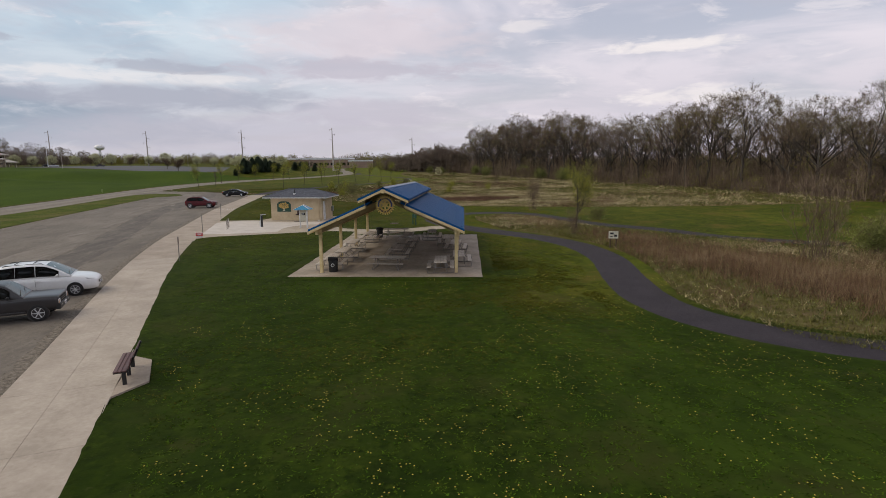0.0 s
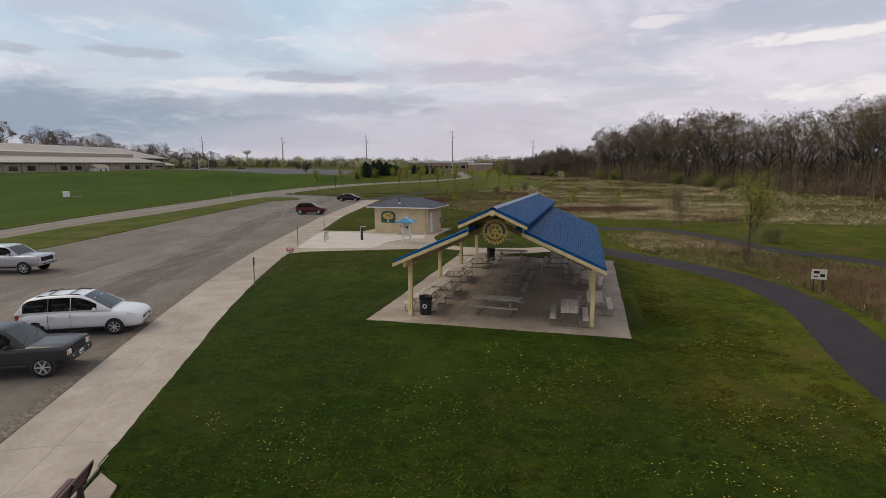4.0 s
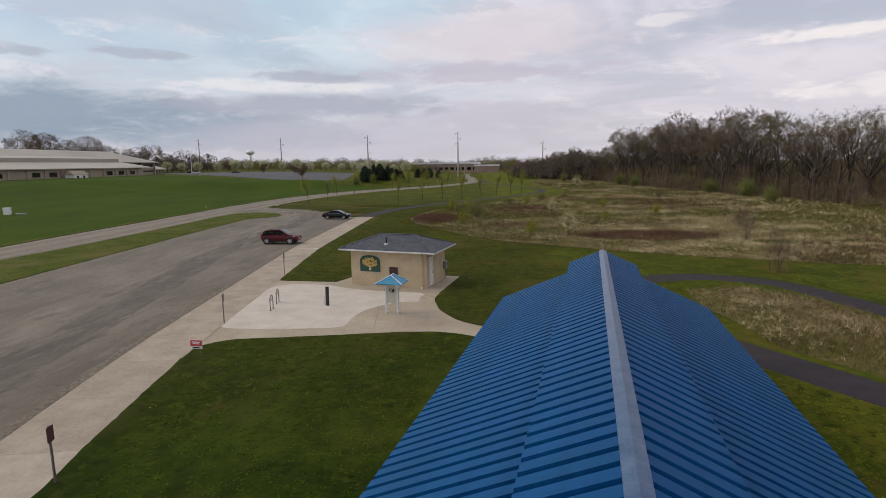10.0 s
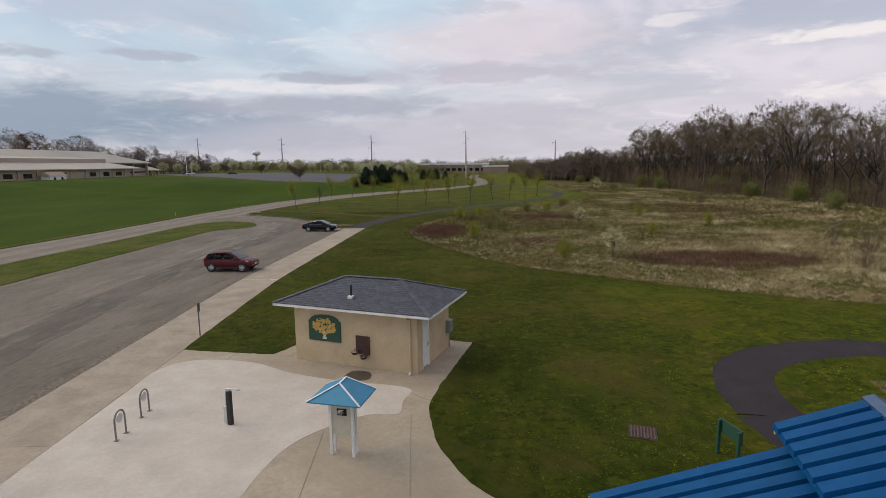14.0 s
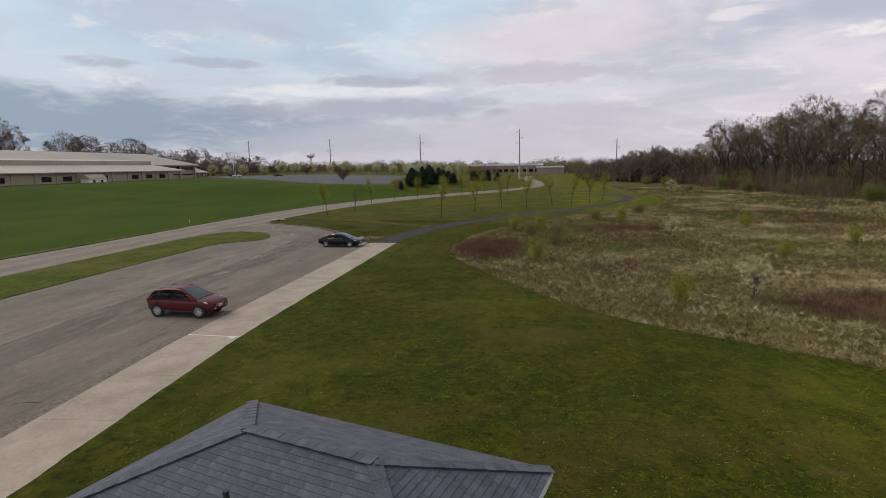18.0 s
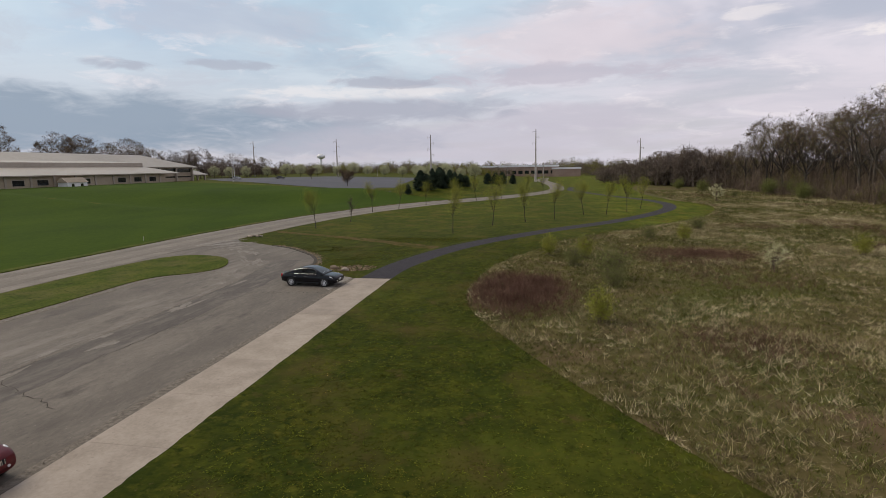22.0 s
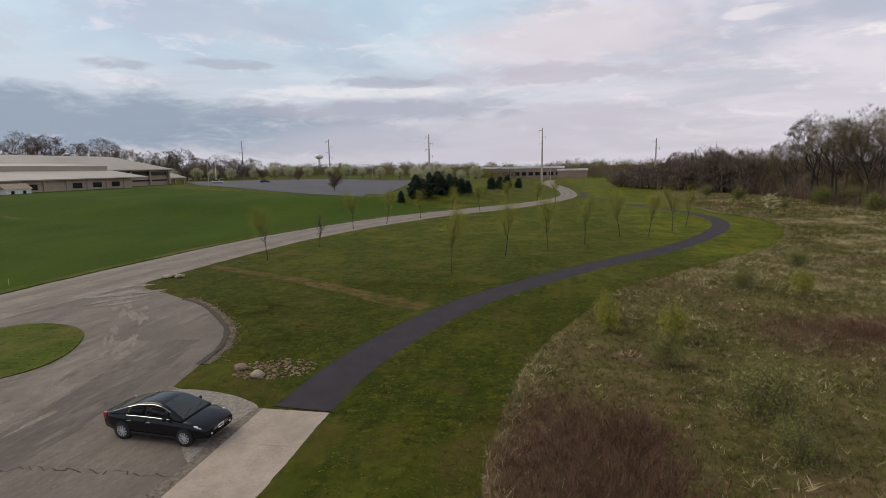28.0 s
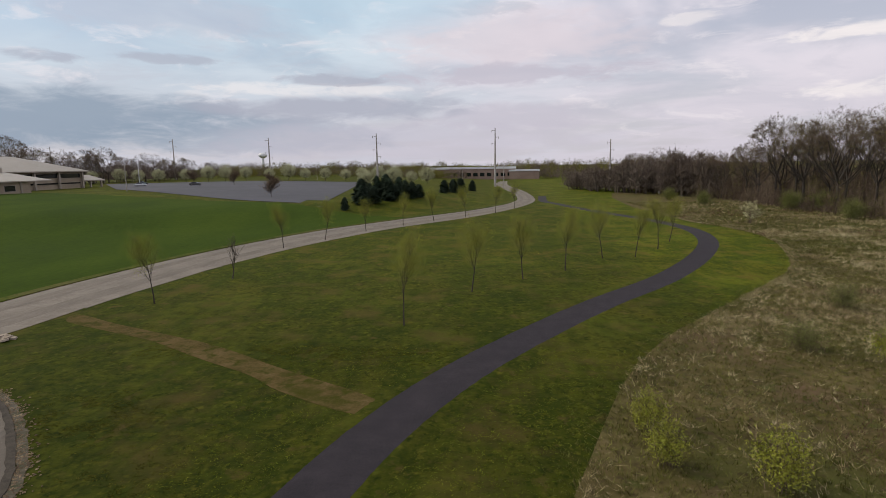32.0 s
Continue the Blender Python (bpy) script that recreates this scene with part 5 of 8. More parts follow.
    part("painted_crown", bm, M_YELLOW, panel)
    bm = bmesh.new()
    for x0, x1, y0, y1 in ((-0.10, 0.10, 0.10, 0.2), (-0.06, 0.06, 0.18, 0.45)):
        box(bm, 0, (y0 + y1) / 2, 0.052, x1 - x0, y1 - y0, 0.006)
    part("painted_trunk", bm, M_SIGNPALE, panel)
    # drinking fountain
    f = thing("drinking_fountain", REST @ pose(0.46, -D / 2 - 0.002, -0.13), "brown wall panel with two steel drinking basins", "drinking fountain")
    bm = bmesh.new()
    box(bm, 0, -0.03, 0.75, 0.66, 0.06, 0.82)
    part("back_panel", bm, M_MAROON, f)
    for x, z in ((-0.30, 0.78), (0.12, 0.62)):
        bm = bmesh.new()
        rod(bm, (x, -0.22, z), (x, -0.22, z + 0.12), 0.12, 0.17, 14)
        rod(bm, (x, 0, z + 0.04), (x, -0.2, z + 0.04), 0.05)
        basin = part("basin", bm, M_MAROON, f)
        bm = bmesh.new()
        rod(bm, (x, -0.22, z + 0.12), (x, -0.22, z + 0.135), 0.165, 0.165, 14)
        rod(bm, (x - 0.06, -0.14, z + 0.13), (x - 0.04, -0.18, z + 0.2), 0.015)
        part("steel_bowl", bm, M_CHROME, basin)
    d = thing("downpipe", REST @ pose(W / 2 - 0.30, -D / 2 - 0.05, 0), "tan downpipe with a white outlet", "downpipe")
    bm = bmesh.new()
    bent(bm, [(0, -0.5, 2.58), (0, -0.02, 2.42), (0, -0.02, 0.12), (0, -0.12, 0.06)], 0.04, 8)
    part("pipe", bm, M_WALL, d)
    bm = bmesh.new()
    rod(bm, (0, -0.1, 0.07), (0, -0.2, 0.03), 0.055)
    part("outlet", bm, M_WHITEPAINT, d)
    u = thing("meter_box", REST @ pose(W / 2 + 0.12, 1.72, 0.78), "grey-green utility box on the wall", "utility box")
    bm = bmesh.new()
    box(bm, 0, 0, 0, 0.24, 0.44, 0.62)
    part("cabinet", bm, M_ACGREEN, u, bevel=0.03)
    bm = bmesh.new()
    rod(bm, (-0.05, 0.1, -0.74), (-0.05, 0.1, 0.0), 0.03)
    part("conduit", bm, M_STEEL, u)


def build_kiosk():
    k = thing("notice_kiosk", pose(11.45, -59.6, 0.05, 0, 0, -10), "cream notice kiosk on white legs with a blue pyramid roof", "kiosk")
    for x in (-0.36, 0.36):
        for y in (-0.12, 0.12):
            bm = bmesh.new()
            box(bm, x, y, 0, 0.08, 0.08, 2.0)
            part("leg", bm, M_WHITEPAINT, k)
    bm = bmesh.new()
    box(bm, 0, 0, 0.66, 0.70, 0.26, 1.24)
    body = part("cabinet", bm, M_SIGNPALE, k)
    bm = bmesh.new()
    box(bm, 0.02, -0.136, 1.32, 0.32, 0.012, 0.22)
    notice = part("notice", bm, M_DARK, body, "small dark framed notice")
    bm = bmesh.new()
    for i in range(4):
        box(bm, -0.06 + 0.05 * (i % 2), -0.144, 1.36 + 0.04 * i, 0.18, 0.004, 0.018)
    part("unreadable_line", bm, M_WHITEPAINT, notice)
    h, g, z0, z1 = 0.84, 0.68, 1.92, 2.36
    ca, cb, cc, cd = Vector((-h, -g, z0)), Vector((h, -g, z0)), Vector((h, g, z0)), Vector((-h, g, z0))
    ra, rb = Vector((0.0, -0.16, z1)), Vector((0.0, 0.34, z1))
    for corners in ((ca, cb, ra), (cb, cc, rb, ra), (cc, cd, rb), (cd, ca, ra, rb)):
        bm = bmesh.new()
        hi = [bm.verts.new(p) for p in corners]
        lo = [bm.verts.new(p - Vector((0, 0, 0.035))) for p in corners]
        bm.faces.new(hi)
        bm.faces.new(lo[::-1])
        for i in range(len(hi)):
            bm.faces.new((hi[i], lo[i], lo[(i + 1) % len(hi)], hi[(i + 1) % len(hi)]))
        part("roof_face", bm, M_TEAL, k)
    for p, q in ((ca, ra), (cb, ra), (cc, rb), (cd, rb), (ra, rb)):
        bm = bmesh.new()
        m = q - p
        mm = Matrix.Translation(p + Vector((0, 0, 0.004))) @ m.to_track_quat("X", "Z").to_matrix().to_4x4()
        box(bm, m.length / 2, 0, 0, m.length, 0.06, 0.016, 0, mm)
        part("hip_strip", bm, M_WHITEPAINT, k)
    bm = bmesh.new()
    box(bm, 0, 0, z0 - 0.07, 1.38, 1.22, 0.03)
    part("ceiling_board", bm, M_WHITEPAINT, k)


def build_plaza_things():
    rack = thing("bike_rack", pose(3.75, -58.85, 0.056, 0, 0, 92), "steel hoop bicycle rack with a round badge", "bike rack", "bike racks on the forecourt")
    bm = bmesh.new()
    arc = [(-0.27, 0, 0), (-0.27, 0, 0.62)] + [(0.27 * math.cos(a), 0, 0.66 + 0.27 * math.sin(a)) for a in np.linspace(math.pi, 0, 9)] + [(0.27, 0, 0.62), (0.27, 0, 0)]
    bent(bm, arc, 0.03, 8)
    part("hoop", bm, M_STEEL, rack)
    bm = bmesh.new()
    rod(bm, (0, -0.012, 0.68), (0, 0.012, 0.68), 0.16, 0.16, 20)
    part("badge", bm, M_ALLOY, rack)
    for x in (-0.27, 0.27):
        bm = bmesh.new()
        box(bm, x, 0, 0, 0.14, 0.14, 0.012)
        part("foot_plate", bm, M_STEEL, rack)
    copy_thing(rack, pose(3.55, -57.2, 0.056, 0, 0, 93))
    s = thing("repair_station", pose(7.0, -57.85, 0.056, 0, 0, -20), "black bicycle repair stand with a steel pump and cradle", "repair stand")
    bm = bmesh.new()
    box(bm, 0.04, 0, 0, 0.17, 0.13, 1.22)
    part("column", bm, M_BLACK, s, bevel=0.01)
    bm = bmesh.new()
    box(bm, -0.13, 0, 0.02, 0.14, 0.12, 0.62)
    rod(bm, (-0.13, 0, 0.6), (-0.1, 0, 1.2), 0.02)
    part("pump", bm, M_ALLOY, s)
    bm = bmesh.new()
    rod(bm, (-0.08, 0, 1.28), (0.42, 0.06, 1.30), 0.028)
    rod(bm, (-0.08, 0, 1.28), (0.0, 0, 1.2), 0.04)
    box(bm, 0.4, 0.05, 1.27, 0.12, 0.06, 0.06)
    part("cradle_arm", bm, M_ALLOY, s)


def sign_post(x, y, top, turn, kind):
    labels = {"dark": "steel channel post with a dark sign seen edge on", "bare": "thin steel channel post beside the walk"}
    s = thing("sign_post", pose(x, y, 0.0, 0, 0, turn), labels[kind], "sign post", "sign posts along the walk")
    bm = bmesh.new()
    box(bm, 0, 0, 0, 0.05, 0.03, top)
    box(bm, -0.03, 0.012, 0, 0.012, 0.03, top)
    box(bm, 0.03, 0.012, 0, 0.012, 0.03, top)
    part("channel_post", bm, M_STEEL, s)
    bm = bmesh.new()
    box(bm, 0, -0.02, top - 0.48, 0.30, 0.008, 0.46)
    plate = part("sign_plate", bm, M_BROWN if kind == "bare" else M_STEEL, s)
    bm = bmesh.new()
    rod(bm, (0, -0.03, top - 0.1), (0, -0.015, top - 0.1), 0.012)
    rod(bm, (0, -0.03, top - 0.38), (0, -0.015, top - 0.38), 0.012)
    part("bolt", bm, M_CHROME, plate)


def build_small_signs():
    for x, y, top, turn, kind in ((4.2, -77.4, 1.8, 97, "bare"), (2.06, -61.8, 1.8, 94, "dark"), (0.95, -48.2, 1.85, 92, "dark")):
        sign_post(x, y, top, turn, kind)
    y = thing("yard_sign", pose(2.95, -66.75, 0.0, 0, 0, -6), "small red and white yard sign on wire legs", "yard sign")
    bm = bmesh.new()
    box(bm, 0, 0, 0.30, 0.62, 0.012, 0.44)
    board = part("board", bm, M_WHITEPAINT, y)
    bm = bmesh.new()
    box(bm, 0, -0.009, 0.42, 0.60, 0.006, 0.30)
    part("red_field", bm, M_SIGNRED, board)
    bm = bmesh.new()
    for w, z in ((0.44, 0.62), (0.34, 0.54)):
        box(bm, 0, -0.014, z - 0.02, w, 0.004, 0.05)
    part("unreadable_line", bm, M_WHITEPAINT, board)
    bm = bmesh.new()
    box(bm, 0, -0.009, 0.33, 0.36, 0.006, 0.045)
    part("dark_line", bm, M_DARK, board)
    bm = bmesh.new()
    for s in (-0.2, 0.2):
        rod(bm, (s, 0, 0), (s, 0, 0.32), 0.006)
    part("wire_leg", bm, M_STEEL, y)
    i = thing("trail_sign", pose(36.0, -78.85, 0.0, 0, 0, -22), "cream information sign on two posts beside the trail", "sign")
    for s in (-0.22, 0.22):
        bm = bmesh.new()
        box(bm, s, 0, 0, 0.07, 0.07, 0.85)
        part("leg", bm, M_MAROON, i)
    bm = bmesh.new()
    box(bm, 0, -0.05, 0.78, 0.72, 0.03, 0.56)
    panel = part("panel", bm, M_SIGNPALE, i)
    bm = bmesh.new()
    for x, z, w, h in ((-0.12, 1.1, 0.26, 0.14), (0.16, 0.92, 0.22, 0.16), (-0.15, 0.9, 0.2, 0.06)):
        box(bm, x, -0.068, z, w, 0.006, h)
    part("printed_block", bm, M_DARK, panel)
    g = thing("park_sign", pose(23.03, -59.46, 0.0, 0, 0, 104), "low dark green board with pale lettering bars on green posts", "sign")
    for s in (-0.42, 0.42):
        bm = bmesh.new()
        box(bm, s, 0, 0, 0.09, 0.09, 1.1)
        part("leg", bm, M_GREEN, g)
    bm = bmesh.new()
    box(bm, 0, -0.065, 0.72, 0.95, 0.04, 0.42)
    board = part("board", bm, M_GREEN, g)
    bm = bmesh.new()
    box(bm, 0, -0.09, 0.98, 0.7, 0.006, 0.05)
    box(bm, 0, -0.09, 0.86, 0.55, 0.006, 0.05)
    part("unreadable_line", bm, M_SIGNPALE, board)
    d = thing("drain_grate", pose(21.04, -57.85, 0.0, 0, 0, -15), "rusty square drain grate set in the lawn", "drain")
    bm = bmesh.new()
    box(bm, 0, 0, 0, 0.9, 0.9, 0.02)
    part("frame", bm, M_KERB, d)
    for i2 in range(8):
        bm = bmesh.new()
        box(bm, -0.36 + i2 * 0.103, 0, 0.02, 0.05, 0.8, 0.02)
        part("bar", bm, M_BROWN, d)
    b = thing("utility_cabinet", pose(-64.3, -0.5, rise(-64.3, -0.5) + 0.33, 0, 0, 20), "white utility cabinet on a pad in the field", "utility box")
    bm = bmesh.new()
    box(bm, 0, 0, 0, 1.0, 0.8, 1.5)
    part("cabinet", bm, M_WHITEPAINT, b, bevel=0.03)
    bm = bmesh.new()
    box(bm, 2.0, 0, 0, 1.6, 1.0, 0.45)
    part("low_box", bm, M_ACGREEN, b)


def build_bench():
    b = thing("park_bench", pose(8.47, -98.87, 0.058, 0, 0, 101), "dark reddish plank bench facing the parking lot", "bench")
    for k in range(3):
        bm = bmesh.new()
        box(bm, 0, 0.19 - k * 0.125, 0.44, 1.85, 0.11, 0.04)
        part("seat_plank", bm, M_BROWN, b, bevel=0.006)
    for k in range(3):
        bm = bmesh.new()
        m = pose(0, -0.17 - k * 0.045, 0.51 + k * 0.125, 20, 0, 0)
        box(bm, 0, 0, 0, 1.85, 0.04, 0.11, 0, m)
        part("back_plank", bm, M_BROWN, b, bevel=0.006)
    for x in (-0.8, 0, 0.8):
        bm = bmesh.new()
        box(bm, x, -0.03, 0, 0.08, 0.11, 0.40)
        box(bm, x, 0.05, 0.38, 0.07, 0.42, 0.06)
        rod(bm, (x, -0.12, 0.40), (x, -0.33, 0.86), 0.035)
        part("leg", bm, M_BLACK, b)


build_pavilion()
build_emblem()
build_tables()
build_bin(-3.45, 1.65, True)
build_bin(-3.2, 16.7, False)
build_restroom()
build_kiosk()
build_plaza_things()
build_small_signs()
build_bench()


# ---- vehicles: x forward, origin on the ground between the wheels ----
def loft(rings, cap=True):
    bm = bmesh.new()
    vs = [[bm.verts.new(p) for p in r] for r in rings]
    n = len(vs[0])
    for p, q in zip(vs, vs[1:]):
        for i in range(n):
            bm.faces.new((p[i], p[(i + 1) % n], q[(i + 1) % n], q[i]))
    if cap:
        bm.faces.new(vs[0][::-1])
        bm.faces.new(vs[-1])
    bmesh.ops.recalc_face_normals(bm, faces=bm.faces[:])
    return bm


def body_ring(x, z0, z1, w, square=False):
    if square:
        right = [(x, -w * 0.84, z0), (x, -w * 0.97, z0 + 0.05), (x, -w, z0 + (z1 - z0) * 0.34), (x, -w, z0 + (z1 - z0) * 0.80), (x, -w * 0.975, z1 - 0.03), (x, -w * 0.92, z1), (x, -w * 0.45, z1 + 0.012)]
        return right + [(a, -b, c) for a, b, c in right[::-1]]
    right = [(x, -w * 0.80, z0), (x, -w * 0.96, z0 + 0.07), (x, -w, z0 + (z1 - z0) * 0.38), (x, -w * 0.985, z0 + (z1 - z0) * 0.72), (x, -w * 0.93, z1 - 0.035), (x, -w * 0.80, z1), (x, -w * 0.4, z1 + 0.018)]
    return right + [(a, -b, c) for a, b, c in right[::-1]]


def build_wheel(parent, x, y, r, s, spokes, wide=0.21):
    w = new("wheel")
    w.parent = parent
    w.matrix_basis = pose(x, y, r)
    bm = bmesh.new()
    n = 28
    prof = [(r * 0.66, -wide / 2), (r * 0.93, -wide / 2), (r, -wide * 0.33), (r, wide * 0.33), (r * 0.93, wide / 2), (r * 0.66, wide / 2)]
    rings = [[bm.verts.new((q * math.cos(2 * math.pi * i / n), t, q * math.sin(2 * math.pi * i / n))) for i in range(n)] for q, t in prof]
    for a, b in zip(rings, rings[1:]):
        for i in range(n):
            bm.faces.new((a[i], a[(i + 1) % n], b[(i + 1) % n], b[i]))
    bmesh.ops.recalc_face_normals(bm, faces=bm.faces[:])
    part("tyre", bm, M_TYRE, w, smooth=True)
    bm = bmesh.new()
    rod(bm, (0, s * (wide / 2 - 0.10), 0), (0, s * (wide / 2 - 0.06), 0), r * 0.66, r * 0.66, n)
    part("brake", bm, M_DARK, w)
    bm = bmesh.new()
    f = s * (wide / 2 - 0.012)
    for i in range(spokes):
        a = 2 * math.pi * i / spokes
        m = pose(0, f, 0, 0, -math.degrees(a), 0)
        box(bm, r * 0.34, 0, -r * 0.05, r * 0.60, 0.03, r * 0.11, 0, m)
    rod(bm, (0, f - s * 0.02, 0), (0, f + s * 0.012, 0), r * 0.17, r * 0.15, 14)
    vs = [[bm.verts.new((q * math.cos(2 * math.pi * i / n), f + s * t, q * math.sin(2 * math.pi * i / n))) for i in range(n)] for q, t in ((r * 0.60, -0.02), (r * 0.62, 0.008), (r * 0.69, 0.008), (r * 0.69, -0.06))]
    for a, b in zip(vs, vs[1:]):
        for i in range(n):
            bm.faces.new((a[i], a[(i + 1) % n], b[(i + 1) % n], b[i]))
    part("rim", bm, M_ALLOY, w)


def quad_patch(pts, out, thick=0.006):
    """A thin plate on four or more corners, pushed outwards along out."""
    bm = bmesh.new()
    o = Vector(out)
    lo = [bm.verts.new(Vector(p)) for p in pts]
    hi = [bm.verts.new(Vector(p) + o * thick) for p in pts]
    n = len(pts)
    bm.faces.new(hi)
    for i in range(n):
        bm.faces.new((lo[i], lo[(i + 1) % n], hi[(i + 1) % n], hi[i]))
    bmesh.ops.recalc_face_normals(bm, faces=bm.faces[:])
    return bm


def build_car(name, label, category, m, paint, axles, r, stations, roofline, zb, wb, wr, windows, screen, spokes=10, trim=None, grille=None, rails=False, bed=None, chrome=False, back_window=True, truck=False):
    """stations: (x, foot, top, half width) from tail to nose; roofline: (x, z) of the glasshouse from its tail to the foot of the windscreen;
    windows: spans of x of the side windows; screen: the spans of x of the windscreen and the rear window."""
    car = thing(name, m, label, category)
    part("body", loft([body_ring(*s, truck) for s in stations]), paint, car, smooth=True)
    rx = np.array([q[0] for q in roofline])
    rz = np.array([q[1] for q in roofline])
    ztop = max(rz)
    dense = np.linspace(rx[0], rx[-1], 25)

    def roof(x):
        lo = np.interp([x - 0.09, x - 0.045, x, x + 0.045, x + 0.09], rx, rz)
        return float(np.mean(lo))

    def skin(x, h):
        """Point of the glasshouse's right side at height h (0 sill, 1 roof)."""
        z = roof(x)
        up = (z - zb) / (ztop - zb)
        side_w = wb + (wr - wb) * max(0.0, up) * h ** 1.3
        return side_w, zb + (z - zb) * h

    rings = []
    for x in dense:
        half = [(wb * 0.985, zb - 0.06)] + [skin(x, h) for h in (0.03, 0.5, 0.82, 0.95)]
        w1 = half[-1][0]
        half += [(w1 * 0.86, roof(x) + 0.002), (w1 * 0.45, roof(x) + 0.018)]
        rings.append([(x, -w, z) for w, z in half] + [(x, w, z) for w, z in half[::-1]])
    part("cabin", loft(rings), paint, car, smooth=True)
    for s in (-1, 1):
        for x0, x1 in windows:
            xs = np.linspace(x0, x1, 6)
            low = [(x, s * (skin(x, 0.10)[0] + 0.004), skin(x, 0.10)[1]) for x in xs]
            mid = [(x, s * (skin(x, 0.5)[0] + 0.010), skin(x, 0.5)[1]) for x in xs]
            top = [(x, s * (skin(x, 0.88)[0] + 0.006), skin(x, 0.88)[1]) for x in xs]
            bm = bmesh.new()
            rows = [[bm.verts.new(q) for q in line] for line in (low, mid, top)]
            for u, v in zip(rows, rows[1:]):
                for i in range(5):
                    bm.faces.new((u[i], u[i + 1], v[i + 1], v[i]))
            bmesh.ops.solidify(bm, geom=bm.faces[:], thickness=0.004)
            part("side_window", bm, M_GLASS, car, smooth=True)
        if chrome:
            x0, x1 = windows[0][0] - 0.03, windows[-1][1] + 0.04
            bm = bmesh.new()
            line = [(x, s * (skin(x, 0.91)[0] + 0.008), skin(x, 0.91)[1]) for x in np.linspace(x0, x1, 9)]
            bent(bm, line, 0.011, 5)
            bent(bm, [(x, s * (skin(x, 0.07)[0] + 0.008), skin(x, 0.07)[1]) for x in np.linspace(x0, x1, 5)], 0.010, 5)
            part("window_trim", bm, M_CHROME, car)
        bm = bmesh.new()
        mx = windows[-1][1] - 0.05
        box(bm, mx, s * (wb + 0.13), zb + 0.03, 0.11, 0.2, 0.14)
        part("mirror", bm, paint if trim is None else M_BLACK, car, bevel=0.035)
        half = max(q[3] for q in stations)
        foot = min(q[1] for q in stations)
        for x0, x1 in windows[-2:]:
            bm = bmesh.new()
            box(bm, x0 + 0.12, s * (half - 0.012), zb - 0.17, 0.2, 0.05, 0.03)
            part("door_handle", bm, M_CHROME if chrome else paint, car)
            bm = bmesh.new()
            box(bm, x0 - 0.03, s * (half - 0.016), foot + 0.14, 0.010, 0.028, zb - foot - 0.2)
            part("door_gap", bm, M_DARK, car)
        bm = bmesh.new()
        box(bm, 0.0, s * (half - 0.02), foot + 0.05, axles[1] - axles[0] - 2.3 * r, 0.05, 0.09)
        part("rocker_trim", bm, trim or M_DARK, car, bevel=0.015)
    for nm, (x0, x1), edge in (("windscreen", screen[0], 0.84), ("rear_window", screen[1], 0.80)):
        if nm == "rear_window" and not back_window:
            continue
        bm = bmesh.new()
        rows = []
        for x in np.linspace(x0, x1, 6):
            w = skin(x, 0.95)[0]
            rows.append([bm.verts.new((x, w * t, roof(x) + 0.012 + 0.018 * (1 - abs(t) / edge))) for t in (-edge, -0.42, 0, 0.42, edge)])
        for u, v in zip(rows, rows[1:]):
            for i in range(4):
                bm.faces.new((u[i], u[i + 1], v[i + 1], v[i]))
        part(nm, bm, M_SCREEN, car, smooth=True)
    nose, tail = stations[-1], stations[0]
    for x in axles:
        for s in (-1, 1):
            half = min(stations, key=lambda q: abs(q[0] - x))[3]
            bm = bmesh.new()
            rod(bm, (x, s * (half - 0.12), r + 0.015), (x, s * (half + 0.004), r + 0.015), r * 1.09, r * 1.09, 28)
            part("wheel_arch", bm, M_DARK if trim is None else trim, car)
            build_wheel(car, x, s * (half - 0.09), r, s, spokes)
    zf = nose[2]
    sx = [q[0] for q in stations]

    def span(x, k):
        return float(np.interp(x, sx, [q[k] for q in stations]))

    for s in (-1, 1):
        w = stations[-2][3]
        bm = bmesh.new()
        if truck:
            box(bm, nose[0] - 0.04, s * w * 0.80, zf - 0.27, 0.12, w * 0.34, 0.19)
            lamp = part("headlight", bm, M_LAMP, car, bevel=0.02)
            bm = bmesh.new()
            box(bm, nose[0] + 0.016, s * w * 0.90, zf - 0.26, 0.012, w * 0.11, 0.17)
            part("turn_signal", bm, M_AMBER, lamp)
        else:
            lx = nose[0] - 0.30
            q = bmesh.ops.create_uvsphere(bm, u_segments=14, v_segments=8, radius=1)
            bmesh.ops.transform(bm, matrix=pose(lx, s * span(lx, 3) * 0.86, span(lx, 2) - 0.085, 0, 20, -s * 24) @ Matrix.Diagonal((0.27, 0.085, 0.045, 1)), verts=q["verts"])
            part("headlight", bm, M_LAMP, car, smooth=True)
        bm = bmesh.new()
        box(bm, tail[0] + 0.10, s * (stations[1][3] - 0.07), stations[1][2] - 0.27, 0.17, 0.15, 0.27)
        part("tail_light", bm, M_TAIL, car, bevel=0.03)
        bm = bmesh.new()
        rod(bm, (nose[0] - 0.08, s * w * 0.66, nose[1] + 0.12), (nose[0] + (0.075 if truck else 0.012), s * w * 0.66, nose[1] + 0.12), 0.05, 0.045, 10)
        part("fog_lamp", bm, M_LAMP, car)
    bm = bmesh.new()
    if truck:
        box(bm, nose[0] - 0.02, 0, zf - 0.33, 0.08, nose[3] * 1.22, 0.29)
    elif grille == "slots":
        box(bm, nose[0] - 0.002, 0, zf - 0.19, 0.04, 0.94, 0.16)
    else:
        box(bm, nose[0] - 0.02, 0, zf - 0.16, 0.06, 0.95, 0.13)
    g = part("grille", bm, M_DARK, car)
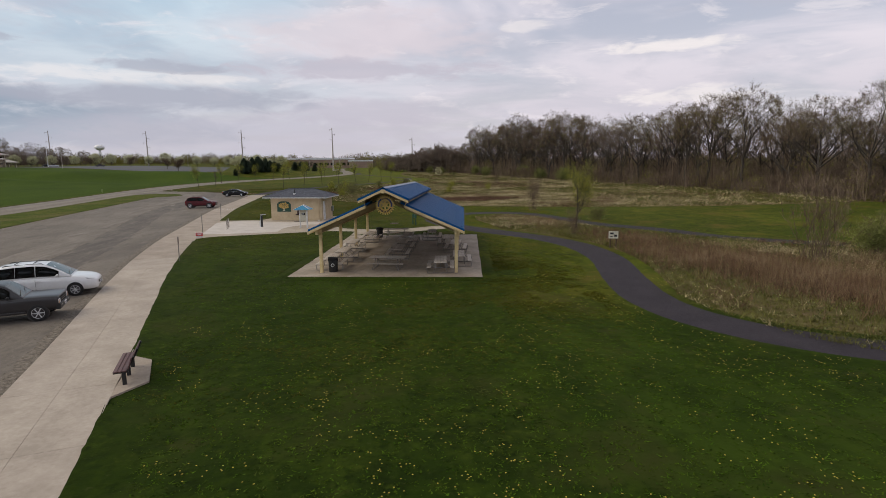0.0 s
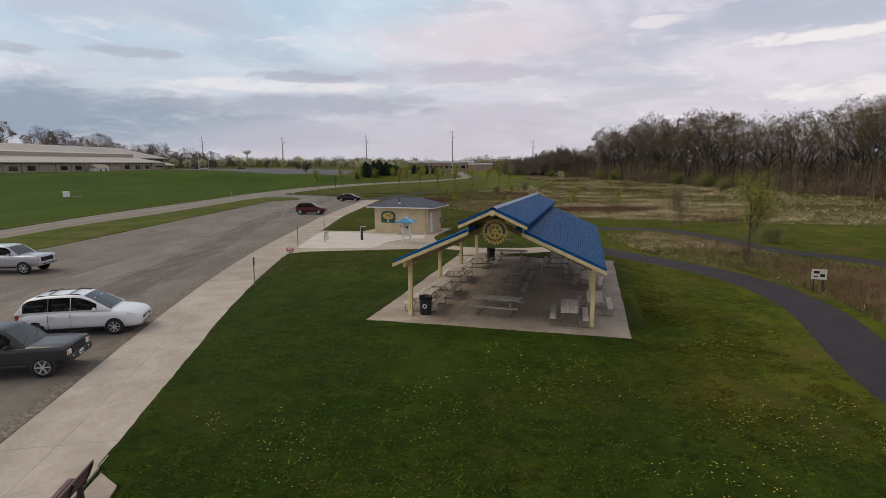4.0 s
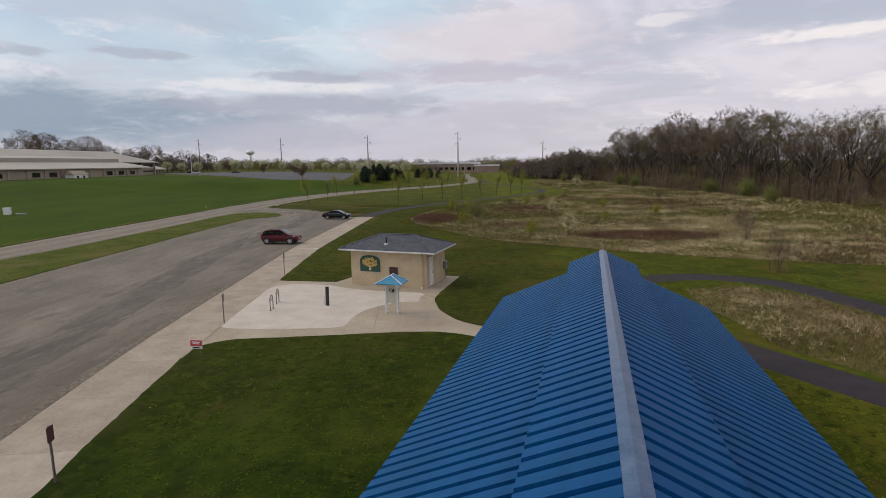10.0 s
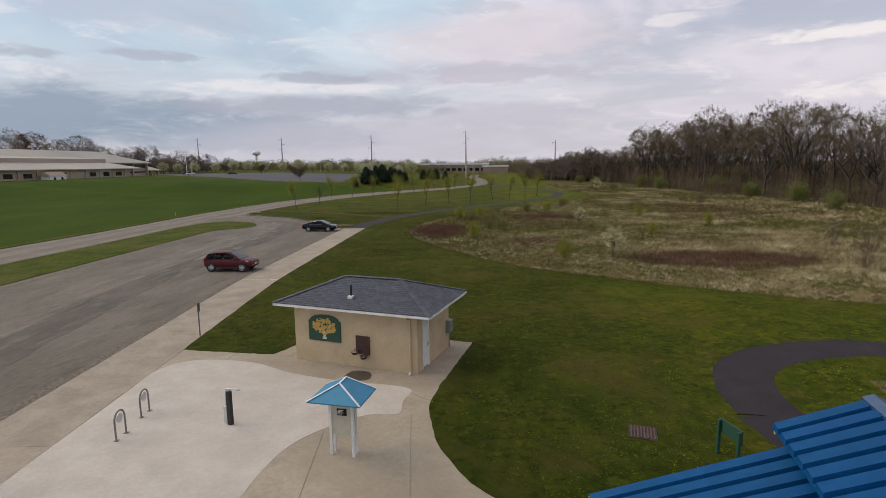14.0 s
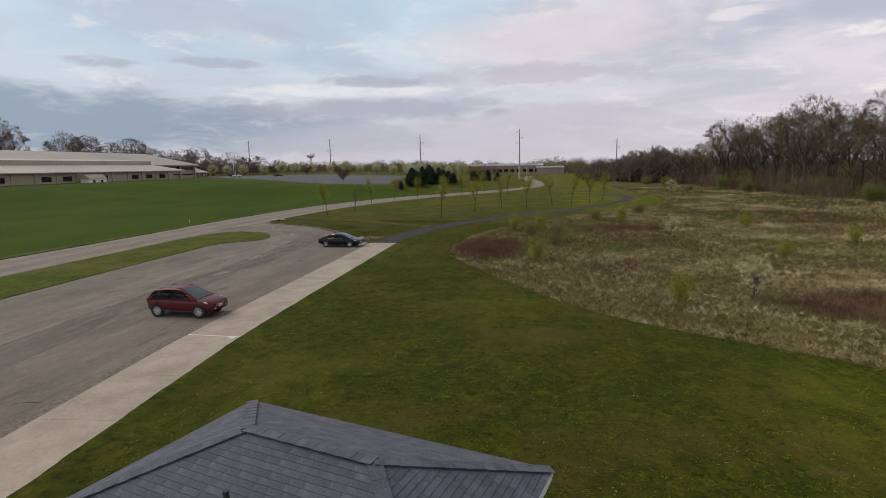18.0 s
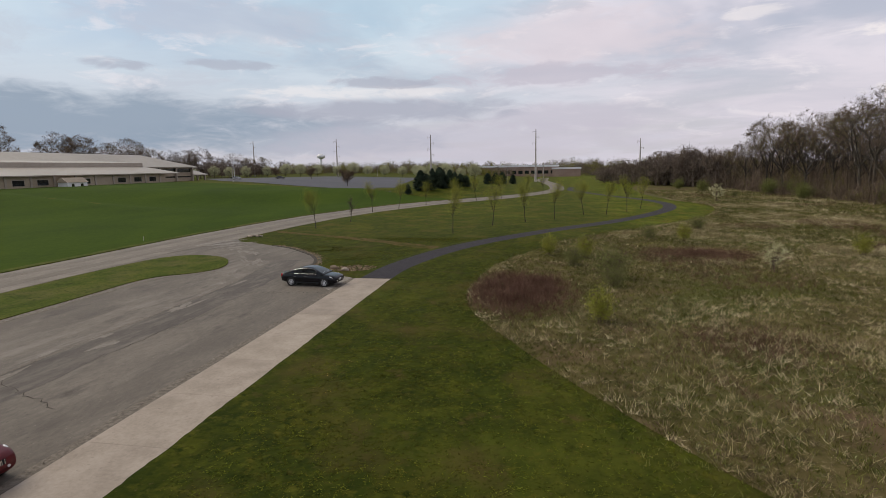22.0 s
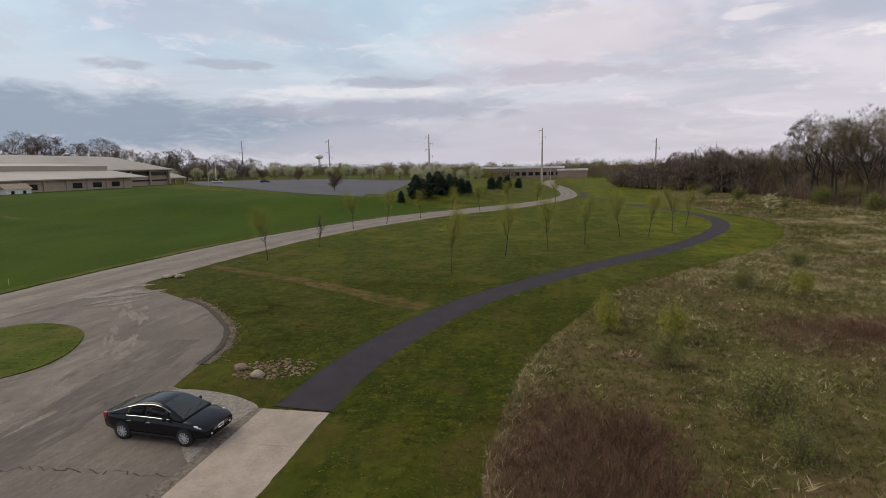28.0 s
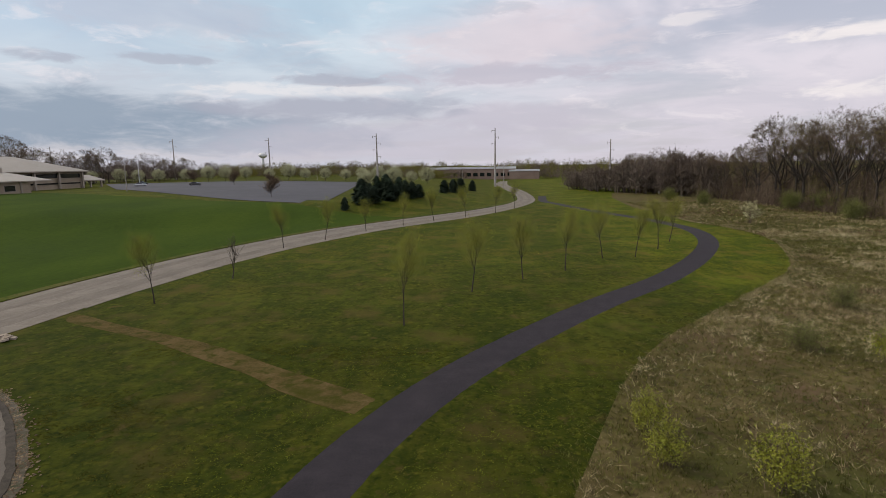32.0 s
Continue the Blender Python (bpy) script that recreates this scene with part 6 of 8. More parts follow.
    if grille == "slots":
        for i in range(7):
            bm = bmesh.new()
            for dy in (-0.045, 0.045):
                box(bm, nose[0] + 0.012, -0.39 + i * 0.13 + dy, zf - 0.185, 0.03, 0.018, 0.15)
            part("slot_surround", bm, M_CHROME, g)
    elif truck:
        for k in range(3):
            bm = bmesh.new()
            box(bm, nose[0] + 0.022, 0, zf - 0.29 + k * 0.095, 0.016, nose[3] * 1.16, 0.022)
            part("grille_bar", bm, M_GREYCAR, g)
    else:
        for k in (0, 1):
            bm = bmesh.new()
            box(bm, nose[0] + 0.012, 0, zf - 0.14 + k * 0.06, 0.02, 0.9 - k * 0.1, 0.022)
            part("grille_bar", bm, M_CHROME, g)
    bm = bmesh.new()
    if truck:
        box(bm, nose[0] - 0.02, 0, nose[1] - 0.06, 0.18, nose[3] * 2.02, 0.26)
        part("bumper", bm, paint if paint is M_SILVER else M_BLACK, car, bevel=0.03)
        bm = bmesh.new()
        box(bm, nose[0] + 0.035, 0, nose[1] - 0.02, 0.08, 1.1, 0.09)
    else:
        box(bm, nose[0] - 0.06, 0, nose[1] + 0.015, 0.12, 1.2, 0.10)
    part("bumper_intake", bm, M_BLACK, car, bevel=0.02)
    bm = bmesh.new()
    off = 0.075 if truck else 0.0
    box(bm, nose[0] + 0.008 + off, 0, nose[1] + (0.02 if truck else 0.14), 0.03, 0.31, 0.15)
    pl = part("number_plate", bm, M_WHITEPAINT, car)
    bm = bmesh.new()
    box(bm, nose[0] + 0.025 + off, 0, nose[1] + (0.065 if truck else 0.185), 0.006, 0.24, 0.05)
    part("plain_bar", bm, M_NAVY, pl)
    bm = bmesh.new()
    for t in (-0.35, 0.3):
        x0, x1 = screen[0]
        rod(bm, (x1 - 0.06, t - 0.25, roof(x1 - 0.06) + 0.035), (x1 - 0.2, t + 0.30, roof(x1 - 0.2) + 0.04), 0.010, 0.010, 5)
    part("wiper", bm, M_BLACK, car)
    if rails:
        flat = [x for x in dense if roof(x) > ztop - 0.09]
        x0, x1, wy = flat[0] + 0.1, flat[-1] - 0.1, wr * 0.80
        for s in (-1, 1):
            bm = bmesh.new()
            bent(bm, [(x0, s * wy, roof(x0) - 0.02), (x0 + 0.12, s * wy, roof(x0) + 0.055), (x1 - 0.12, s * wy, roof(x1) + 0.055), (x1, s * wy, roof(x1) - 0.02)], 0.02)
            part("roof_rail", bm, M_BLACK, car)
        if rails == "bars":
            for x in (x0 + 0.55, x0 + 1.35):
                bm = bmesh.new()
                rod(bm, (x, -wy, roof(x) + 0.06), (x, wy, roof(x) + 0.06), 0.022)
                part("cross_bar", bm, M_BLACK, car)
    if bed:
        x0, x1, z0, h, closed = bed
        if closed:
            ring0 = [(x0, -0.78, z0 - 0.03), (x0, 0.78, z0 - 0.03), (x0 + 0.10, 0.68, z0 + h), (x0 + 0.10, -0.68, z0 + h)]
            ring1 = [(x1, -0.78, z0 - 0.03), (x1, 0.78, z0 - 0.03), (x1 - 0.01, 0.68, z0 + h), (x1 - 0.01, -0.68, z0 + h)]
            cap = part("bed_cap", loft([ring0, ring1]), paint, car, "fibreglass cap over the bed", bevel=0.05)
            for s in (-1, 1):
                def cp(t, q):
                    return (x0 + 0.1 + t * (x1 - x0 - 0.15), s * (0.785 - 0.105 * q), z0 + h * q)
                part("cap_window", quad_patch([cp(0.07, 0.20), cp(0.94, 0.20), cp(0.94, 0.76), cp(0.07, 0.76)], (0, s * 0.97, 0.2), 0.012), M_GLASS, cap)
        else:
            bm = bmesh.new()
            box(bm, (x0 + x1) / 2, 0, z0 + 0.005, x1 - x0 - 0.1, 1.5, 0.03)
            part("bed_cover", bm, M_BLACK, car, "black cover over the bed")
            bm = bmesh.new()
            for s in (-1, 1):
                box(bm, (x0 + x1) / 2, s * 0.86, z0 - 0.04, x1 - x0, 0.14, 0.08)
            part("bed_rail", bm, paint, car, bevel=0.01)
    return car


def car_at(rear, front, side_y, wheel_mid=0.0):
    """Pose from the ground marks of the two wheels on its right side."""
    a = math.atan2(front[1] - rear[1], front[0] - rear[0])
    cx, cy = (rear[0] + front[0]) / 2, (rear[1] + front[1]) / 2
    return pose(cx - side_y * math.sin(a), cy + side_y * math.cos(a), 0.016, 0, 0, math.degrees(a))


def build_vehicles():
    build_car("suv", "dark red compact sport utility car with black roof rails", "car", car_at((-7.0, -30.82), (-4.26, -30.9), 0.80), M_RED, (-1.35, 1.35), 0.385,
              [(-2.06, 0.50, 0.98, 0.76), (-1.98, 0.36, 1.06, 0.85), (-1.5, 0.30, 1.10, 0.91), (-0.4, 0.28, 1.08, 0.93), (0.7, 0.28, 1.07, 0.93), (1.2, 0.29, 1.06, 0.92), (1.70, 0.32, 1.01, 0.91), (2.00, 0.35, 0.95, 0.88), (2.13, 0.38, 0.90, 0.83), (2.19, 0.42, 0.84, 0.76)],
              [(-2.04, 1.02), (-1.97, 1.12), (-1.75, 1.46), (-1.58, 1.60), (-0.9, 1.68), (-0.1, 1.68), (0.25, 1.62), (0.75, 1.36), (1.22, 1.06)], 1.05, 0.88, 0.66,
              ((-1.74, -1.35), (-1.335, -0.385), (-0.365, 0.66)), ((0.28, 1.20), (-1.94, -1.66)), 10, M_BLACK, "slots", True)
    build_car("sedan", "glossy black four-door sedan with bright window trim", "car", car_at((-7.16, -3.06), (-4.38, -3.26), 0.79), M_BLACKCAR, (-1.395, 1.395), 0.335,
              [(-2.34, 0.46, 0.88, 0.74), (-2.26, 0.34, 0.97, 0.83), (-1.9, 0.27, 1.02, 0.89), (-1.2, 0.23, 1.00, 0.92), (0.0, 0.22, 0.97, 0.92), (0.9, 0.22, 0.95, 0.92), (1.5, 0.24, 0.90, 0.91), (2.0, 0.28, 0.82, 0.88), (2.22, 0.30, 0.75, 0.81), (2.33, 0.34, 0.68, 0.72)],
              [(-2.0, 1.00), (-1.55, 1.14), (-1.0, 1.33), (-0.55, 1.42), (-0.1, 1.45), (0.25, 1.42), (0.6, 1.31), (1.0, 1.12), (1.30, 0.95)], 0.95, 0.85, 0.60,
              ((-1.15, -0.36), (-0.28, 0.72)), ((0.32, 1.28), (-1.85, -0.75)), 10, None, "bar", chrome=True)
    build_car("minivan", "white minivan with roof bars and dark tinted windows", "car", car_at((-1.39, -87.07), (1.55, -86.37), 0.82), M_WHITECAR, (-1.51, 1.51), 0.34,
              [(-2.28, 0.50, 0.98, 0.80), (-2.20, 0.36, 1.08, 0.90), (-1.8, 0.28, 1.10, 0.96), (-0.3, 0.25, 1.08, 0.98), (0.8, 0.25, 1.06, 0.98), (1.4, 0.26, 1.05, 0.97), (1.95, 0.26, 0.97, 0.95), (2.25, 0.27, 0.89, 0.90), (2.42, 0.29, 0.80, 0.82), (2.52, 0.33, 0.69, 0.70)],
              [(-2.26, 1.04), (-2.20, 1.14), (-1.98, 1.52), (-1.80, 1.66), (-1.1, 1.75), (-0.1, 1.75), (0.28, 1.70), (0.62, 1.54), (1.38, 1.06)], 1.06, 0.91, 0.72,
              ((-1.95, -1.00), (-0.985, -0.16), (-0.13, 0.86)), ((0.32, 1.36), (-2.17, -1.90)), 7, None, "bar", "bars")
    build_car("pickup_truck", "dark grey extended-cab pickup with a matching bed cap", "truck", car_at((-0.93, -91.89), (2.13, -91.19), 0.74), M_GREYCAR, (-1.6, 1.6), 0.375,
              [(-2.70, 0.55, 0.98, 0.80), (-2.62, 0.44, 1.04, 0.84), (-1.6, 0.37, 1.06, 0.87), (-0.4, 0.35, 1.06, 0.87), (0.7, 0.35, 1.07, 0.87), (1.3, 0.36, 1.08, 0.88), (1.9, 0.40, 1.07, 0.87), (2.24, 0.47, 1.05, 0.87), (2.36, 0.50, 1.03, 0.86), (2.39, 0.52, 0.99, 0.85)],
              [(-0.92, 1.04), (-0.90, 1.30), (-0.80, 1.66), (-0.5, 1.72), (0.1, 1.72), (0.42, 1.66), (0.75, 1.39), (1.10, 1.06)], 1.05, 0.82, 0.64,
              ((-0.78, -0.36), (-0.22, 0.66)), ((0.46, 1.06), (-0.9, -0.8)), 6, M_GREYCAR, "bar", bed=(-2.64, -0.80, 1.04, 0.68, True), back_window=False, truck=True)
    build_car("pickup_truck", "silver crew-cab pickup with a black bed cover", "truck", car_at((-16.70, -73.93), (-12.95, -73.63), 0.88), M_SILVER, (-1.84, 1.84), 0.41,
              [(-2.98, 0.62, 1.16, 0.94), (-2.88, 0.50, 1.24, 0.98), (-1.8, 0.42, 1.26, 1.0), (-0.4, 0.39, 1.26, 1.0), (0.9, 0.39, 1.26, 1.0), (1.8, 0.42, 1.25, 1.0), (2.35, 0.50, 1.24, 0.99), (2.66, 0.52, 1.21, 0.98), (2.76, 0.55, 1.17, 0.97), (2.79, 0.60, 1.12, 0.95)],
              [(-1.12, 1.24), (-1.10, 1.50), (-1.02, 1.84), (-0.6, 1.93), (0.3, 1.93), (0.75, 1.86), (1.1, 1.58), (1.5, 1.25)], 1.25, 0.94, 0.74,
              ((-0.98, 0.0), (0.08, 1.05)), ((0.80, 1.48), (-1.1, -1.0)), 6, None, "bar", bed=(-2.88, -1.15, 1.26, 0.0, False), truck=True)
    build_car("hatchback", "dark grey hatchback parked nose to the walk", "car", pose(2.75, -102.6, 0.016, 0, 0, 18), M_GREYCAR, (-1.3, 1.3), 0.32,
              [(-2.1, 0.45, 0.92, 0.76), (-1.95, 0.32, 0.98, 0.84), (-1.2, 0.25, 0.98, 0.89), (0.0, 0.23, 0.96, 0.90), (0.8, 0.23, 0.94, 0.90), (1.4, 0.25, 0.90, 0.88), (1.9, 0.30, 0.80, 0.80), (2.08, 0.34, 0.74, 0.70)],
              [(-2.05, 0.98), (-1.75, 1.28), (-1.3, 1.42), (-0.4, 1.47), (0.15, 1.43), (0.6, 1.24), (1.05, 0.95)], 0.95, 0.83, 0.62,
              ((-1.5, -0.5), (-0.42, 0.55)), ((0.22, 1.02), (-2.0, -1.45)), 10, None, "bar")


build_vehicles()


# ---- trees and shrubs ----
def grow(rng, height, trunk_r, first, n_limbs, levels, up, spread, crook=0.12):
    """Skeleton of a tree: a list of (start, end, radius at start, radius at end, level)."""
    segs, tips = [], []

    def branch(p, d, length, r, level):
        n = 5 if level == 0 else 4 if level == 1 else 3
        for i in range(n):
            d = (d + Vector((rng.gauss(0, crook), rng.gauss(0, crook), rng.gauss(0, crook) + (0.05 if level else 0.02)))).normalized()
            q = p + d * (length / n)
            r1 = r * (0.80 if level == 0 else 0.70)
            segs.append((p.copy(), q.copy(), r, r1, level))
            frac = (i + 1) / n
            if level < levels and (level or frac >= first):
                for _ in range(n_limbs[level] if level < len(n_limbs) else 2):
                    a = rng.uniform(0, 2 * math.pi)
                    out = Vector((math.cos(a), math.sin(a), 0))
                    nd = (d * up + out * spread + Vector((0, 0, 0.2))).normalized()
                    branch(p.lerp(q, rng.uniform(0.3, 1.0)), nd, length * rng.uniform(0.45, 0.72) * (1.0 if level else 1.15 - 0.45 * frac), r1 * rng.uniform(0.5, 0.72), level + 1)
            p, r = q, r1
        tips.append((p.copy(), d.copy(), level))

    branch(Vector((0, 0, -0.1)), Vector((rng.gauss(0, 0.03), rng.gauss(0, 0.03), 1)).normalized(), height * 0.72, trunk_r, 0)
    top = max(s[1].z for s in segs)
    k = height / top
    segs = [(a * k, b * k, r0, r1, lv) for a, b, r0, r1, lv in segs]
    return segs, [(p * k, d, lv) for p, d, lv in tips]


def grow_oak(rng, height, trunk_r, fork, limbs, levels, open_out):
    """Skeleton of a spreading tree: a straight trunk that forks into rising limbs, which fork again to a domed crown."""
    segs, tips = [], []

    def reach(p, d, length, r, level):
        n = 3
        for i in range(n):
            d = (d + Vector((rng.gauss(0, 0.09), rng.gauss(0, 0.09), rng.gauss(0, 0.06) + 0.025))).normalized()
            q = p + d * (length / n)
            r1 = r * 0.88
            segs.append((p.copy(), q.copy(), r, r1, level))
            if i and level < levels and rng.random() < 0.55:
                a = rng.uniform(0, 2 * math.pi)
                nd = (d + Vector((math.cos(a), math.sin(a), 0.1)) * 0.75).normalized()
                reach(q, nd, length * rng.uniform(0.4, 0.6), r1 * 0.45, max(level + 2, levels - 1))
            p, r = q, r1
        if level >= levels:
            tips.append((p.copy(), d.copy(), level))
            return
        a0 = rng.uniform(0, 2 * math.pi)
        k = 3 if rng.random() < 0.3 else 2
        for j in range(k):
            a = a0 + 2 * math.pi * j / k + rng.uniform(-0.5, 0.5)
            nd = (d + Vector((math.cos(a), math.sin(a), 0)) * rng.uniform(0.45, 0.85)).normalized()
            reach(p, nd, length * rng.uniform(0.62, 0.82), r * rng.uniform(0.62, 0.78), level + 1)

    p, d, r = Vector((0, 0, -0.1)), Vector((rng.gauss(0, 0.03), rng.gauss(0, 0.03), 1)).normalized(), trunk_r
    for i in range(4):
        q = p + d * (height * fork / 4)
        segs.append((p.copy(), q.copy(), r, r * 0.93, 0))
        if i == 2:
            mid = q.copy()
        p, r = q, r * 0.93
        d = (d + Vector((rng.gauss(0, 0.04), rng.gauss(0, 0.04), 0.05))).normalized()
    for j in range(limbs):
        a = 2 * math.pi * j / limbs + rng.uniform(-0.4, 0.4)
        out = open_out * rng.uniform(0.7, 1.6) if j else 0.15
        nd = (d + Vector((math.cos(a), math.sin(a), 0)) * out).normalized()
        reach(p if j % 2 == 0 else mid.lerp(p, rng.uniform(0.2, 1)), nd, height * (1 - fork) * 0.36, r * rng.uniform(0.5, 0.7), 1)
    top = max(s[1].z for s in segs)
    k = height / top
    heart, wide, tall = Vector((0, 0, height * 0.58)), height * (0.27 + 0.10 * open_out), height * 0.42

    def dome(v):
        """Keeps the crown within a rounded outline."""
        v = v * k
        if v.z < height * 0.3:
            return v
        o = v - heart
        far = math.sqrt((o.x / wide) ** 2 + (o.y / wide) ** 2 + (o.z / tall) ** 2)
        limit = 0.86 + 0.16 * noise.noise(v * (2.6 / height * 4) + Vector((height, 0, 0)))
        return heart + o * (limit / far) if far > limit else v

    return [(dome(a), dome(b), r0, r1, lv) for a, b, r0, r1, lv in segs], [(dome(p), d, lv) for p, d, lv in tips]


def tubes(segs, sides=(7, 5, 4, 3, 3), least=0.012):
    verts, faces = [], []
    for a, b, r0, r1, lv in segs:
        n = sides[min(lv, len(sides) - 1)]
        d = (b - a).normalized()
        u = d.orthogonal().normalized()
        v = d.cross(u)
        k = len(verts)
        for p, r in ((a, max(r0, least)), (b, max(r1, least))):
            for i in range(n):
                t = 2 * math.pi * i / n
                verts.append(tuple(p + (u * math.cos(t) + v * math.sin(t)) * r))
        for i in range(n):
            faces.append((k + i, k + (i + 1) % n, k + n + (i + 1) % n, k + n + i))
    return verts, faces


def slivers(rs, at, d, count, length, width, fan):
    """Thin triangles that fan out from the points at along d."""
    n = len(at) * count
    p = np.repeat(at, count, 0) + rs.normal(0, 0.12, (n, 3))
    v = np.repeat(d, count, 0) + rs.normal(0, fan, (n, 3))
    v /= np.linalg.norm(v, axis=1, keepdims=True)
    w = np.cross(v, rs.normal(0, 1, (n, 3)))
    w /= np.linalg.norm(w, axis=1, keepdims=True)
    L = rs.uniform(0.4, 1.0, (n, 1)) * length
    return np.stack([p - w * width, p + w * width, p + v * L], 1)


def leaves(rs, at, count, radius, size):
    n = len(at) * count
    p = np.repeat(at, count, 0) + rs.normal(0, radius, (n, 3))
    a, b = rs.normal(0, 1, (n, 3)), rs.normal(0, 1, (n, 3))
    a /= np.linalg.norm(a, axis=1, keepdims=True)
    b /= np.linalg.norm(b, axis=1, keepdims=True)
    s = rs.uniform(0.5, 1.2, (n, 1)) * size
    return np.stack([p, p + a * s, p + b * s], 1)


def tree_meshes(seed, height, trunk_r, first, limbs, levels, up, spread, twig=None, leaf=None, leaf_mat=None, sides=(7, 5, 4, 3, 3), least=0.012, oak=None, crook=0.12):
    rng, rs = random.Random(seed), np.random.RandomState(seed)
    segs, tips = grow_oak(rng, height, trunk_r, *oak) if oak else grow(rng, height, trunk_r, first, limbs, levels, up, spread, crook)
    verts, faces = tubes(segs, sides, least)
    wood = bpy.data.meshes.new("trunk")
    wood.from_pydata(verts, [], faces)
    wood.materials.append(M_BARK)
    ends = [t for t in tips if t[2] >= 1]
    at = np.array([tuple(p) for p, d, lv in ends])
    d = np.array([tuple(q) for p, q, lv in ends])
    crown = []
    if twig:
        crown.append(("twig_crown", slivers(rs, at, d, *twig), M_TWIG))
    if leaf:
        crown.append(("crown", leaves(rs, at, *leaf), leaf_mat))
    return wood, crown, segs


def plant(name, meshes, m, label, category, group):
    t = thing(name, m, label, category, group)
    wood, crown, _ = meshes
    share("trunk", wood, t, Matrix())
    for nm, me in crown:
        share(nm, me, t, Matrix())
    return t


def finish(meshes):
    wood, crown, segs = meshes
    return wood, [(nm, tri_mesh(nm, tri, mt)) for nm, tri, mt in crown], segs


def build_saplings():
    kinds = [finish(tree_meshes(20 + i, 6.4, 0.075, 0.45, (2, 2), 2, 1.15, 0.55, (4, 0.6, 0.008, 0.5), (110, 0.38, 0.066), M_SPRING, (6, 4, 3, 3), 0.012, crook=0.045)) for i in range(3)]
    rng = random.Random(3)
    rows = [(-21.9, 36.1), (-22.5, 66.9), (-19.1, 75.5), (-15.0, 86.2), (-9.8, 94.8), (-4.7, 102.7), (1.4, 110.6), (0.3, 30.6), (4.8, 41.0), (9.7, 46.5), (14.4, 50.8), (19.8, 58.4), (23.8, 59.2), (28.3, 65.4), (31.9, 72.2), (8, 121), (13, 134)]
    for i, (x, y) in enumerate(rows):
        s = rng.uniform(0.88, 1.06)
        plant("young_tree", kinds[i % 3], pose(x, y, rise(x, y), 0, 0, rng.uniform(0, 360)) @ Matrix.Scale(s, 4), "slender young tree with sparse yellow-green leaves on the lawn", "tree", "young trees on the lawn")
    bare = finish(tree_meshes(41, 4.6, 0.08, 0.3, (2, 2), 2, 1.2, 0.6, (2, 0.5, 0.006, 0.4), None, None, (6, 4, 3, 3), 0.012))
    plant("bare_tree", bare, pose(-20.0, 46.3, 0), "small leafless vase-shaped tree beside the road", "tree", "")
    big = finish(tree_meshes(52, 6.6, 0.09, 0.32, (2, 2, 1), 3, 0.9, 0.8, (2, 0.5, 0.008, 0.5), (24, 0.28, 0.08), M_SPRING, (7, 5, 4, 3), 0.010, crook=0.06))
    plant("young_tree", big, pose(38.4, -66.7, 0, 0, 0, 40), "young tree in fresh yellow-green leaf in the meadow", "tree", "")
    return kinds


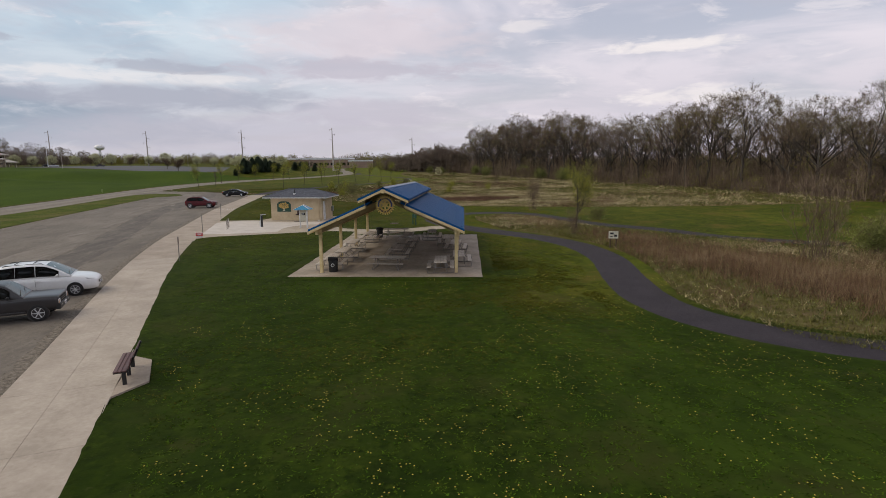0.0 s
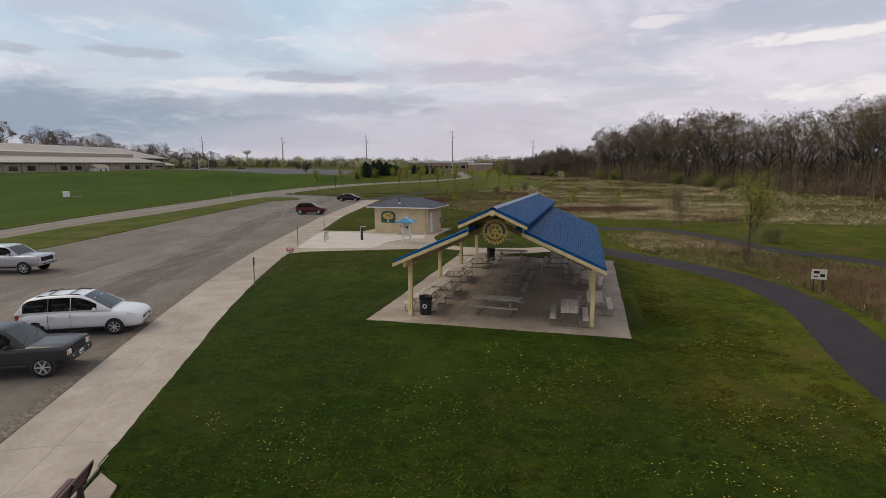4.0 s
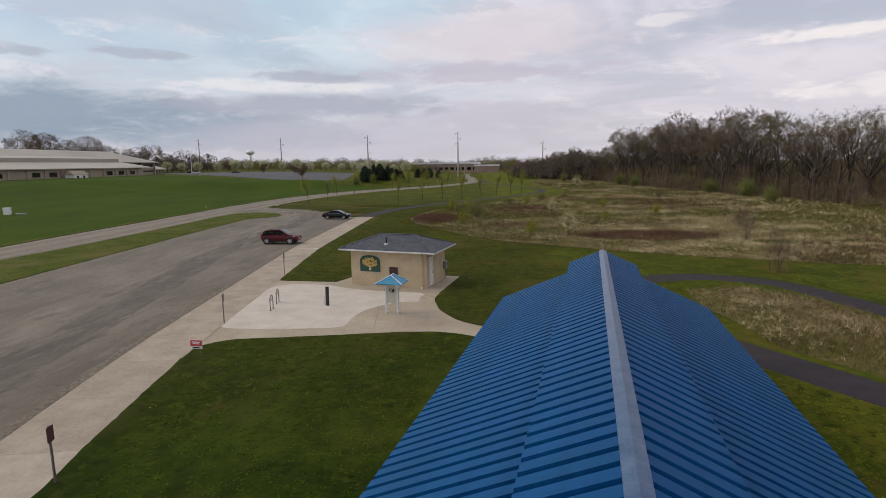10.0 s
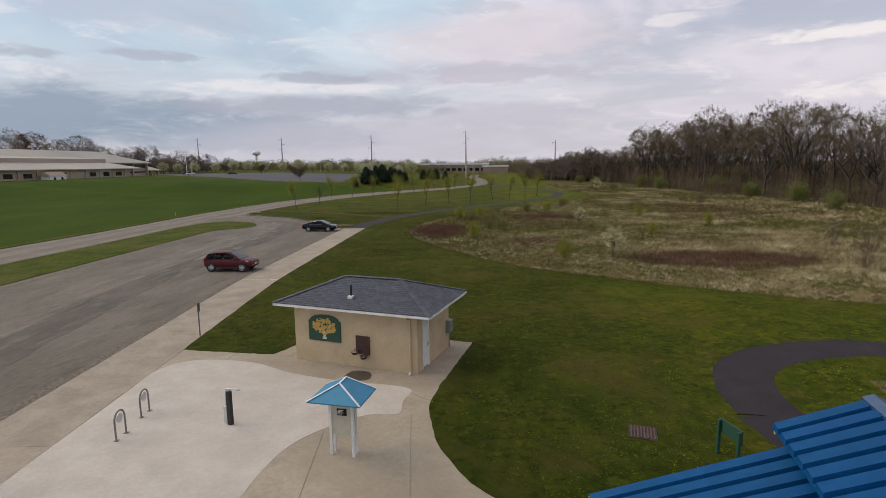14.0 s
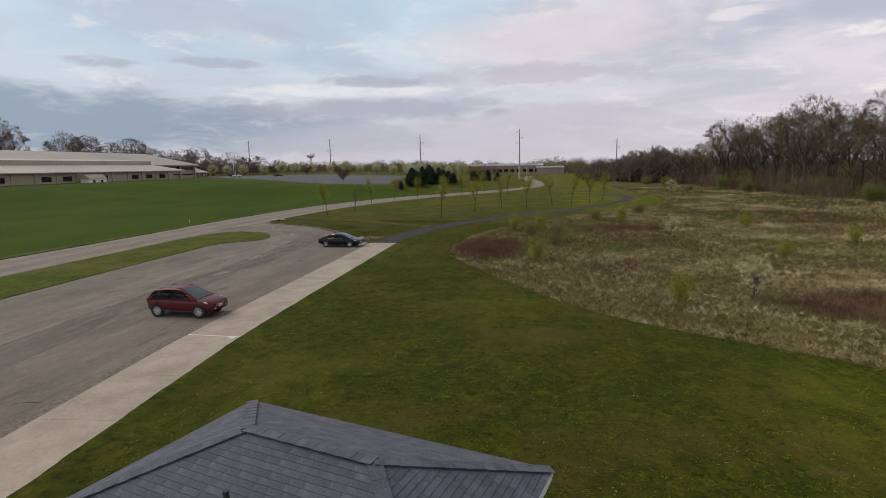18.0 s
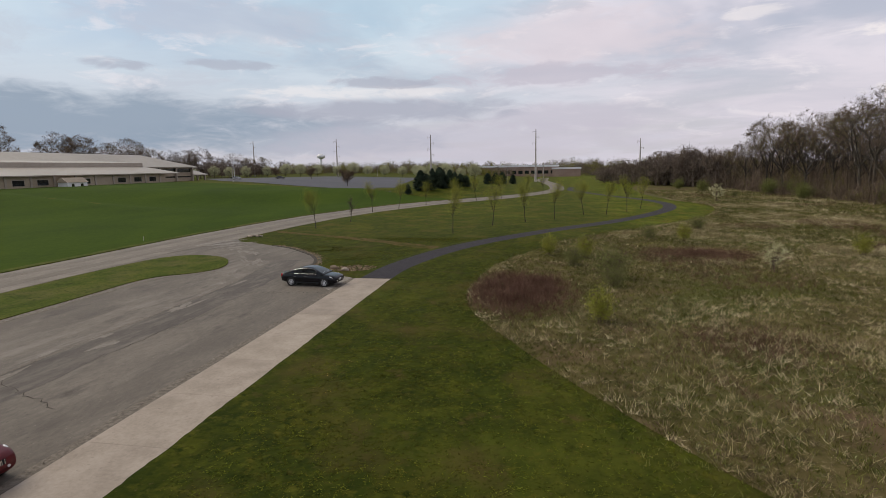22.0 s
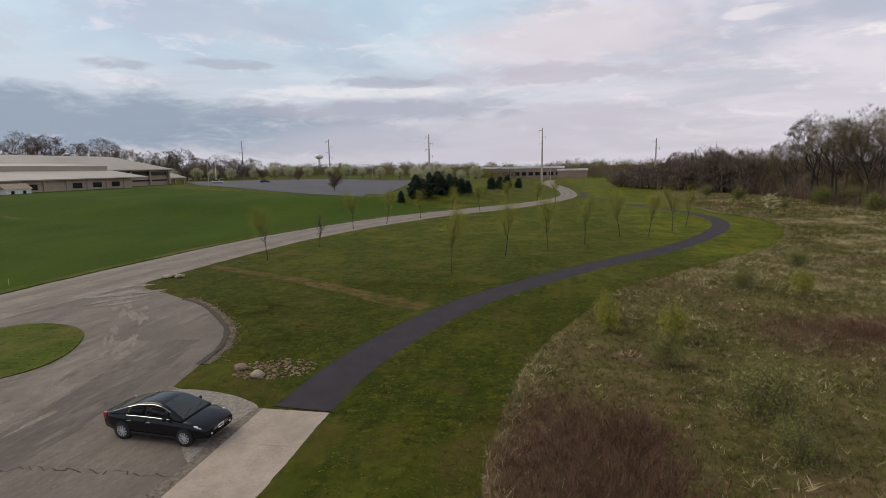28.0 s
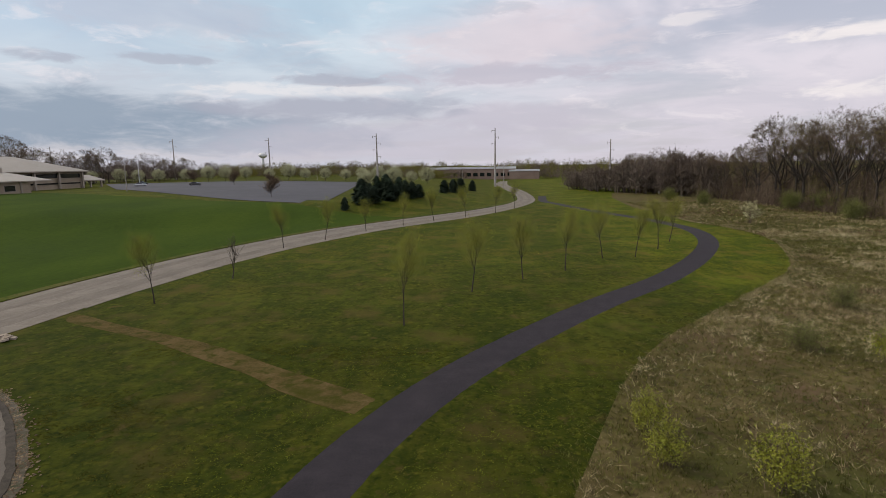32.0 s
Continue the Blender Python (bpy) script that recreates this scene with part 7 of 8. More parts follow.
def build_wood():
    kinds = [tree_meshes(60 + i, 22 + 1.5 * (i % 3), 0.36 + 0.05 * (i % 2), 0, 0, 0, 0, 0, (20, 1.25, 0.012, 0.60), ((12, 0.6, 0.14) if i in (1, 4) else (4, 0.5, 0.10)), M_TWIGLEAF, (7, 6, 5, 4, 3, 3), 0.020, oak=(0.27 + 0.06 * (i % 3), 5 + i % 3, 5, 1.0 if i % 2 else 0.7)) for i in range(7)]
    done = [finish(k) for k in kinds]
    rng = random.Random(8)
    edge = curve([(68, 250), (70, 205), (74, 178), (78, 150), (80, 122), (82, 95), (84, 70), (89, 40), (94, 15), (97, -8), (98, -28), (99, -48), (100, -65), (103, -85), (112, -112)], 10)
    length = 0.0
    spots = []
    for a, b in zip(edge, edge[1:]):
        length += math.dist(a, b)
        while length > 6.6:
            length -= 6.6
            spots.append((b[0] + rng.uniform(0, 8), b[1] + rng.uniform(-2, 2)))
    for i, (x, y) in enumerate(spots):
        s = rng.uniform(0.70, 1.06) * (0.72 if y > 150 else 1.02 if y > 85 else 0.97 if y > -15 else 0.86)
        plant("woodland_tree", done[rng.randrange(7)], pose(x, y, 0, 0, 0, rng.uniform(0, 360)) @ Matrix.Scale(s, 4), "tall bare woodland tree with fine brown twigs", "tree", "trees at the edge of the wood")
    for i in range(46):
        f = i / 45
        x, y = -222 + 34 * f + rng.uniform(-14, 14), 70 + 270 * f + rng.uniform(-5, 5)
        sc = rng.uniform(0.78, 1.05) * (1.10 - 0.55 * f * f)
        plant("woodland_tree", done[rng.randrange(7)], pose(x, y, 4.4, 0, 0, rng.uniform(0, 360)) @ Matrix.Diagonal((sc * 1.15, sc * 1.15, sc, 1)), "tall bare tree in the grey-brown wood behind the hall", "tree", "trees behind the hall")
    # the wood behind, joined
    wood_v, wood_f, twigs, buds = [], [], [], []
    for a in edge[::2]:
        for row in (1, 2, 3):
            meshes = kinds[rng.randrange(7)]
            x, y = a[0] + 2 + row * 8 + rng.uniform(-4, 4), a[1] + rng.uniform(-4, 4)
            s, t = rng.uniform(0.6, 1.06) * (0.70 if y > 150 else 0.98 if y > 85 else 0.92 if y > -15 else 0.82), rng.uniform(0, 6.28)
            c, sn = math.cos(t) * s, math.sin(t) * s
            R = np.array([[c, -sn, 0], [sn, c, 0], [0, 0, s]])
            off = np.array([x, y, 0])
            v, f = tubes([q for q in meshes[2] if q[4] < 4], (4, 3, 3, 3), 0.04)
            k = len(wood_v)
            wood_v += (np.array(v) @ R.T + off).tolist()
            wood_f += [tuple(i + k for i in q) for q in f]
            for nm, tri, mt in meshes[1]:
                pick = tri if nm == "crown" else tri[::2]
                (twigs if nm == "twig_crown" else buds).append(pick.reshape(-1, 3) @ R.T + off)
    far = tagged(raw("far_wood", wood_v, wood_f, M_BARK), "dense bare wood seen behind the edge trees", "woodland", kind="stuff")
    for nm, tri, m in (("twig_haze", twigs, M_TWIG), ("bud_haze", buds, M_TWIGLEAF)):
        ob = new(nm, tri_mesh(nm, np.concatenate(tri), m))
        ob.parent = far
        tagged(ob, kind="stuff")
    # thicket at the foot of the wood
    rs = np.random.RandomState(5)
    parts = {"a": [], "b": []}
    for x, y in edge:
        for k in range(11):
            px, py = x + (rs.uniform(-4, 8) if k < 5 else rs.uniform(6, 28)), y + rs.uniform(-5, 5)
            h = rs.uniform(4.5, 10.5) if k > 3 else rs.uniform(1.5, 4.5)
            n = 40
            u = rs.rand(n)
            w = 1.7 * (1.15 - u)
            at = np.stack([px + rs.normal(0, 1, n) * w, py + rs.normal(0, 1, n) * w, u * h * 0.85], 1)
            d = np.tile([0, 0, 0.8], (n, 1))
            parts["a"].append(slivers(rs, at, d, 5, 1.5, 0.026, 0.7))
            parts["a"].append(slivers(rs, np.array([[px, py, 0.0]] * 3), np.tile([0, 0, 1.0], (3, 1)), 2, h, 0.09, 0.12))
            if rs.rand() < 0.26:
                parts["b"].append(leaves(rs, at, 7, 0.5, 0.20))
    for x, y in edge:
        for k in range(5):
            px, py = x + rs.uniform(34, 62), y + rs.uniform(-6, 6)
            n = 40
            at = np.stack([px + rs.normal(0, 2.2, n), py + rs.normal(0, 2.2, n), rs.uniform(0, 1, n) * rs.uniform(5, 15)], 1)
            parts["a"].append(slivers(rs, at, np.tile([0, 0, 0.6], (n, 1)), 6, 2.2, 0.055, 0.9))
    th = new("thicket", tri_mesh("thicket", np.concatenate(parts["a"]), M_TWIG))
    tagged(th, "tangled brown undergrowth at the foot of the wood", "undergrowth", kind="stuff")
    lf = new("thicket_leaves", tri_mesh("thicket_leaves", np.concatenate(parts["b"]), M_TWIGLEAF))
    lf.parent = th
    tagged(lf, kind="stuff")
    # dark forest floor
    tagged(sheet("forest_floor", edge[::4] + [(150, -110), (170, 60), (150, 250)], 0.02, M_MEADOW), "brown leaf-strewn floor of the wood", "forest floor", kind="structure")


def shrub_mesh(seed, h, w, stems, leaf, leaf_mat, twig_mat=None):
    rs = np.random.RandomState(seed)
    at = np.stack([rs.normal(0, w * 0.10, stems), rs.normal(0, w * 0.10, stems), np.zeros(stems)], 1)
    d = np.stack([rs.normal(0, w / h * 0.35, stems), rs.normal(0, w / h * 0.35, stems), np.ones(stems)], 1)
    st = slivers(rs, at, d, 2, h, 0.012, 0.10)
    tips = st[:, 2]
    mids = (st[:, 2] * 0.65 + st[:, 0] * 0.35)
    tw = slivers(rs, np.concatenate([tips, mids]), np.concatenate([d, d, d, d])[:len(tips) * 2], 5, h * 0.32, 0.008, 0.45)
    lf = leaves(rs, np.concatenate([tips, mids, st[:, 2] * 0.85]), leaf[0], w * leaf[1], leaf[2])
    lf[:, :, 2] = np.abs(lf[:, :, 2])
    return tri_mesh("bare_wood", np.concatenate([st, tw]), twig_mat or M_TWIG), tri_mesh("foliage", lf, leaf_mat)


def round_shrub_mesh(seed, h, r):
    """A short stem under an uneven ball of twigs and blossom."""
    rs = np.random.RandomState(seed)
    u = rs.normal(0, 1, (150, 3))
    u /= np.linalg.norm(u, axis=1, keepdims=True)
    lump = 1 + 0.22 * np.sin(3 * np.arctan2(u[:, 1], u[:, 0]) + 4 * u[:, 2])
    tips = u * (r * lump * rs.uniform(0.55, 1.0, 150))[:, None] * np.array([1, 1, 1.1]) + np.array([0, 0, h - 1.05 * r])
    hub = np.array([0, 0, h - 1.6 * r])
    base = np.repeat(hub[None], 150, 0) + rs.normal(0, 0.08, (150, 3))
    w = np.cross(tips - base, rs.normal(0, 1, (150, 3)))
    w *= 0.010 / np.linalg.norm(w, axis=1, keepdims=True)
    wood = np.concatenate([np.stack([base - w, base + w, tips], 1), slivers(rs, np.zeros((4, 3)), np.tile([0, 0, 1.0], (4, 1)), 2, h * 0.75, 0.05, 0.10), slivers(rs, tips, u, 4, 0.3, 0.006, 0.5)])
    return tri_mesh("bare_wood", wood, M_TWIG), tri_mesh("foliage", leaves(rs, tips, 13, 0.07, 0.085), M_BLOSSOM)


def build_shrubs():
    kinds = {
        "yellow": (shrub_mesh(1, 2.0, 1.5, 18, (30, 0.14, 0.085), M_SPRING), "young shrub with bright yellow-green leaves in the meadow", "shrub"),
        "blossom": (round_shrub_mesh(2, 2.6, 1.0), "small rounded tree covered in creamy white blossom in the meadow", "shrub"),
        "olive": (shrub_mesh(3, 2.0, 2.6, 44, (22, 0.15, 0.075), M_SHRUB), "dense olive-brown shrub in the meadow", "shrub"),
        "green": (shrub_mesh(4, 3.4, 3.4, 44, (44, 0.13, 0.13), M_SHRUB), "rounded green shrub before the wood", "shrub"),
        "bare": (shrub_mesh(6, 3.0, 2.2, 26, (2, 0.12, 0.05), M_TWIGLEAF), "leafless twiggy shrub in the meadow", "shrub"),
    }
    rng = random.Random(12)
    for kind, x, y, s in (("blossom", 28.5, -24.0, 1.12), ("yellow", 15.3, -10.7, 1.0), ("yellow", 28.4, 24.3, 1.0), ("olive", 17.7, 2.0, 1.1), ("olive", 15.1, 7.6, 0.8), ("olive", 17.4, -1.0, 0.7), ("yellow", 13.0, 15.6, 0.9), ("blossom", 30.9, 5.6, 1.0), ("yellow", 42.1, 14.9, 1.0), ("yellow", 23.7, -25.2, 0.95), ("olive", 24.9, 26.3, 0.8), ("yellow", 16.2, 11.7, 1.05), ("yellow", 12.9, 13.0, 0.9), ("blossom", 52.6, 93.5, 1.6), ("olive", 62.5, 111.9, 0.8), ("green", 74.7, 123.0, 1.2), ("green", 79.5, 119.5, 1.2), ("green", 73.3, 99.5, 1.1), ("green", 84, 84, 1.3), ("green", 82, 60, 1.1), ("green", 84, 44, 1.2), ("green", 80, 26, 0.9), ("green", 62, 140, 1.0), ("bare", 47, -30, 1.2), ("bare", 41, -47, 1.2), ("bare", 46.5, -86.8, 1.9), ("bare", 36.5, -70.5, 0.8), ("olive", 44, -60, 0.8), ("bare", 52, -18, 1.0), ("yellow", 37, -8, 0.8), ("yellow", 48, 2, 0.9), ("olive", 33, 36, 0.9), ("green", 52.6, -85.6, 0.75), ("green", 60, 160, 1.0), ("bare", 58, 30, 1.2)):
        (stems, foliage), label, cat = kinds[kind]
        t = thing("shrub", pose(x, y, 0, 0, 0, rng.uniform(0, 360)) @ Matrix.Scale(s, 4), label, cat, "shrubs in the meadow")
        share("bare_wood", stems, t, Matrix())
        share("foliage", foliage, t, Matrix())


# ---- grasses ----
def inside(px, py, border):
    res = np.zeros(len(px), bool)
    n = len(border)
    for i in range(n):
        (x0, y0), (x1, y1) = border[i], border[(i + 1) % n]
        if y0 == y1:
            continue
        hit = ((y0 > py) != (y1 > py)) & (px < (x1 - x0) * (py - y0) / (y1 - y0) + x0)
        res ^= hit
    return res


def field_noise(px, py, scale, seed):
    """Smooth random field in 0..1 over the plan."""
    rs = np.random.RandomState(seed)
    out, amp = np.zeros(len(px)), 0.0
    for k in range(3):
        g = rs.rand(64, 64)
        fx, fy = px * scale * 2 ** k + 17 * k, py * scale * 2 ** k + 5 * k
        ix, iy = np.floor(fx).astype(int), np.floor(fy).astype(int)
        tx, ty = fx - ix, fy - iy
        tx, ty = tx * tx * (3 - 2 * tx), ty * ty * (3 - 2 * ty)
        q = g[iy % 64, ix % 64] * (1 - tx) * (1 - ty) + g[iy % 64, (ix + 1) % 64] * tx * (1 - ty) + g[(iy + 1) % 64, ix % 64] * (1 - tx) * ty + g[(iy + 1) % 64, (ix + 1) % 64] * tx * ty
        out += q * 0.5 ** k
        amp += 0.5 ** k
    return out / amp


def blades(rs, px, py, h, width, lean, per):
    """Tufts: per blades at each spot."""
    n = len(px) * per
    x, y = np.repeat(px, per) + rs.normal(0, 0.07, n), np.repeat(py, per) + rs.normal(0, 0.07, n)
    hh = np.repeat(h, per) * rs.uniform(0.5, 1.1, n)
    a = rs.uniform(0, 2 * np.pi, n)
    wx, wy = np.cos(a) * width, np.sin(a) * width
    lx, ly = rs.normal(0, lean, n) * hh, rs.normal(0, lean, n) * hh
    z = np.zeros(n)
    return np.stack([np.stack([x - wx, y - wy, z], 1), np.stack([x + wx, y + wy, z], 1), np.stack([x + lx, y + ly, hh], 1)], 1)


def scatter(rs, n, x0, x1, y0, y1, border):
    px, py = rs.uniform(x0, x1, n), rs.uniform(y0, y1, n)
    keep = inside(px, py, border)
    return px[keep], py[keep]


def build_grasses():
    rs = np.random.RandomState(11)
    straw, olive, bramble, rust = [], [], [], []
    for border, (x0, x1, y0, y1), n, near in ((MEADOW_NORTH, (6, 62, -46, 95), 150000, True), (MEADOW_NORTH, (45, 110, -48, 150), 42000, False), (MEADOW_EAST, (28, 66, -125, -50), 60000, True)):
        px, py = scatter(rs, n, x0, x1, y0, y1, border)
        f1, f2 = field_noise(px, py, 0.085, 1), field_noise(px, py, 0.22, 2)
        red = np.exp(-((px - 10.4) ** 2 / 14 + (py + 3.5) ** 2 / 42)) + np.exp(-((px - 38) ** 2 / 60 + (py + 25.5) ** 2 / 14)) * 1.1
        if border is MEADOW_EAST:
            dry = np.exp(-((px - 33) ** 2 / 16 + (py + 59) ** 2 / 5)) * 1.3 - 0.06
            red = red * 0 + 0.30 * np.exp(-((px - 39) ** 2 / 20 + (py + 72) ** 2 / 60)) + 0.60 * np.exp(-((px - 41.5) ** 2 / 22 + (py + 90) ** 2 / 150))
        else:
            dry = 0.34 * np.exp(-((px - 50) ** 2 / 420 + (py + 17) ** 2 / 600))
        r = rs.rand(len(px))
        f3 = field_noise(px, py, 0.075, 21)
        brown = (f3 > 0.61) & (rs.rand(len(px)) < np.clip((f3 - 0.61) * 4, 0, 0.26))
        is_red = (red * 1.3 > 0.25 + 0.5 * r) & (f2 > 0.3)
        is_red |= brown
        rs_green = np.clip(0.35 + (px - 12 - 0.25 * py) / 40, 0.35, 1.0)
        if border is MEADOW_EAST:
            rs_green = rs_green * np.where((py < -64) & (px < 40), 0.28, 1.0)
        is_straw = ~is_red & (r < rs_green * np.clip(0.32 + (f1 + dry - 0.49) * 1.5, 0.10, 0.78) * np.clip((f2 - 0.25) * 3.0, 0.25, 1.0))
        far = 1.0 if near else 2.2
        for mask, store, h, w, lean, per in ((is_red, bramble, 0.50, 0.009, 0.55, 6), (is_straw, straw, 0.29 if near else 0.45, 0.010, 0.85, 10), (~is_red & ~is_straw, olive, 0.24 if near else 0.35, 0.013, 0.65, 5)):
            ix = np.where(mask)[0]
            hh = h * (0.6 + 0.8 * f2[ix])
            store.append(blades(rs, px[ix], py[ix], hh, w * far, lean, per))
    # dense low brush in two places
    for cx, cy, sx, sy, n in ((10.3, -3.6, 1.7, 3.4, 1900), (38, -25.5, 5.0, 2.2, 800), (22, -14, 2.5, 2.0, 500), (27.4, 14.2, 3.2, 2.2, 1500), (12.5, -1, 1.0, 2.0, 300)):
        bx, by = rs.normal(cx, sx, n), rs.normal(cy, sy, n)
        keep = inside(bx, by, MEADOW_NORTH)
        bx, by = bx[keep], by[keep]
        dome = np.exp(-0.5 * (((bx - cx) / (1.6 * sx)) ** 2 + ((by - cy) / (1.6 * sy)) ** 2))
        bramble.append(blades(rs, bx, by, 0.25 + 0.45 * dome, 0.009, 0.6, 5))
    # taller reddish brush beside the southern trail
    for cx, cy, sx, sy, n, h in ((41.5, -91, 2.2, 5.0, 2600, 0.95), (38.5, -84, 1.5, 3.0, 900, 0.7), (47, -96, 3.0, 3.5, 1500, 1.0), (40, -76, 2.2, 3.0, 700, 0.6), (52, -90, 3.0, 2.5, 1000, 0.9), (37, -62, 1.6, 3.0, 700, 0.55)):
        bx, by = rs.normal(cx, sx, n), rs.normal(cy, sy, n)
        keep = inside(bx, by, MEADOW_EAST)
        rust.append(blades(rs, bx[keep], by[keep], np.full(keep.sum(), h) * rs.uniform(0.6, 1.1, keep.sum()), 0.008, 0.30, 6))
    # broad-leaved weeds in drifts
    px, py = scatter(rs, 46000, 6, 75, -46, 95, MEADOW_NORTH)
    ex, ey = scatter(rs, 14000, 29, 60, -125, -52, MEADOW_EAST)
    px, py = np.concatenate([px, ex]), np.concatenate([py, ey])
    lush = field_noise(px, py, 0.16, 41)
    keep = rs.rand(len(px)) < np.clip((lush - 0.40) * 4.0, 0, 1)
    px, py = px[keep], py[keep]
    weeds = leaves(rs, np.stack([px, py, rs.uniform(0.08, 0.32, len(px))], 1), 5, 0.10, 0.075)
    weeds[:, :, 2] = np.abs(weeds[:, :, 2]) + 0.01
    tagged(new("weeds", tri_mesh("weeds", weeds, M_FORB)), "pale green broad-leaved weeds in the meadow", "weeds", kind="stuff")
    # pale fringe where the mown grass meets the meadow
    line = np.array(MEADOW_NORTH[:80] + MEADOW_NORTH[-75:])
    px, py = np.repeat(line[:, 0], 45) + rs.normal(0, 0.9, len(line) * 45), np.repeat(line[:, 1], 45) + rs.normal(0, 0.9, len(line) * 45)
    keep = inside(px, py, MEADOW_NORTH) & (field_noise(px, py, 0.35, 51) > 0.46)
    straw.append(blades(rs, px[keep], py[keep], np.full(keep.sum(), 0.26), 0.009, 0.9, 5))
    soft = ~keep & (rs.rand(len(px)) < 0.6)
    olive.append(blades(rs, px[soft], py[soft], rs.uniform(0.05, 0.20, soft.sum()), 0.012, 0.9, 6))
    for nm, tri, m, label in (("dry_grass", straw, M_STRAW, "tufts of pale dead grass standing in the meadow"), ("meadow_grass", olive, M_OLIVE, "low olive-green weeds of the meadow"), ("brambles", bramble, M_BRAMBLE, "reddish-brown leafless brambles in the meadow"), ("tall_weeds", rust, M_RUST, "tall rust-brown dead weeds beside the trail")):
        tagged(new(nm, tri_mesh(nm, np.concatenate(tri), m)), label, "grass", kind="stuff")
    # mown lawn, thick where the camera passes
    px, py = rs.uniform(-6, 42, 150000), rs.uniform(-112, 26, 150000)
    keep = ~inside(px, py, MEADOW_NORTH) & ~inside(px, py, MEADOW_EAST) & ~inside(px, py, PLAZA) & ~inside(px, py, PAD) & ~inside(px, py, LOT)
    keep &= ~inside(px, py, STRIP) | (rs.rand(len(px)) < 0.25)
    wr, wl = np.array(WALK_R), np.array(TRAIL)
    keep &= (px > np.interp(py, wr[:, 1], wr[:, 0]) + 0.02) | (py > 0.3)
    for line, half in ((TRAIL, 1.4), (TRAIL2, 1.36), (TRAIL3, 1.22)):
        q = np.array(line)
        for i in range(0, len(q)):
            near_line = (np.abs(px - q[i, 0]) < 2.2) & (np.abs(py - q[i, 1]) < 2.2)
            keep &= ~(near_line & ((px - q[i, 0]) ** 2 + (py - q[i, 1]) ** 2 < half ** 2))
    lx, ly = 17.75, -85.8
    c, s = math.cos(radians(14)), math.sin(radians(14))
    u, v = (px - lx) * c - (py - ly) * s, (px - lx) * s + (py - ly) * c
    keep &= ~((np.abs(u) < 5.9) & (v > -0.05) & (v < 18.7))
    px, py = px[keep], py[keep]
    f = field_noise(px, py, 0.3, 4)
    tagged(new("lawn_grass", tri_mesh("lawn_grass", blades(rs, px, py, 0.016 + 0.020 * f, 0.026, 2.4, 4), M_BLADE)), "short mown grass blades of the lawn", "grass", kind="stuff")
    # yellowed turf, thickest in patches
    yx, yy = [], []
    for cx, cy, sx, sy, n in ((25.5, -85, 1.6, 4.0, 5200), (28.5, -90, 1.2, 3.0, 2200), (24, -93, 3.5, 1.6, 2400), (16, -98, 5, 2.5, 1600), (18, -38, 4, 3, 2200), (6, -22, 2.5, 6, 2200), (12, -44, 3, 2, 1200), (-6, 24.5, 6, 1.0, 2600), (-12, 15.8, 2.0, 1.4, 1500), (-7, 8.5, 1.2, 2.5, 1200)):
        yx.append(rs.normal(cx, sx, n))
        yy.append(rs.normal(cy, sy, n))
    yx, yy = np.concatenate(yx), np.concatenate(yy)
    ok = (field_noise(yx, yy, 0.5, 31) > 0.42) & ~inside(yx, yy, MEADOW_NORTH) & ~inside(yx, yy, MEADOW_EAST) & ~inside(yx, yy, PLAZA) & ~inside(yx, yy, LOT) & ((yx > np.interp(yy, wr[:, 1], wr[:, 0]) + 0.1) | (yy > 0.5))
    u, v = (yx - lx) * c - (yy - ly) * s, (yx - lx) * s + (yy - ly) * c
    ok &= ~((np.abs(u) < 6) & (v > -0.2) & (v < 18.8))
    for line in (TRAIL, TRAIL2, TRAIL3):
        for q in line:
            ok &= (yx - q[0]) ** 2 + (yy - q[1]) ** 2 > 1.45 ** 2
    tagged(new("yellowed_grass", tri_mesh("yellowed_grass", blades(rs, yx[ok], yy[ok], np.full(ok.sum(), 0.035), 0.024, 2.0, 4), M_YELLOWED)), "patches of thin yellowed turf in the lawn", "grass", kind="stuff")
    # dandelions
    n = 6500
    qx, qy = rs.uniform(7, 34, n), rs.uniform(-112, -86, n)
    f = field_noise(qx, qy, 0.35, 7) + 0.12 * np.exp(-((qx - 20) ** 2 / 120 + (qy + 100) ** 2 / 60))
    ok = (f + 0.010 * (qx - 18) > 0.55) & (qx > np.interp(qy, wr[:, 1], wr[:, 0]) + 1.5) & ~inside(qx, qy, MEADOW_EAST)
    ex, ey = rs.uniform(2, 30, 1500), rs.uniform(-86, 10, 1500)
    ok2 = (field_noise(ex, ey, 0.3, 9) > 0.62) & (ex > np.interp(ey, wr[:, 1], wr[:, 0]) + 0.8) & ~inside(ex, ey, MEADOW_NORTH) & ~inside(ex, ey, PLAZA) & ~inside(ex, ey, MEADOW_EAST)
    u, v = (ex - lx) * c - (ey - ly) * s, (ex - lx) * s + (ey - ly) * c
    ok2 &= ~((np.abs(u) < 6) & (v > -0.2) & (v < 18.8))
    u, v = (qx - lx) * c - (qy - ly) * s, (qx - lx) * s + (qy - ly) * c
    ok &= ~((np.abs(u) < 6) & (v > -0.2) & (v < 18.8))
    gx, gy = np.concatenate([qx[ok], ex[ok2]]), np.concatenate([qy[ok], ey[ok2]])
    gx, gy = np.repeat(gx[::4], 3), np.repeat(gy[::4], 3)
    gx, gy = gx + rs.normal(0, 0.16, len(gx)), gy + rs.normal(0, 0.16, len(gy))
    clear = np.full(len(gx), True)
    for line in (TRAIL, TRAIL2, TRAIL3):
        for q in line:
            clear &= (gx - q[0]) ** 2 + (gy - q[1]) ** 2 > 1.5 ** 2
    gx, gy = gx[clear], gy[clear]
    tri = []
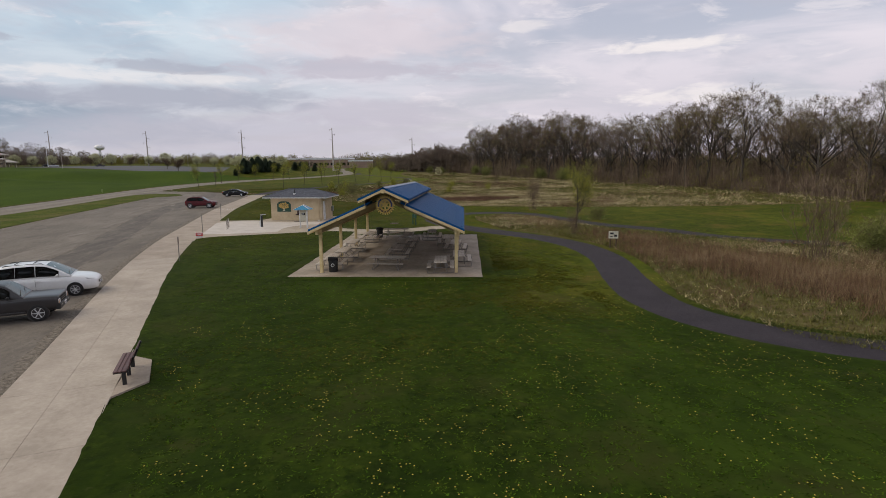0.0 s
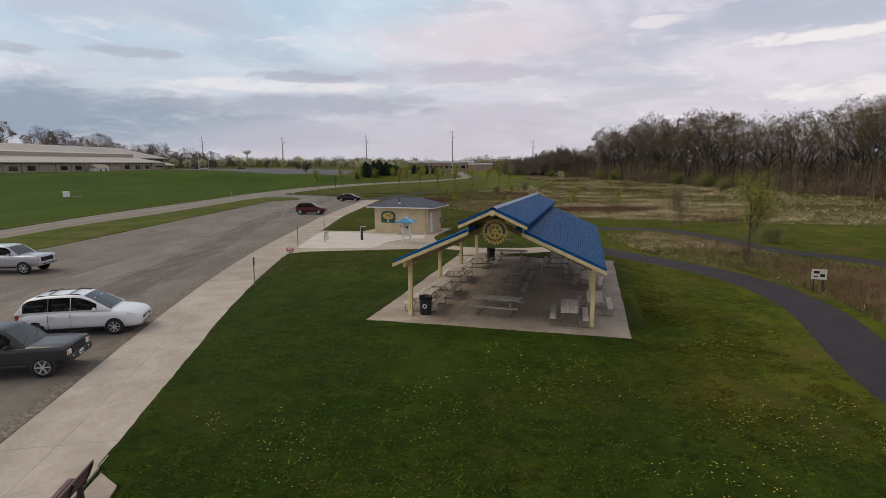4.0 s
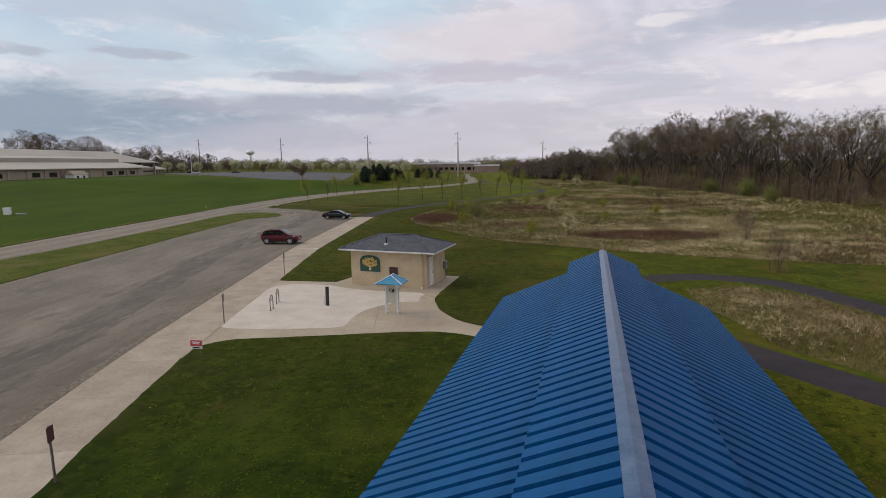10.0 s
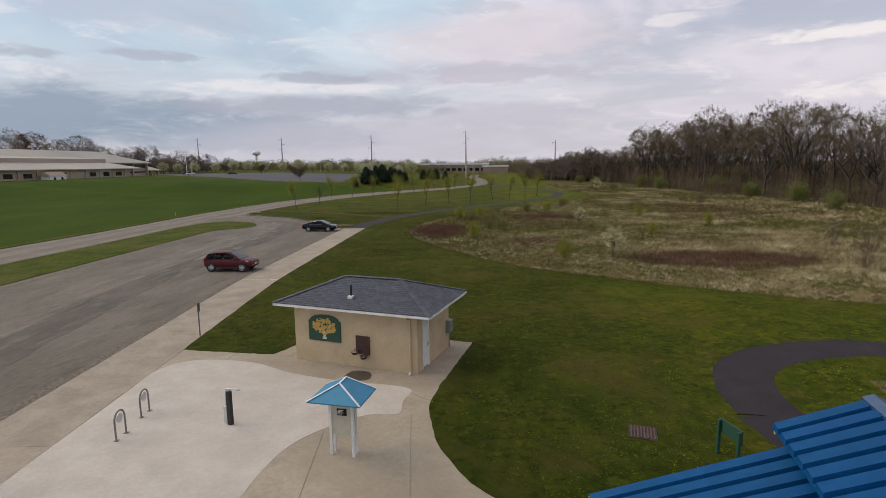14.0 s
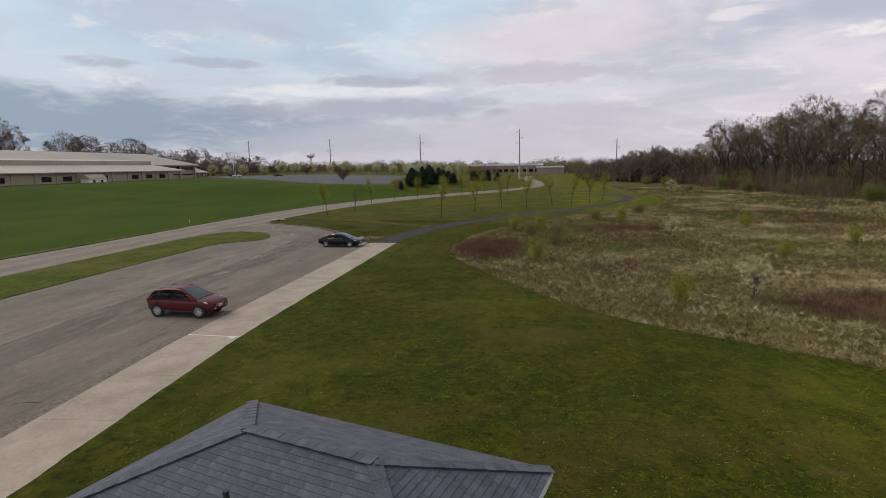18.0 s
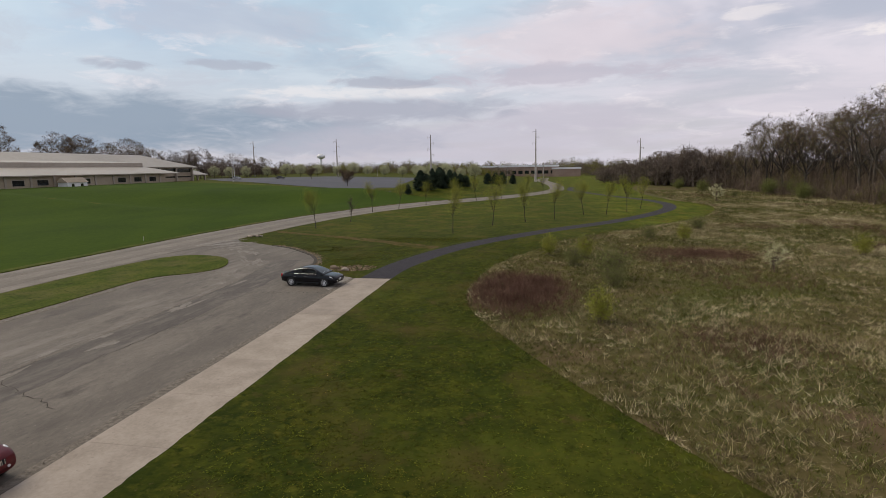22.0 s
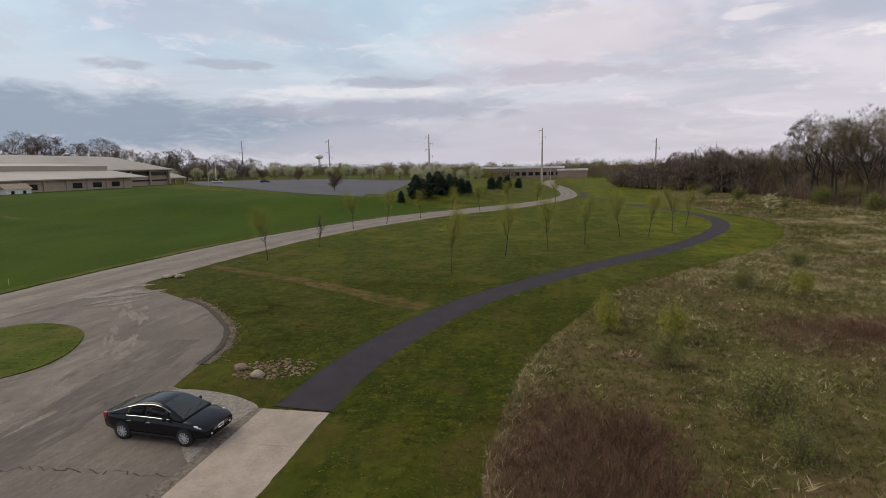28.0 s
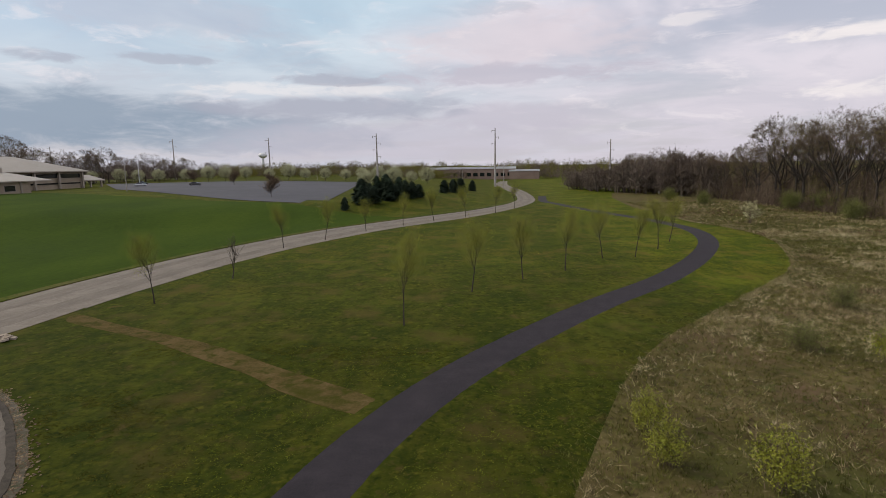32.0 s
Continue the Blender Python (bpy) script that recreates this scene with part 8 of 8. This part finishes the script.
    for k in range(6):
        a0, a1 = 2 * math.pi * k / 6, 2 * math.pi * (k + 1) / 6
        rr = 0.021
        z = np.full(len(gx), 0.07)
        tri.append(np.stack([np.stack([gx, gy, z + 0.008], 1), np.stack([gx + rr * math.cos(a0), gy + rr * math.sin(a0), z], 1), np.stack([gx + rr * math.cos(a1), gy + rr * math.sin(a1), z], 1)], 1))
    tagged(new("dandelions", tri_mesh("dandelions", np.concatenate(tri), M_DANDELION)), "scattered yellow dandelion flowers in the lawn", "flowers", kind="stuff")


# ---- stones ----
def build_stones():
    rng = random.Random(2)

    def stone(name, x, y, s, m, label, squash=0.7):
        bm = bmesh.new()
        bmesh.ops.create_icosphere(bm, subdivisions=3, radius=0.5)
        off = rng.random() * 50
        for v in bm.verts:
            v.co *= 1 + 0.28 * noise.noise(v.co * 1.7 + Vector((off, 0, 0)))
            v.co.z = max(v.co.z * squash, -0.15)
        ob = new(name, mesh_of(bm, name, m, True))
        ob.matrix_basis = pose(x, y, 0.12 * s, 0, 0, rng.uniform(0, 360)) @ Matrix.Scale(s, 4)
        return tagged(ob, label, "boulder", "boulders by the trail")
    stone("boulder", -5.2, 3.5, 0.70, M_STONE, "pale rounded boulder on a stony bed")
    stone("boulder", -6.6, 4.3, 0.66, M_TANSTONE, "brown-grey rounded boulder on a stony bed")
    heap = thing("rubble_heap", pose(-26.7, 26.3, 0.0), "low pale heap of broken concrete at the road edge", "rubble")
    for _ in range(16):
        bm = bmesh.new()
        n, w = rng.randint(5, 7), rng.uniform(0.2, 0.5)
        lo = [bm.verts.new((w * rng.uniform(0.7, 1.1) * math.cos(6.283 * k / n), w * rng.uniform(0.5, 0.9) * math.sin(6.283 * k / n), 0)) for k in range(n)]
        hi = [bm.verts.new((q.co.x * 0.9, q.co.y * 0.9, rng.uniform(0.07, 0.14))) for q in lo]
        bm.faces.new(lo[::-1])
        bm.faces.new(hi)
        for k in range(n):
            bm.faces.new((lo[k], lo[(k + 1) % n], hi[(k + 1) % n], hi[k]))
        d, a = math.sqrt(rng.random()), rng.uniform(0, 6.283)
        bmesh.ops.transform(bm, matrix=pose(1.15 * d * math.cos(a), 0.8 * d * math.sin(a), 0.02 + 0.14 * (1 - d), rng.uniform(-9, 9), rng.uniform(-9, 9), rng.uniform(0, 360)), verts=bm.verts[:])
        part("broken_slab", bm, M_STONE, heap)
    rs = np.random.RandomState(9)
    verts, faces = [], []
    for _ in range(420):
        a, r = rs.uniform(0, 6.28), math.sqrt(rs.rand())
        x, y = -4.8 + 2.1 * r * math.cos(a) + 0.4 * r * math.sin(a), 4.5 + 1.5 * r * math.sin(a)
        s = rs.uniform(0.03, 0.085) if rs.rand() < 0.85 else rs.uniform(0.085, 0.13)
        k, turn = len(verts), rs.uniform(0, 6.28)
        rad = s * rs.uniform(0.7, 1.2, 6)
        for ring, h in ((1.0, 0.0), (0.9, 0.35), (0.5, 0.55)):
            for q in range(6):
                w = turn + q * math.pi / 3
                verts.append((x + ring * rad[q] * math.cos(w), y + ring * 0.8 * rad[q] * math.sin(w), 0.01 + h * s * rs.uniform(0.8, 1.2)))
        for lo in (k, k + 6):
            faces += [(lo + q, lo + (q + 1) % 6, lo + 6 + (q + 1) % 6, lo + 6 + q) for q in range(6)]
        faces.append(tuple(range(k + 12, k + 18)))
    tagged(raw("stone_bed", verts, faces, M_PEBBLE), "loose brown stones round the boulders", "stones", kind="stuff")
    kerb_line = np.array(KERB)
    verts, faces = [], []
    for _ in range(900):
        i = rs.randint(1, len(kerb_line))
        t, d = rs.rand(), abs(rs.normal(0.1, 0.35))
        a, b = kerb_line[i - 1], kerb_line[i]
        u = (b - a) / np.linalg.norm(b - a)
        x, y = a * t + b * (1 - t) + np.array([u[1], -u[0]]) * (0.2 + d)
        s = rs.uniform(0.02, 0.075)
        k = len(verts)
        for dx, dy, dz in ((1, 0, 0), (0, 1, 0), (-1, 0, 0), (0, -1, 0), (0, 0, 0.7)):
            verts.append((x + dx * s, y + dy * s, 0.015 + dz * s))
        faces += [(k, k + 1, k + 4), (k + 1, k + 2, k + 4), (k + 2, k + 3, k + 4), (k + 3, k, k + 4)]
    tagged(raw("kerb_stones", verts, faces, M_PEBBLE), "broken stones scattered behind the kerb", "stones", kind="stuff")
    line = np.array(WALK_L)
    verts, faces = [], []
    for _ in range(2600):
        i = rs.randint(8, len(line) - 1)
        t = rs.rand()
        x, y = line[i] * t + line[i - 1] * (1 - t)
        x -= abs(rs.normal(0.12, 0.28))
        s = rs.uniform(0.015, 0.05)
        k = len(verts)
        for dx, dy, dz in ((1, 0, 0), (0, 1, 0), (-1, 0, 0), (0, -1, 0), (0, 0, 0.7)):
            verts.append((x + dx * s, y + dy * s, 0.02 + dz * s))
        faces += [(k, k + 1, k + 4), (k + 1, k + 2, k + 4), (k + 2, k + 3, k + 4), (k + 3, k, k + 4)]
    tagged(raw("loose_stones", verts, faces, M_GRAVEL), "loose stones gathered along the walk", "stones", kind="stuff")
    # painted mark across the walk, with its figures as bars
    mark = thing("painted_mark", pose(-1.45, -34.12, 0.0645, 0, 0, -2), "thin white line painted across the walk", "road marking")
    bm = bmesh.new()
    box(bm, 0, 0, 0, 2.95, 0.06, 0.003)
    part("line", bm, M_WHITEPAINT, mark)
    bm = bmesh.new()
    for k in range(3):
        box(bm, 1.0 + k * 0.13, -0.20, 0, 0.06, 0.2, 0.003)
    part("plain_bar", bm, M_WHITEPAINT, mark)
    # marker stakes along the field
    for i, (x, y) in enumerate(((-39.2, 20.5),)):
        st = thing("marker_stake", pose(x, y, 0.0), "short pale marker stake at the field's edge", "stake", "stakes by the road")
        bm = bmesh.new()
        box(bm, 0, 0, 0, 0.05, 0.04, 0.75)
        part("stake", bm, M_SIGNPALE, st)


# ---- the distance ----
def build_distance():
    rng, rs = random.Random(31), np.random.RandomState(31)
    # long pale hall in three tiers; x runs south along its front, y towards the field
    hall = thing("sports_hall", pose(-126.0, 141, 4.6, 0, 0, -90), "long pale metal-roofed hall with a lower windowed front", "building")
    L = 110.0

    def tier(name, x0, x1, prof, material, label=""):
        bm = bmesh.new()
        n = len(prof)
        v = [bm.verts.new((x, y, z)) for x in (x0, x1) for y, z in prof]
        for i in range(n):
            bm.faces.new((v[i], v[(i + 1) % n], v[n + (i + 1) % n], v[n + i]))
        bm.faces.new(v[:n])
        bm.faces.new(v[n:])
        bmesh.ops.recalc_face_normals(bm, faces=bm.faces[:])
        return part(name, bm, material, hall, label)
    tier("front_wing", 0, L, [(0, -4), (0, 3.9), (-14, 3.9), (-14, -4)], M_SIDING)
    tier("wing_roof", -7.0, L, [(1.2, 3.8), (1.2, 4.1), (-14.2, 6.6), (-14.2, 3.8)], M_METALROOF)
    tier("middle_hall", -6.0, L, [(-14.0, 0), (-14.0, 8.0), (-30, 9.0), (-30, 0)], M_METALROOF)
    tier("main_hall", -53, L, [(-26.0, -4), (-26.0, 7.0), (-37, 7.0), (-72, 7.0), (-72, -4)], M_SIDING)
    # main roof, hipped at its northern end
    bm = bmesh.new()
    v = [bm.verts.new(p) for p in ((-55, -24, 6.7), (L, -24, 6.7), (L, -42, 12.2), (-40, -42, 12.2), (-55, -60, 6.7), (L, -60, 6.7))]
    lo = [bm.verts.new((q.co.x, q.co.y, q.co.z - 0.4)) for q in v]
    for f in ((0, 1, 2, 3), (0, 3, 4), (3, 2, 5, 4)):
        bm.faces.new([v[i] for i in f])
        bm.faces.new([lo[i] for i in f][::-1])
    for a, b in ((0, 1), (0, 4)):
        bm.faces.new((v[a], v[b], lo[b], lo[a]))
    bmesh.ops.recalc_face_normals(bm, faces=bm.faces[:])
    part("main_roof", bm, M_METALROOF, hall)
    for i in range(14):
        x = 7 + i * 7.4
        if i % 5 == 3:
            continue
        bm = bmesh.new()
        box(bm, x, 0.02, 1.3, 3.4, 0.14, 1.5)
        win = part("window", bm, M_GLASS, hall)
        bm = bmesh.new()
        box(bm, x, 0.0, 1.15, 3.8, 0.1, 1.8)
        part("window_frame", bm, M_METALROOF, win)
    for i in range(15):
        bm = bmesh.new()
        box(bm, 3.3 + i * 7.4, 0.15, -3, 0.6, 0.3, 6.9)
        part("pilaster", bm, M_METALROOF, hall)
    for z, h in ((4.2, 1.5), (1.9, 0.5)):
        bm = bmesh.new()
        box(bm, -30, -25.9, z, 44.0, 0.3, h)
        part("window_band", bm, M_GLASS, hall, "dark window band on the end wall")
    for x in (-52.6, -41, -30, -19, -8):
        bm = bmesh.new()
        box(bm, x, -25.2, -3, 0.7, 0.7, 9.8)
        part("pier", bm, M_METALROOF, hall)
    tier("canopy_roof", -66, -53.2, [(-26, 2.6), (-26, 3.0), (-33, 5.0), (-40, 3.0), (-40, 2.6)], M_METALROOF, "gabled entrance canopy roof")
    for x, y in ((-65, -27), (-65, -39), (-59, -27)):
        bm = bmesh.new()
        box(bm, x, y, -3, 0.6, 0.6, 5.7)
        part("canopy_post", bm, M_METALROOF, hall)
    shed = thing("garden_shed", pose(-122.5, 96, 4.6, 0, 0, -90), "small white shed with a dark pitched roof", "shed")
    bm = bmesh.new()
    box(bm, 0, 0, 0, 7.0, 3.2, 2.0)
    part("wall", bm, M_WHITEPAINT, shed)
    bm = bmesh.new()
    v = [bm.verts.new((x, y, z)) for x in (-3.8, 3.8) for y, z in ((-1.9, 1.9), (0, 3.3), (1.9, 1.9))]
    for f in ((0, 1, 4, 3), (1, 2, 5, 4), (0, 2, 1), (3, 4, 5), (0, 3, 5, 2)):
        bm.faces.new([v[i] for i in f])
    part("roof", bm, M_SIDING, shed)
    for x in (-1.6, 1.6):
        bm = bmesh.new()
        box(bm, x, 1.61, 0.7, 0.9, 0.04, 0.8)
        part("window", bm, M_GLASS, shed)
    fl = thing("flagpole", pose(-141, 213, rise(-141, 213)), "white flagpole by the hall entrance", "flagpole")
    bm = bmesh.new()
    rod(bm, (0, 0, 0), (0, 0, 11), 0.16, 0.10, 8)
    part("pole", bm, M_WHITEPAINT, fl)
    bm = bmesh.new()
    box(bm, 0, 0, 10.95, 0.35, 0.35, 0.3)
    part("cap", bm, M_WHITEPAINT, fl)
    # school building in the far middle
    sc = thing("school_building", pose(0, 420, 0, 0, 0, -4), "long low brick school building far off", "building")
    bm = bmesh.new()
    box(bm, -5, 0, -1, 64, 20, 9)
    box(bm, 34, -6, -1, 22, 16, 7)
    part("wall", bm, M_BRICK, sc)
    bm = bmesh.new()
    box(bm, -5, 0, 8, 65, 21, 1.5)
    box(bm, 34, -6, 6, 23, 17, 1.2)
    part("roof", bm, M_PALEROOF, sc)
    for i in range(12):
        bm = bmesh.new()
        box(bm, -34 + i * 5.2, -10.1, 2.5, 3.4, 0.3, 2.6)
        part("window", bm, M_GLASS, sc)
    # far parking lot, with a few cars
    verts, faces = [], []
    for j in range(12):
        for i in range(12):
            a, b = i / 11, j / 11
            x = (-33 - 87 * a) * (1 - b) + (-62 - 116 * a) * b
            y = (119 + 50 * a) * (1 - b) + (288 - 46 * a) * b
            verts.append((x, y, rise(x, y) + 0.12))
    for j in range(11):
        for i in range(11):
            k = j * 12 + i
            faces.append((k, k + 1, k + 13, k + 12))
    tagged(raw("far_parking_lot", verts, faces, M_FARLOT), "wide grey-blue parking lot behind the field", "parking lot", kind="structure")
    for i, (x, y, m) in enumerate(((-132, 200, M_SILVER), (-112, 205, M_GREYCAR), (-146, 222, M_BLACKCAR))):
        car = thing("car", pose(x, y, rise(x, y) + 0.13, 0, 0, 20), "car far away in the wide lot", "car", "cars in the far lot")
        part("body", loft([body_ring(-2.2, 0.3, 0.9, 0.8), body_ring(-1.6, 0.25, 1.0, 0.9), body_ring(1.6, 0.25, 0.95, 0.9), body_ring(2.2, 0.3, 0.75, 0.7)]), m, car, smooth=True)
        part("cabin", loft([[(-1.6, -0.8, 0.95), (1.0, -0.8, 0.95), (1.0, 0.8, 0.95), (-1.6, 0.8, 0.95)], [(-1.0, -0.62, 1.45), (0.3, -0.62, 1.45), (0.3, 0.62, 1.45), (-1.0, 0.62, 1.45)]]), M_GLASS, car)
        for ax in (-1.35, 1.35):
            for sd in (-1, 1):
                build_wheel(car, ax, sd * 0.78, 0.33, sd, 5)
    # blossoming rows in the far lot
    wood, _, segs = tree_meshes(81, 6.0, 0.16, 0.25, (4, 3), 2, 1.1, 0.8, None, None, None, (6, 4, 3), 0.03)
    u = rs.normal(0, 1, (320, 3))
    u /= np.linalg.norm(u, axis=1, keepdims=True)
    hub = u * rs.uniform(0.55, 1.0, (320, 1)) * np.array([3.5, 3.5, 3.0]) + np.array([0, 0, 4.7])
    bl = (wood, [("crown", tri_mesh("crown", leaves(rs, hub[hub[:, 2] > 2.2], 9, 0.35, 0.42), M_PALEBLOSSOM))], segs)
    rows = [(-186 + i * 9.3, 244 + 4.2 * i + 3 * math.sin(i * 1.7)) for i in range(15)] + [(-44, 215), (-36, 236), (-30, 250), (-24, 262), (-40, 268)]
    for x, y in rows:
        s = rng.uniform(0.8, 1.15)
        plant("blossom_tree", bl, pose(x, y, rise(x, y), 0, 0, rng.uniform(0, 360)) @ Matrix.Scale(s, 4), "round pale blossoming tree by the far lot", "tree", "blossoming trees by the far lot")
    red = finish(tree_meshes(83, 5.5, 0.12, 0.25, (4, 3), 2, 1.0, 0.9, (6, 0.8, 0.03, 0.5), (8, 0.5, 0.16), M_RUST, (6, 4, 3), 0.03))
    for x, y in ((-58, 150), (-76, 196), (-100, 214), (-128, 232)):
        plant("bare_tree", red, pose(x, y, rise(x, y), 0, 0, rng.uniform(0, 360)), "small reddish budding tree in the far lot", "tree", "budding trees in the far lot")
    # evergreens on the bank
    tri, H = [], 5.6
    for k in range(1500):
        t = rs.rand() ** 0.75
        z = H * (0.03 + 0.97 * t)
        a = rs.uniform(0, 6.28)
        lump = 1.0 + 0.22 * math.sin(3 * a + 9 * t) + 0.15 * math.sin(7 * a - 14 * t)
        r = ((1 - t) ** 0.36 * (0.72 + 0.28 * min(1.0, t * 6)) * 1.55 * lump) * rs.uniform(0.45, 1.0) + 0.04
        p = np.array([r * math.cos(a), r * math.sin(a), z - 0.16 * r + rs.normal(0, 0.05)])
        q = np.array([0.45 * r * math.cos(a), 0.45 * r * math.sin(a), z + 0.10])
        sd = np.array([-math.sin(a), math.cos(a), rs.normal(0, 0.4)]) * (0.10 + 0.16 * (1 - t)) * rs.uniform(0.6, 1.3)
        tri.append([q - sd * 0.8, p, q + sd * 0.8])
        tri.append([q * 0.4 + p * 0.6 - sd, p * 1.02 + np.array([0, 0, -0.10]), q * 0.4 + p * 0.6 + sd])
    needles = tri_mesh("crown", np.array(tri), M_NEEDLE)
    tv, tf = tubes([(Vector((0, 0, -0.1)), Vector((0, 0, H * 0.9)), 0.12, 0.02, 0)])
    stem = bpy.data.meshes.new("trunk")
    stem.from_pydata(tv, [], tf)
    stem.materials.append(M_BARK)
    for x, y, s in ((-27.5, 119, 0.62), (-25.5, 128, 1.05), (-23.2, 131, 0.95), (-26.5, 136, 0.9), (-20.2, 138, 1.05), (-17.0, 145, 0.95), (-22.2, 146, 1.0), (-14, 152, 0.85), (-8.5, 176, 0.95), (-6, 184, 0.9), (-4, 196, 1.0), (0, 208, 0.95), (-24.5, 133, 0.8), (-21.5, 140, 1.1), (-18.6, 141, 0.9), (-24, 140, 1.05), (-15.5, 148, 1.0), (-19.5, 150, 1.1), (-26.8, 130, 0.75)):
        t = thing("evergreen", pose(x, y, rise(x, y) - 0.1, 0, 0, rng.uniform(0, 360)) @ Matrix.Diagonal((s * rng.uniform(1.15, 1.75), s * rng.uniform(1.15, 1.75), s * rng.uniform(0.78, 1.12), 1)), "dark conical evergreen on the grassy bank", "tree", "evergreens on the bank")
        share("crown", needles, t, Matrix())
        share("trunk", stem, t, Matrix())
    # power line poles
    for x, y, h, arms in ((9.7, 268, 29.2, 3), (63, 255, 22.0, 2), (-47.5, 256, 26.9, 4), (-115.6, 291, 27.8, 4), (-191.2, 324, 30, 4), (-330, 390, 30, 4), (-420, 430, 30, 4), (68, 250, 9, 0), (14, 268, 10, 0), (66, 190, 8, 0)):
        p = thing("power_pole", pose(x, y, 0, 0, 0, 20), "tall weathered power pole with short arms" if arms else "short plain service pole", "power pole", "poles of the power line")
        bm = bmesh.new()
        rod(bm, (0, 0, 0), (0, 0, h), 0.62 if h > 20 else 0.22, 0.22 if h > 20 else 0.16, 10)
        part("shaft", bm, M_POLE, p)
        for k in range(arms):
            bm = bmesh.new()
            z = h - 1.5 - k * 3.2
            s = 1 if k % 2 else -1
            rod(bm, (0, 0, z), (s * 1.9, 0, z + 0.25), 0.09)
            rod(bm, (s * 1.8, 0, z + 0.2), (s * 1.8, 0, z - 0.8), 0.08)
            part("arm", bm, M_POLE, p)
    # water tower, mast, lamp posts
    w = thing("water_tower", pose(-509, 1213, 0), "distant pale water tower on a single stem", "water tower")
    bm = bmesh.new()
    r = bmesh.ops.create_uvsphere(bm, u_segments=20, v_segments=12, radius=10)
    bmesh.ops.transform(bm, matrix=pose(0, 0, 40) @ Matrix.Diagonal((1, 1, 0.62, 1)), verts=r["verts"])
    part("tank", bm, M_WHITEPAINT, w, smooth=True)
    bm = bmesh.new()
    rod(bm, (0, 0, 0), (0, 0, 36), 3.2, 2.4, 14)
    part("stem", bm, M_WHITEPAINT, w)
    t = thing("radio_mast", pose(-470, 360, 0), "thin lattice radio mast", "mast")
    bm = bmesh.new()
    for a in (0, 2.1, 4.2):
        rod(bm, (1.2 * math.cos(a), 1.2 * math.sin(a), 0), (0.3 * math.cos(a), 0.3 * math.sin(a), 72), 0.22, 0.12, 5)
    for k in range(24):
        q = 1.2 - 0.9 * k / 24
        for a in (0, 2.1, 4.2):
            rod(bm, (q * math.cos(a), q * math.sin(a), k * 3), (q * math.cos(a + 2.1), q * math.sin(a + 2.1), k * 3 + 3), 0.07, 0.07, 4)
    part("lattice", bm, M_POLE, t)
    for x, y in ((-110, 160), (-60, 330), (-30, 320), (-130, 330), (-8, 300), (-95, 310)):
        p = thing("lamp_post", pose(x, y, rise(x, y)), "tall thin lot lamp post with a flat head", "lamp post", "lamp posts of the far lot")
        bm = bmesh.new()
        rod(bm, (0, 0, 0), (0, 0, 8.5), 0.14, 0.09, 8)
        part("shaft", bm, M_POLE, p)
        bm = bmesh.new()
        box(bm, 0.5, 0, 8.4, 1.2, 0.4, 0.15)
        part("lamp_head", bm, M_POLE, p)
    # far woods on the skyline, joined
    twig, leaf = [], []

    def far_tree(x, y, h, wide, m):
        n = 60
        a, u = rs.uniform(0, 6.28, n), rs.rand(n)
        at = np.stack([x + wide * np.sqrt(u) * np.cos(a), y + wide * np.sqrt(u) * np.sin(a), rise(x, y) + h * (0.12 + 0.80 * rs.rand(n) * np.sqrt(1 - 0.8 * u))], 1)
        if m == "twig":
            twig.append(slivers(rs, at, np.tile([0, 0, 1.0], (n, 1)), 7, h * 0.20, 0.085, 0.9))
            twig.append(slivers(rs, np.array([[x, y, 0.0]]), np.array([[0, 0, 1.0]]), 2, h, 0.3, 0.05))
        else:
            leaf.append(leaves(rs, at, 14, wide * 0.16, h * 0.050))
    for i in range(260):
        f = i / 259
        far_tree(-228 + 36 * f + rs.normal(0, 10), 60 + 285 * f + rs.normal(0, 5), rs.uniform(13, 19) * (1.0 - 0.45 * f * f), 6, "twig")
    for i in range(210):
        f = i / 209
        far_tree(-330 + 420 * f + rs.normal(0, 10), 640 + rs.normal(0, 25), rs.uniform(9, 15), 7, "twig" if rs.rand() < 0.5 else "leaf")
    for i in range(60):
        f = i / 59
        far_tree(20 + 90 * f + rs.normal(0, 5), 470 - 120 * f + rs.normal(0, 16), rs.uniform(5, 9), 6, "twig" if rs.rand() < 0.8 else "leaf")
    for i in range(120):
        far_tree(-215 + 200 * i / 119 + rs.normal(0, 6), 392 + rs.normal(0, 10), rs.uniform(5, 9), 5, "leaf" if rs.rand() < 0.6 else "twig")
    # thicket closing the lawn beside the tall pole, and the woods behind it
    for i in range(110):
        f = i / 109
        far_tree(44 + 30 * f + rs.normal(0, 2.5), 238 - 62 * f + rs.normal(0, 6), (7.5 + 8.5 * f ** 0.7) * rs.uniform(0.75, 1.1), 3.5, "twig")
    for i in range(120):
        far_tree(20 + 240 * i / 119 + rs.normal(0, 5), 560 + rs.normal(0, 25), rs.uniform(12, 18), 8, "twig" if rs.rand() < 0.75 else "leaf")
    ob = tagged(new("skyline_wood", tri_mesh("skyline_wood", np.concatenate(twig), M_HAZETWIG)), "bare grey-brown woods along the horizon", "woodland", kind="stuff")
    lf = new("skyline_leaves", tri_mesh("skyline_leaves", np.concatenate(leaf), M_TWIGLEAF))
    lf.parent = ob
    tagged(lf, kind="stuff")


build_saplings()
build_shrubs()
build_stones()
build_distance()
build_wood()
build_grasses()
build_walk()
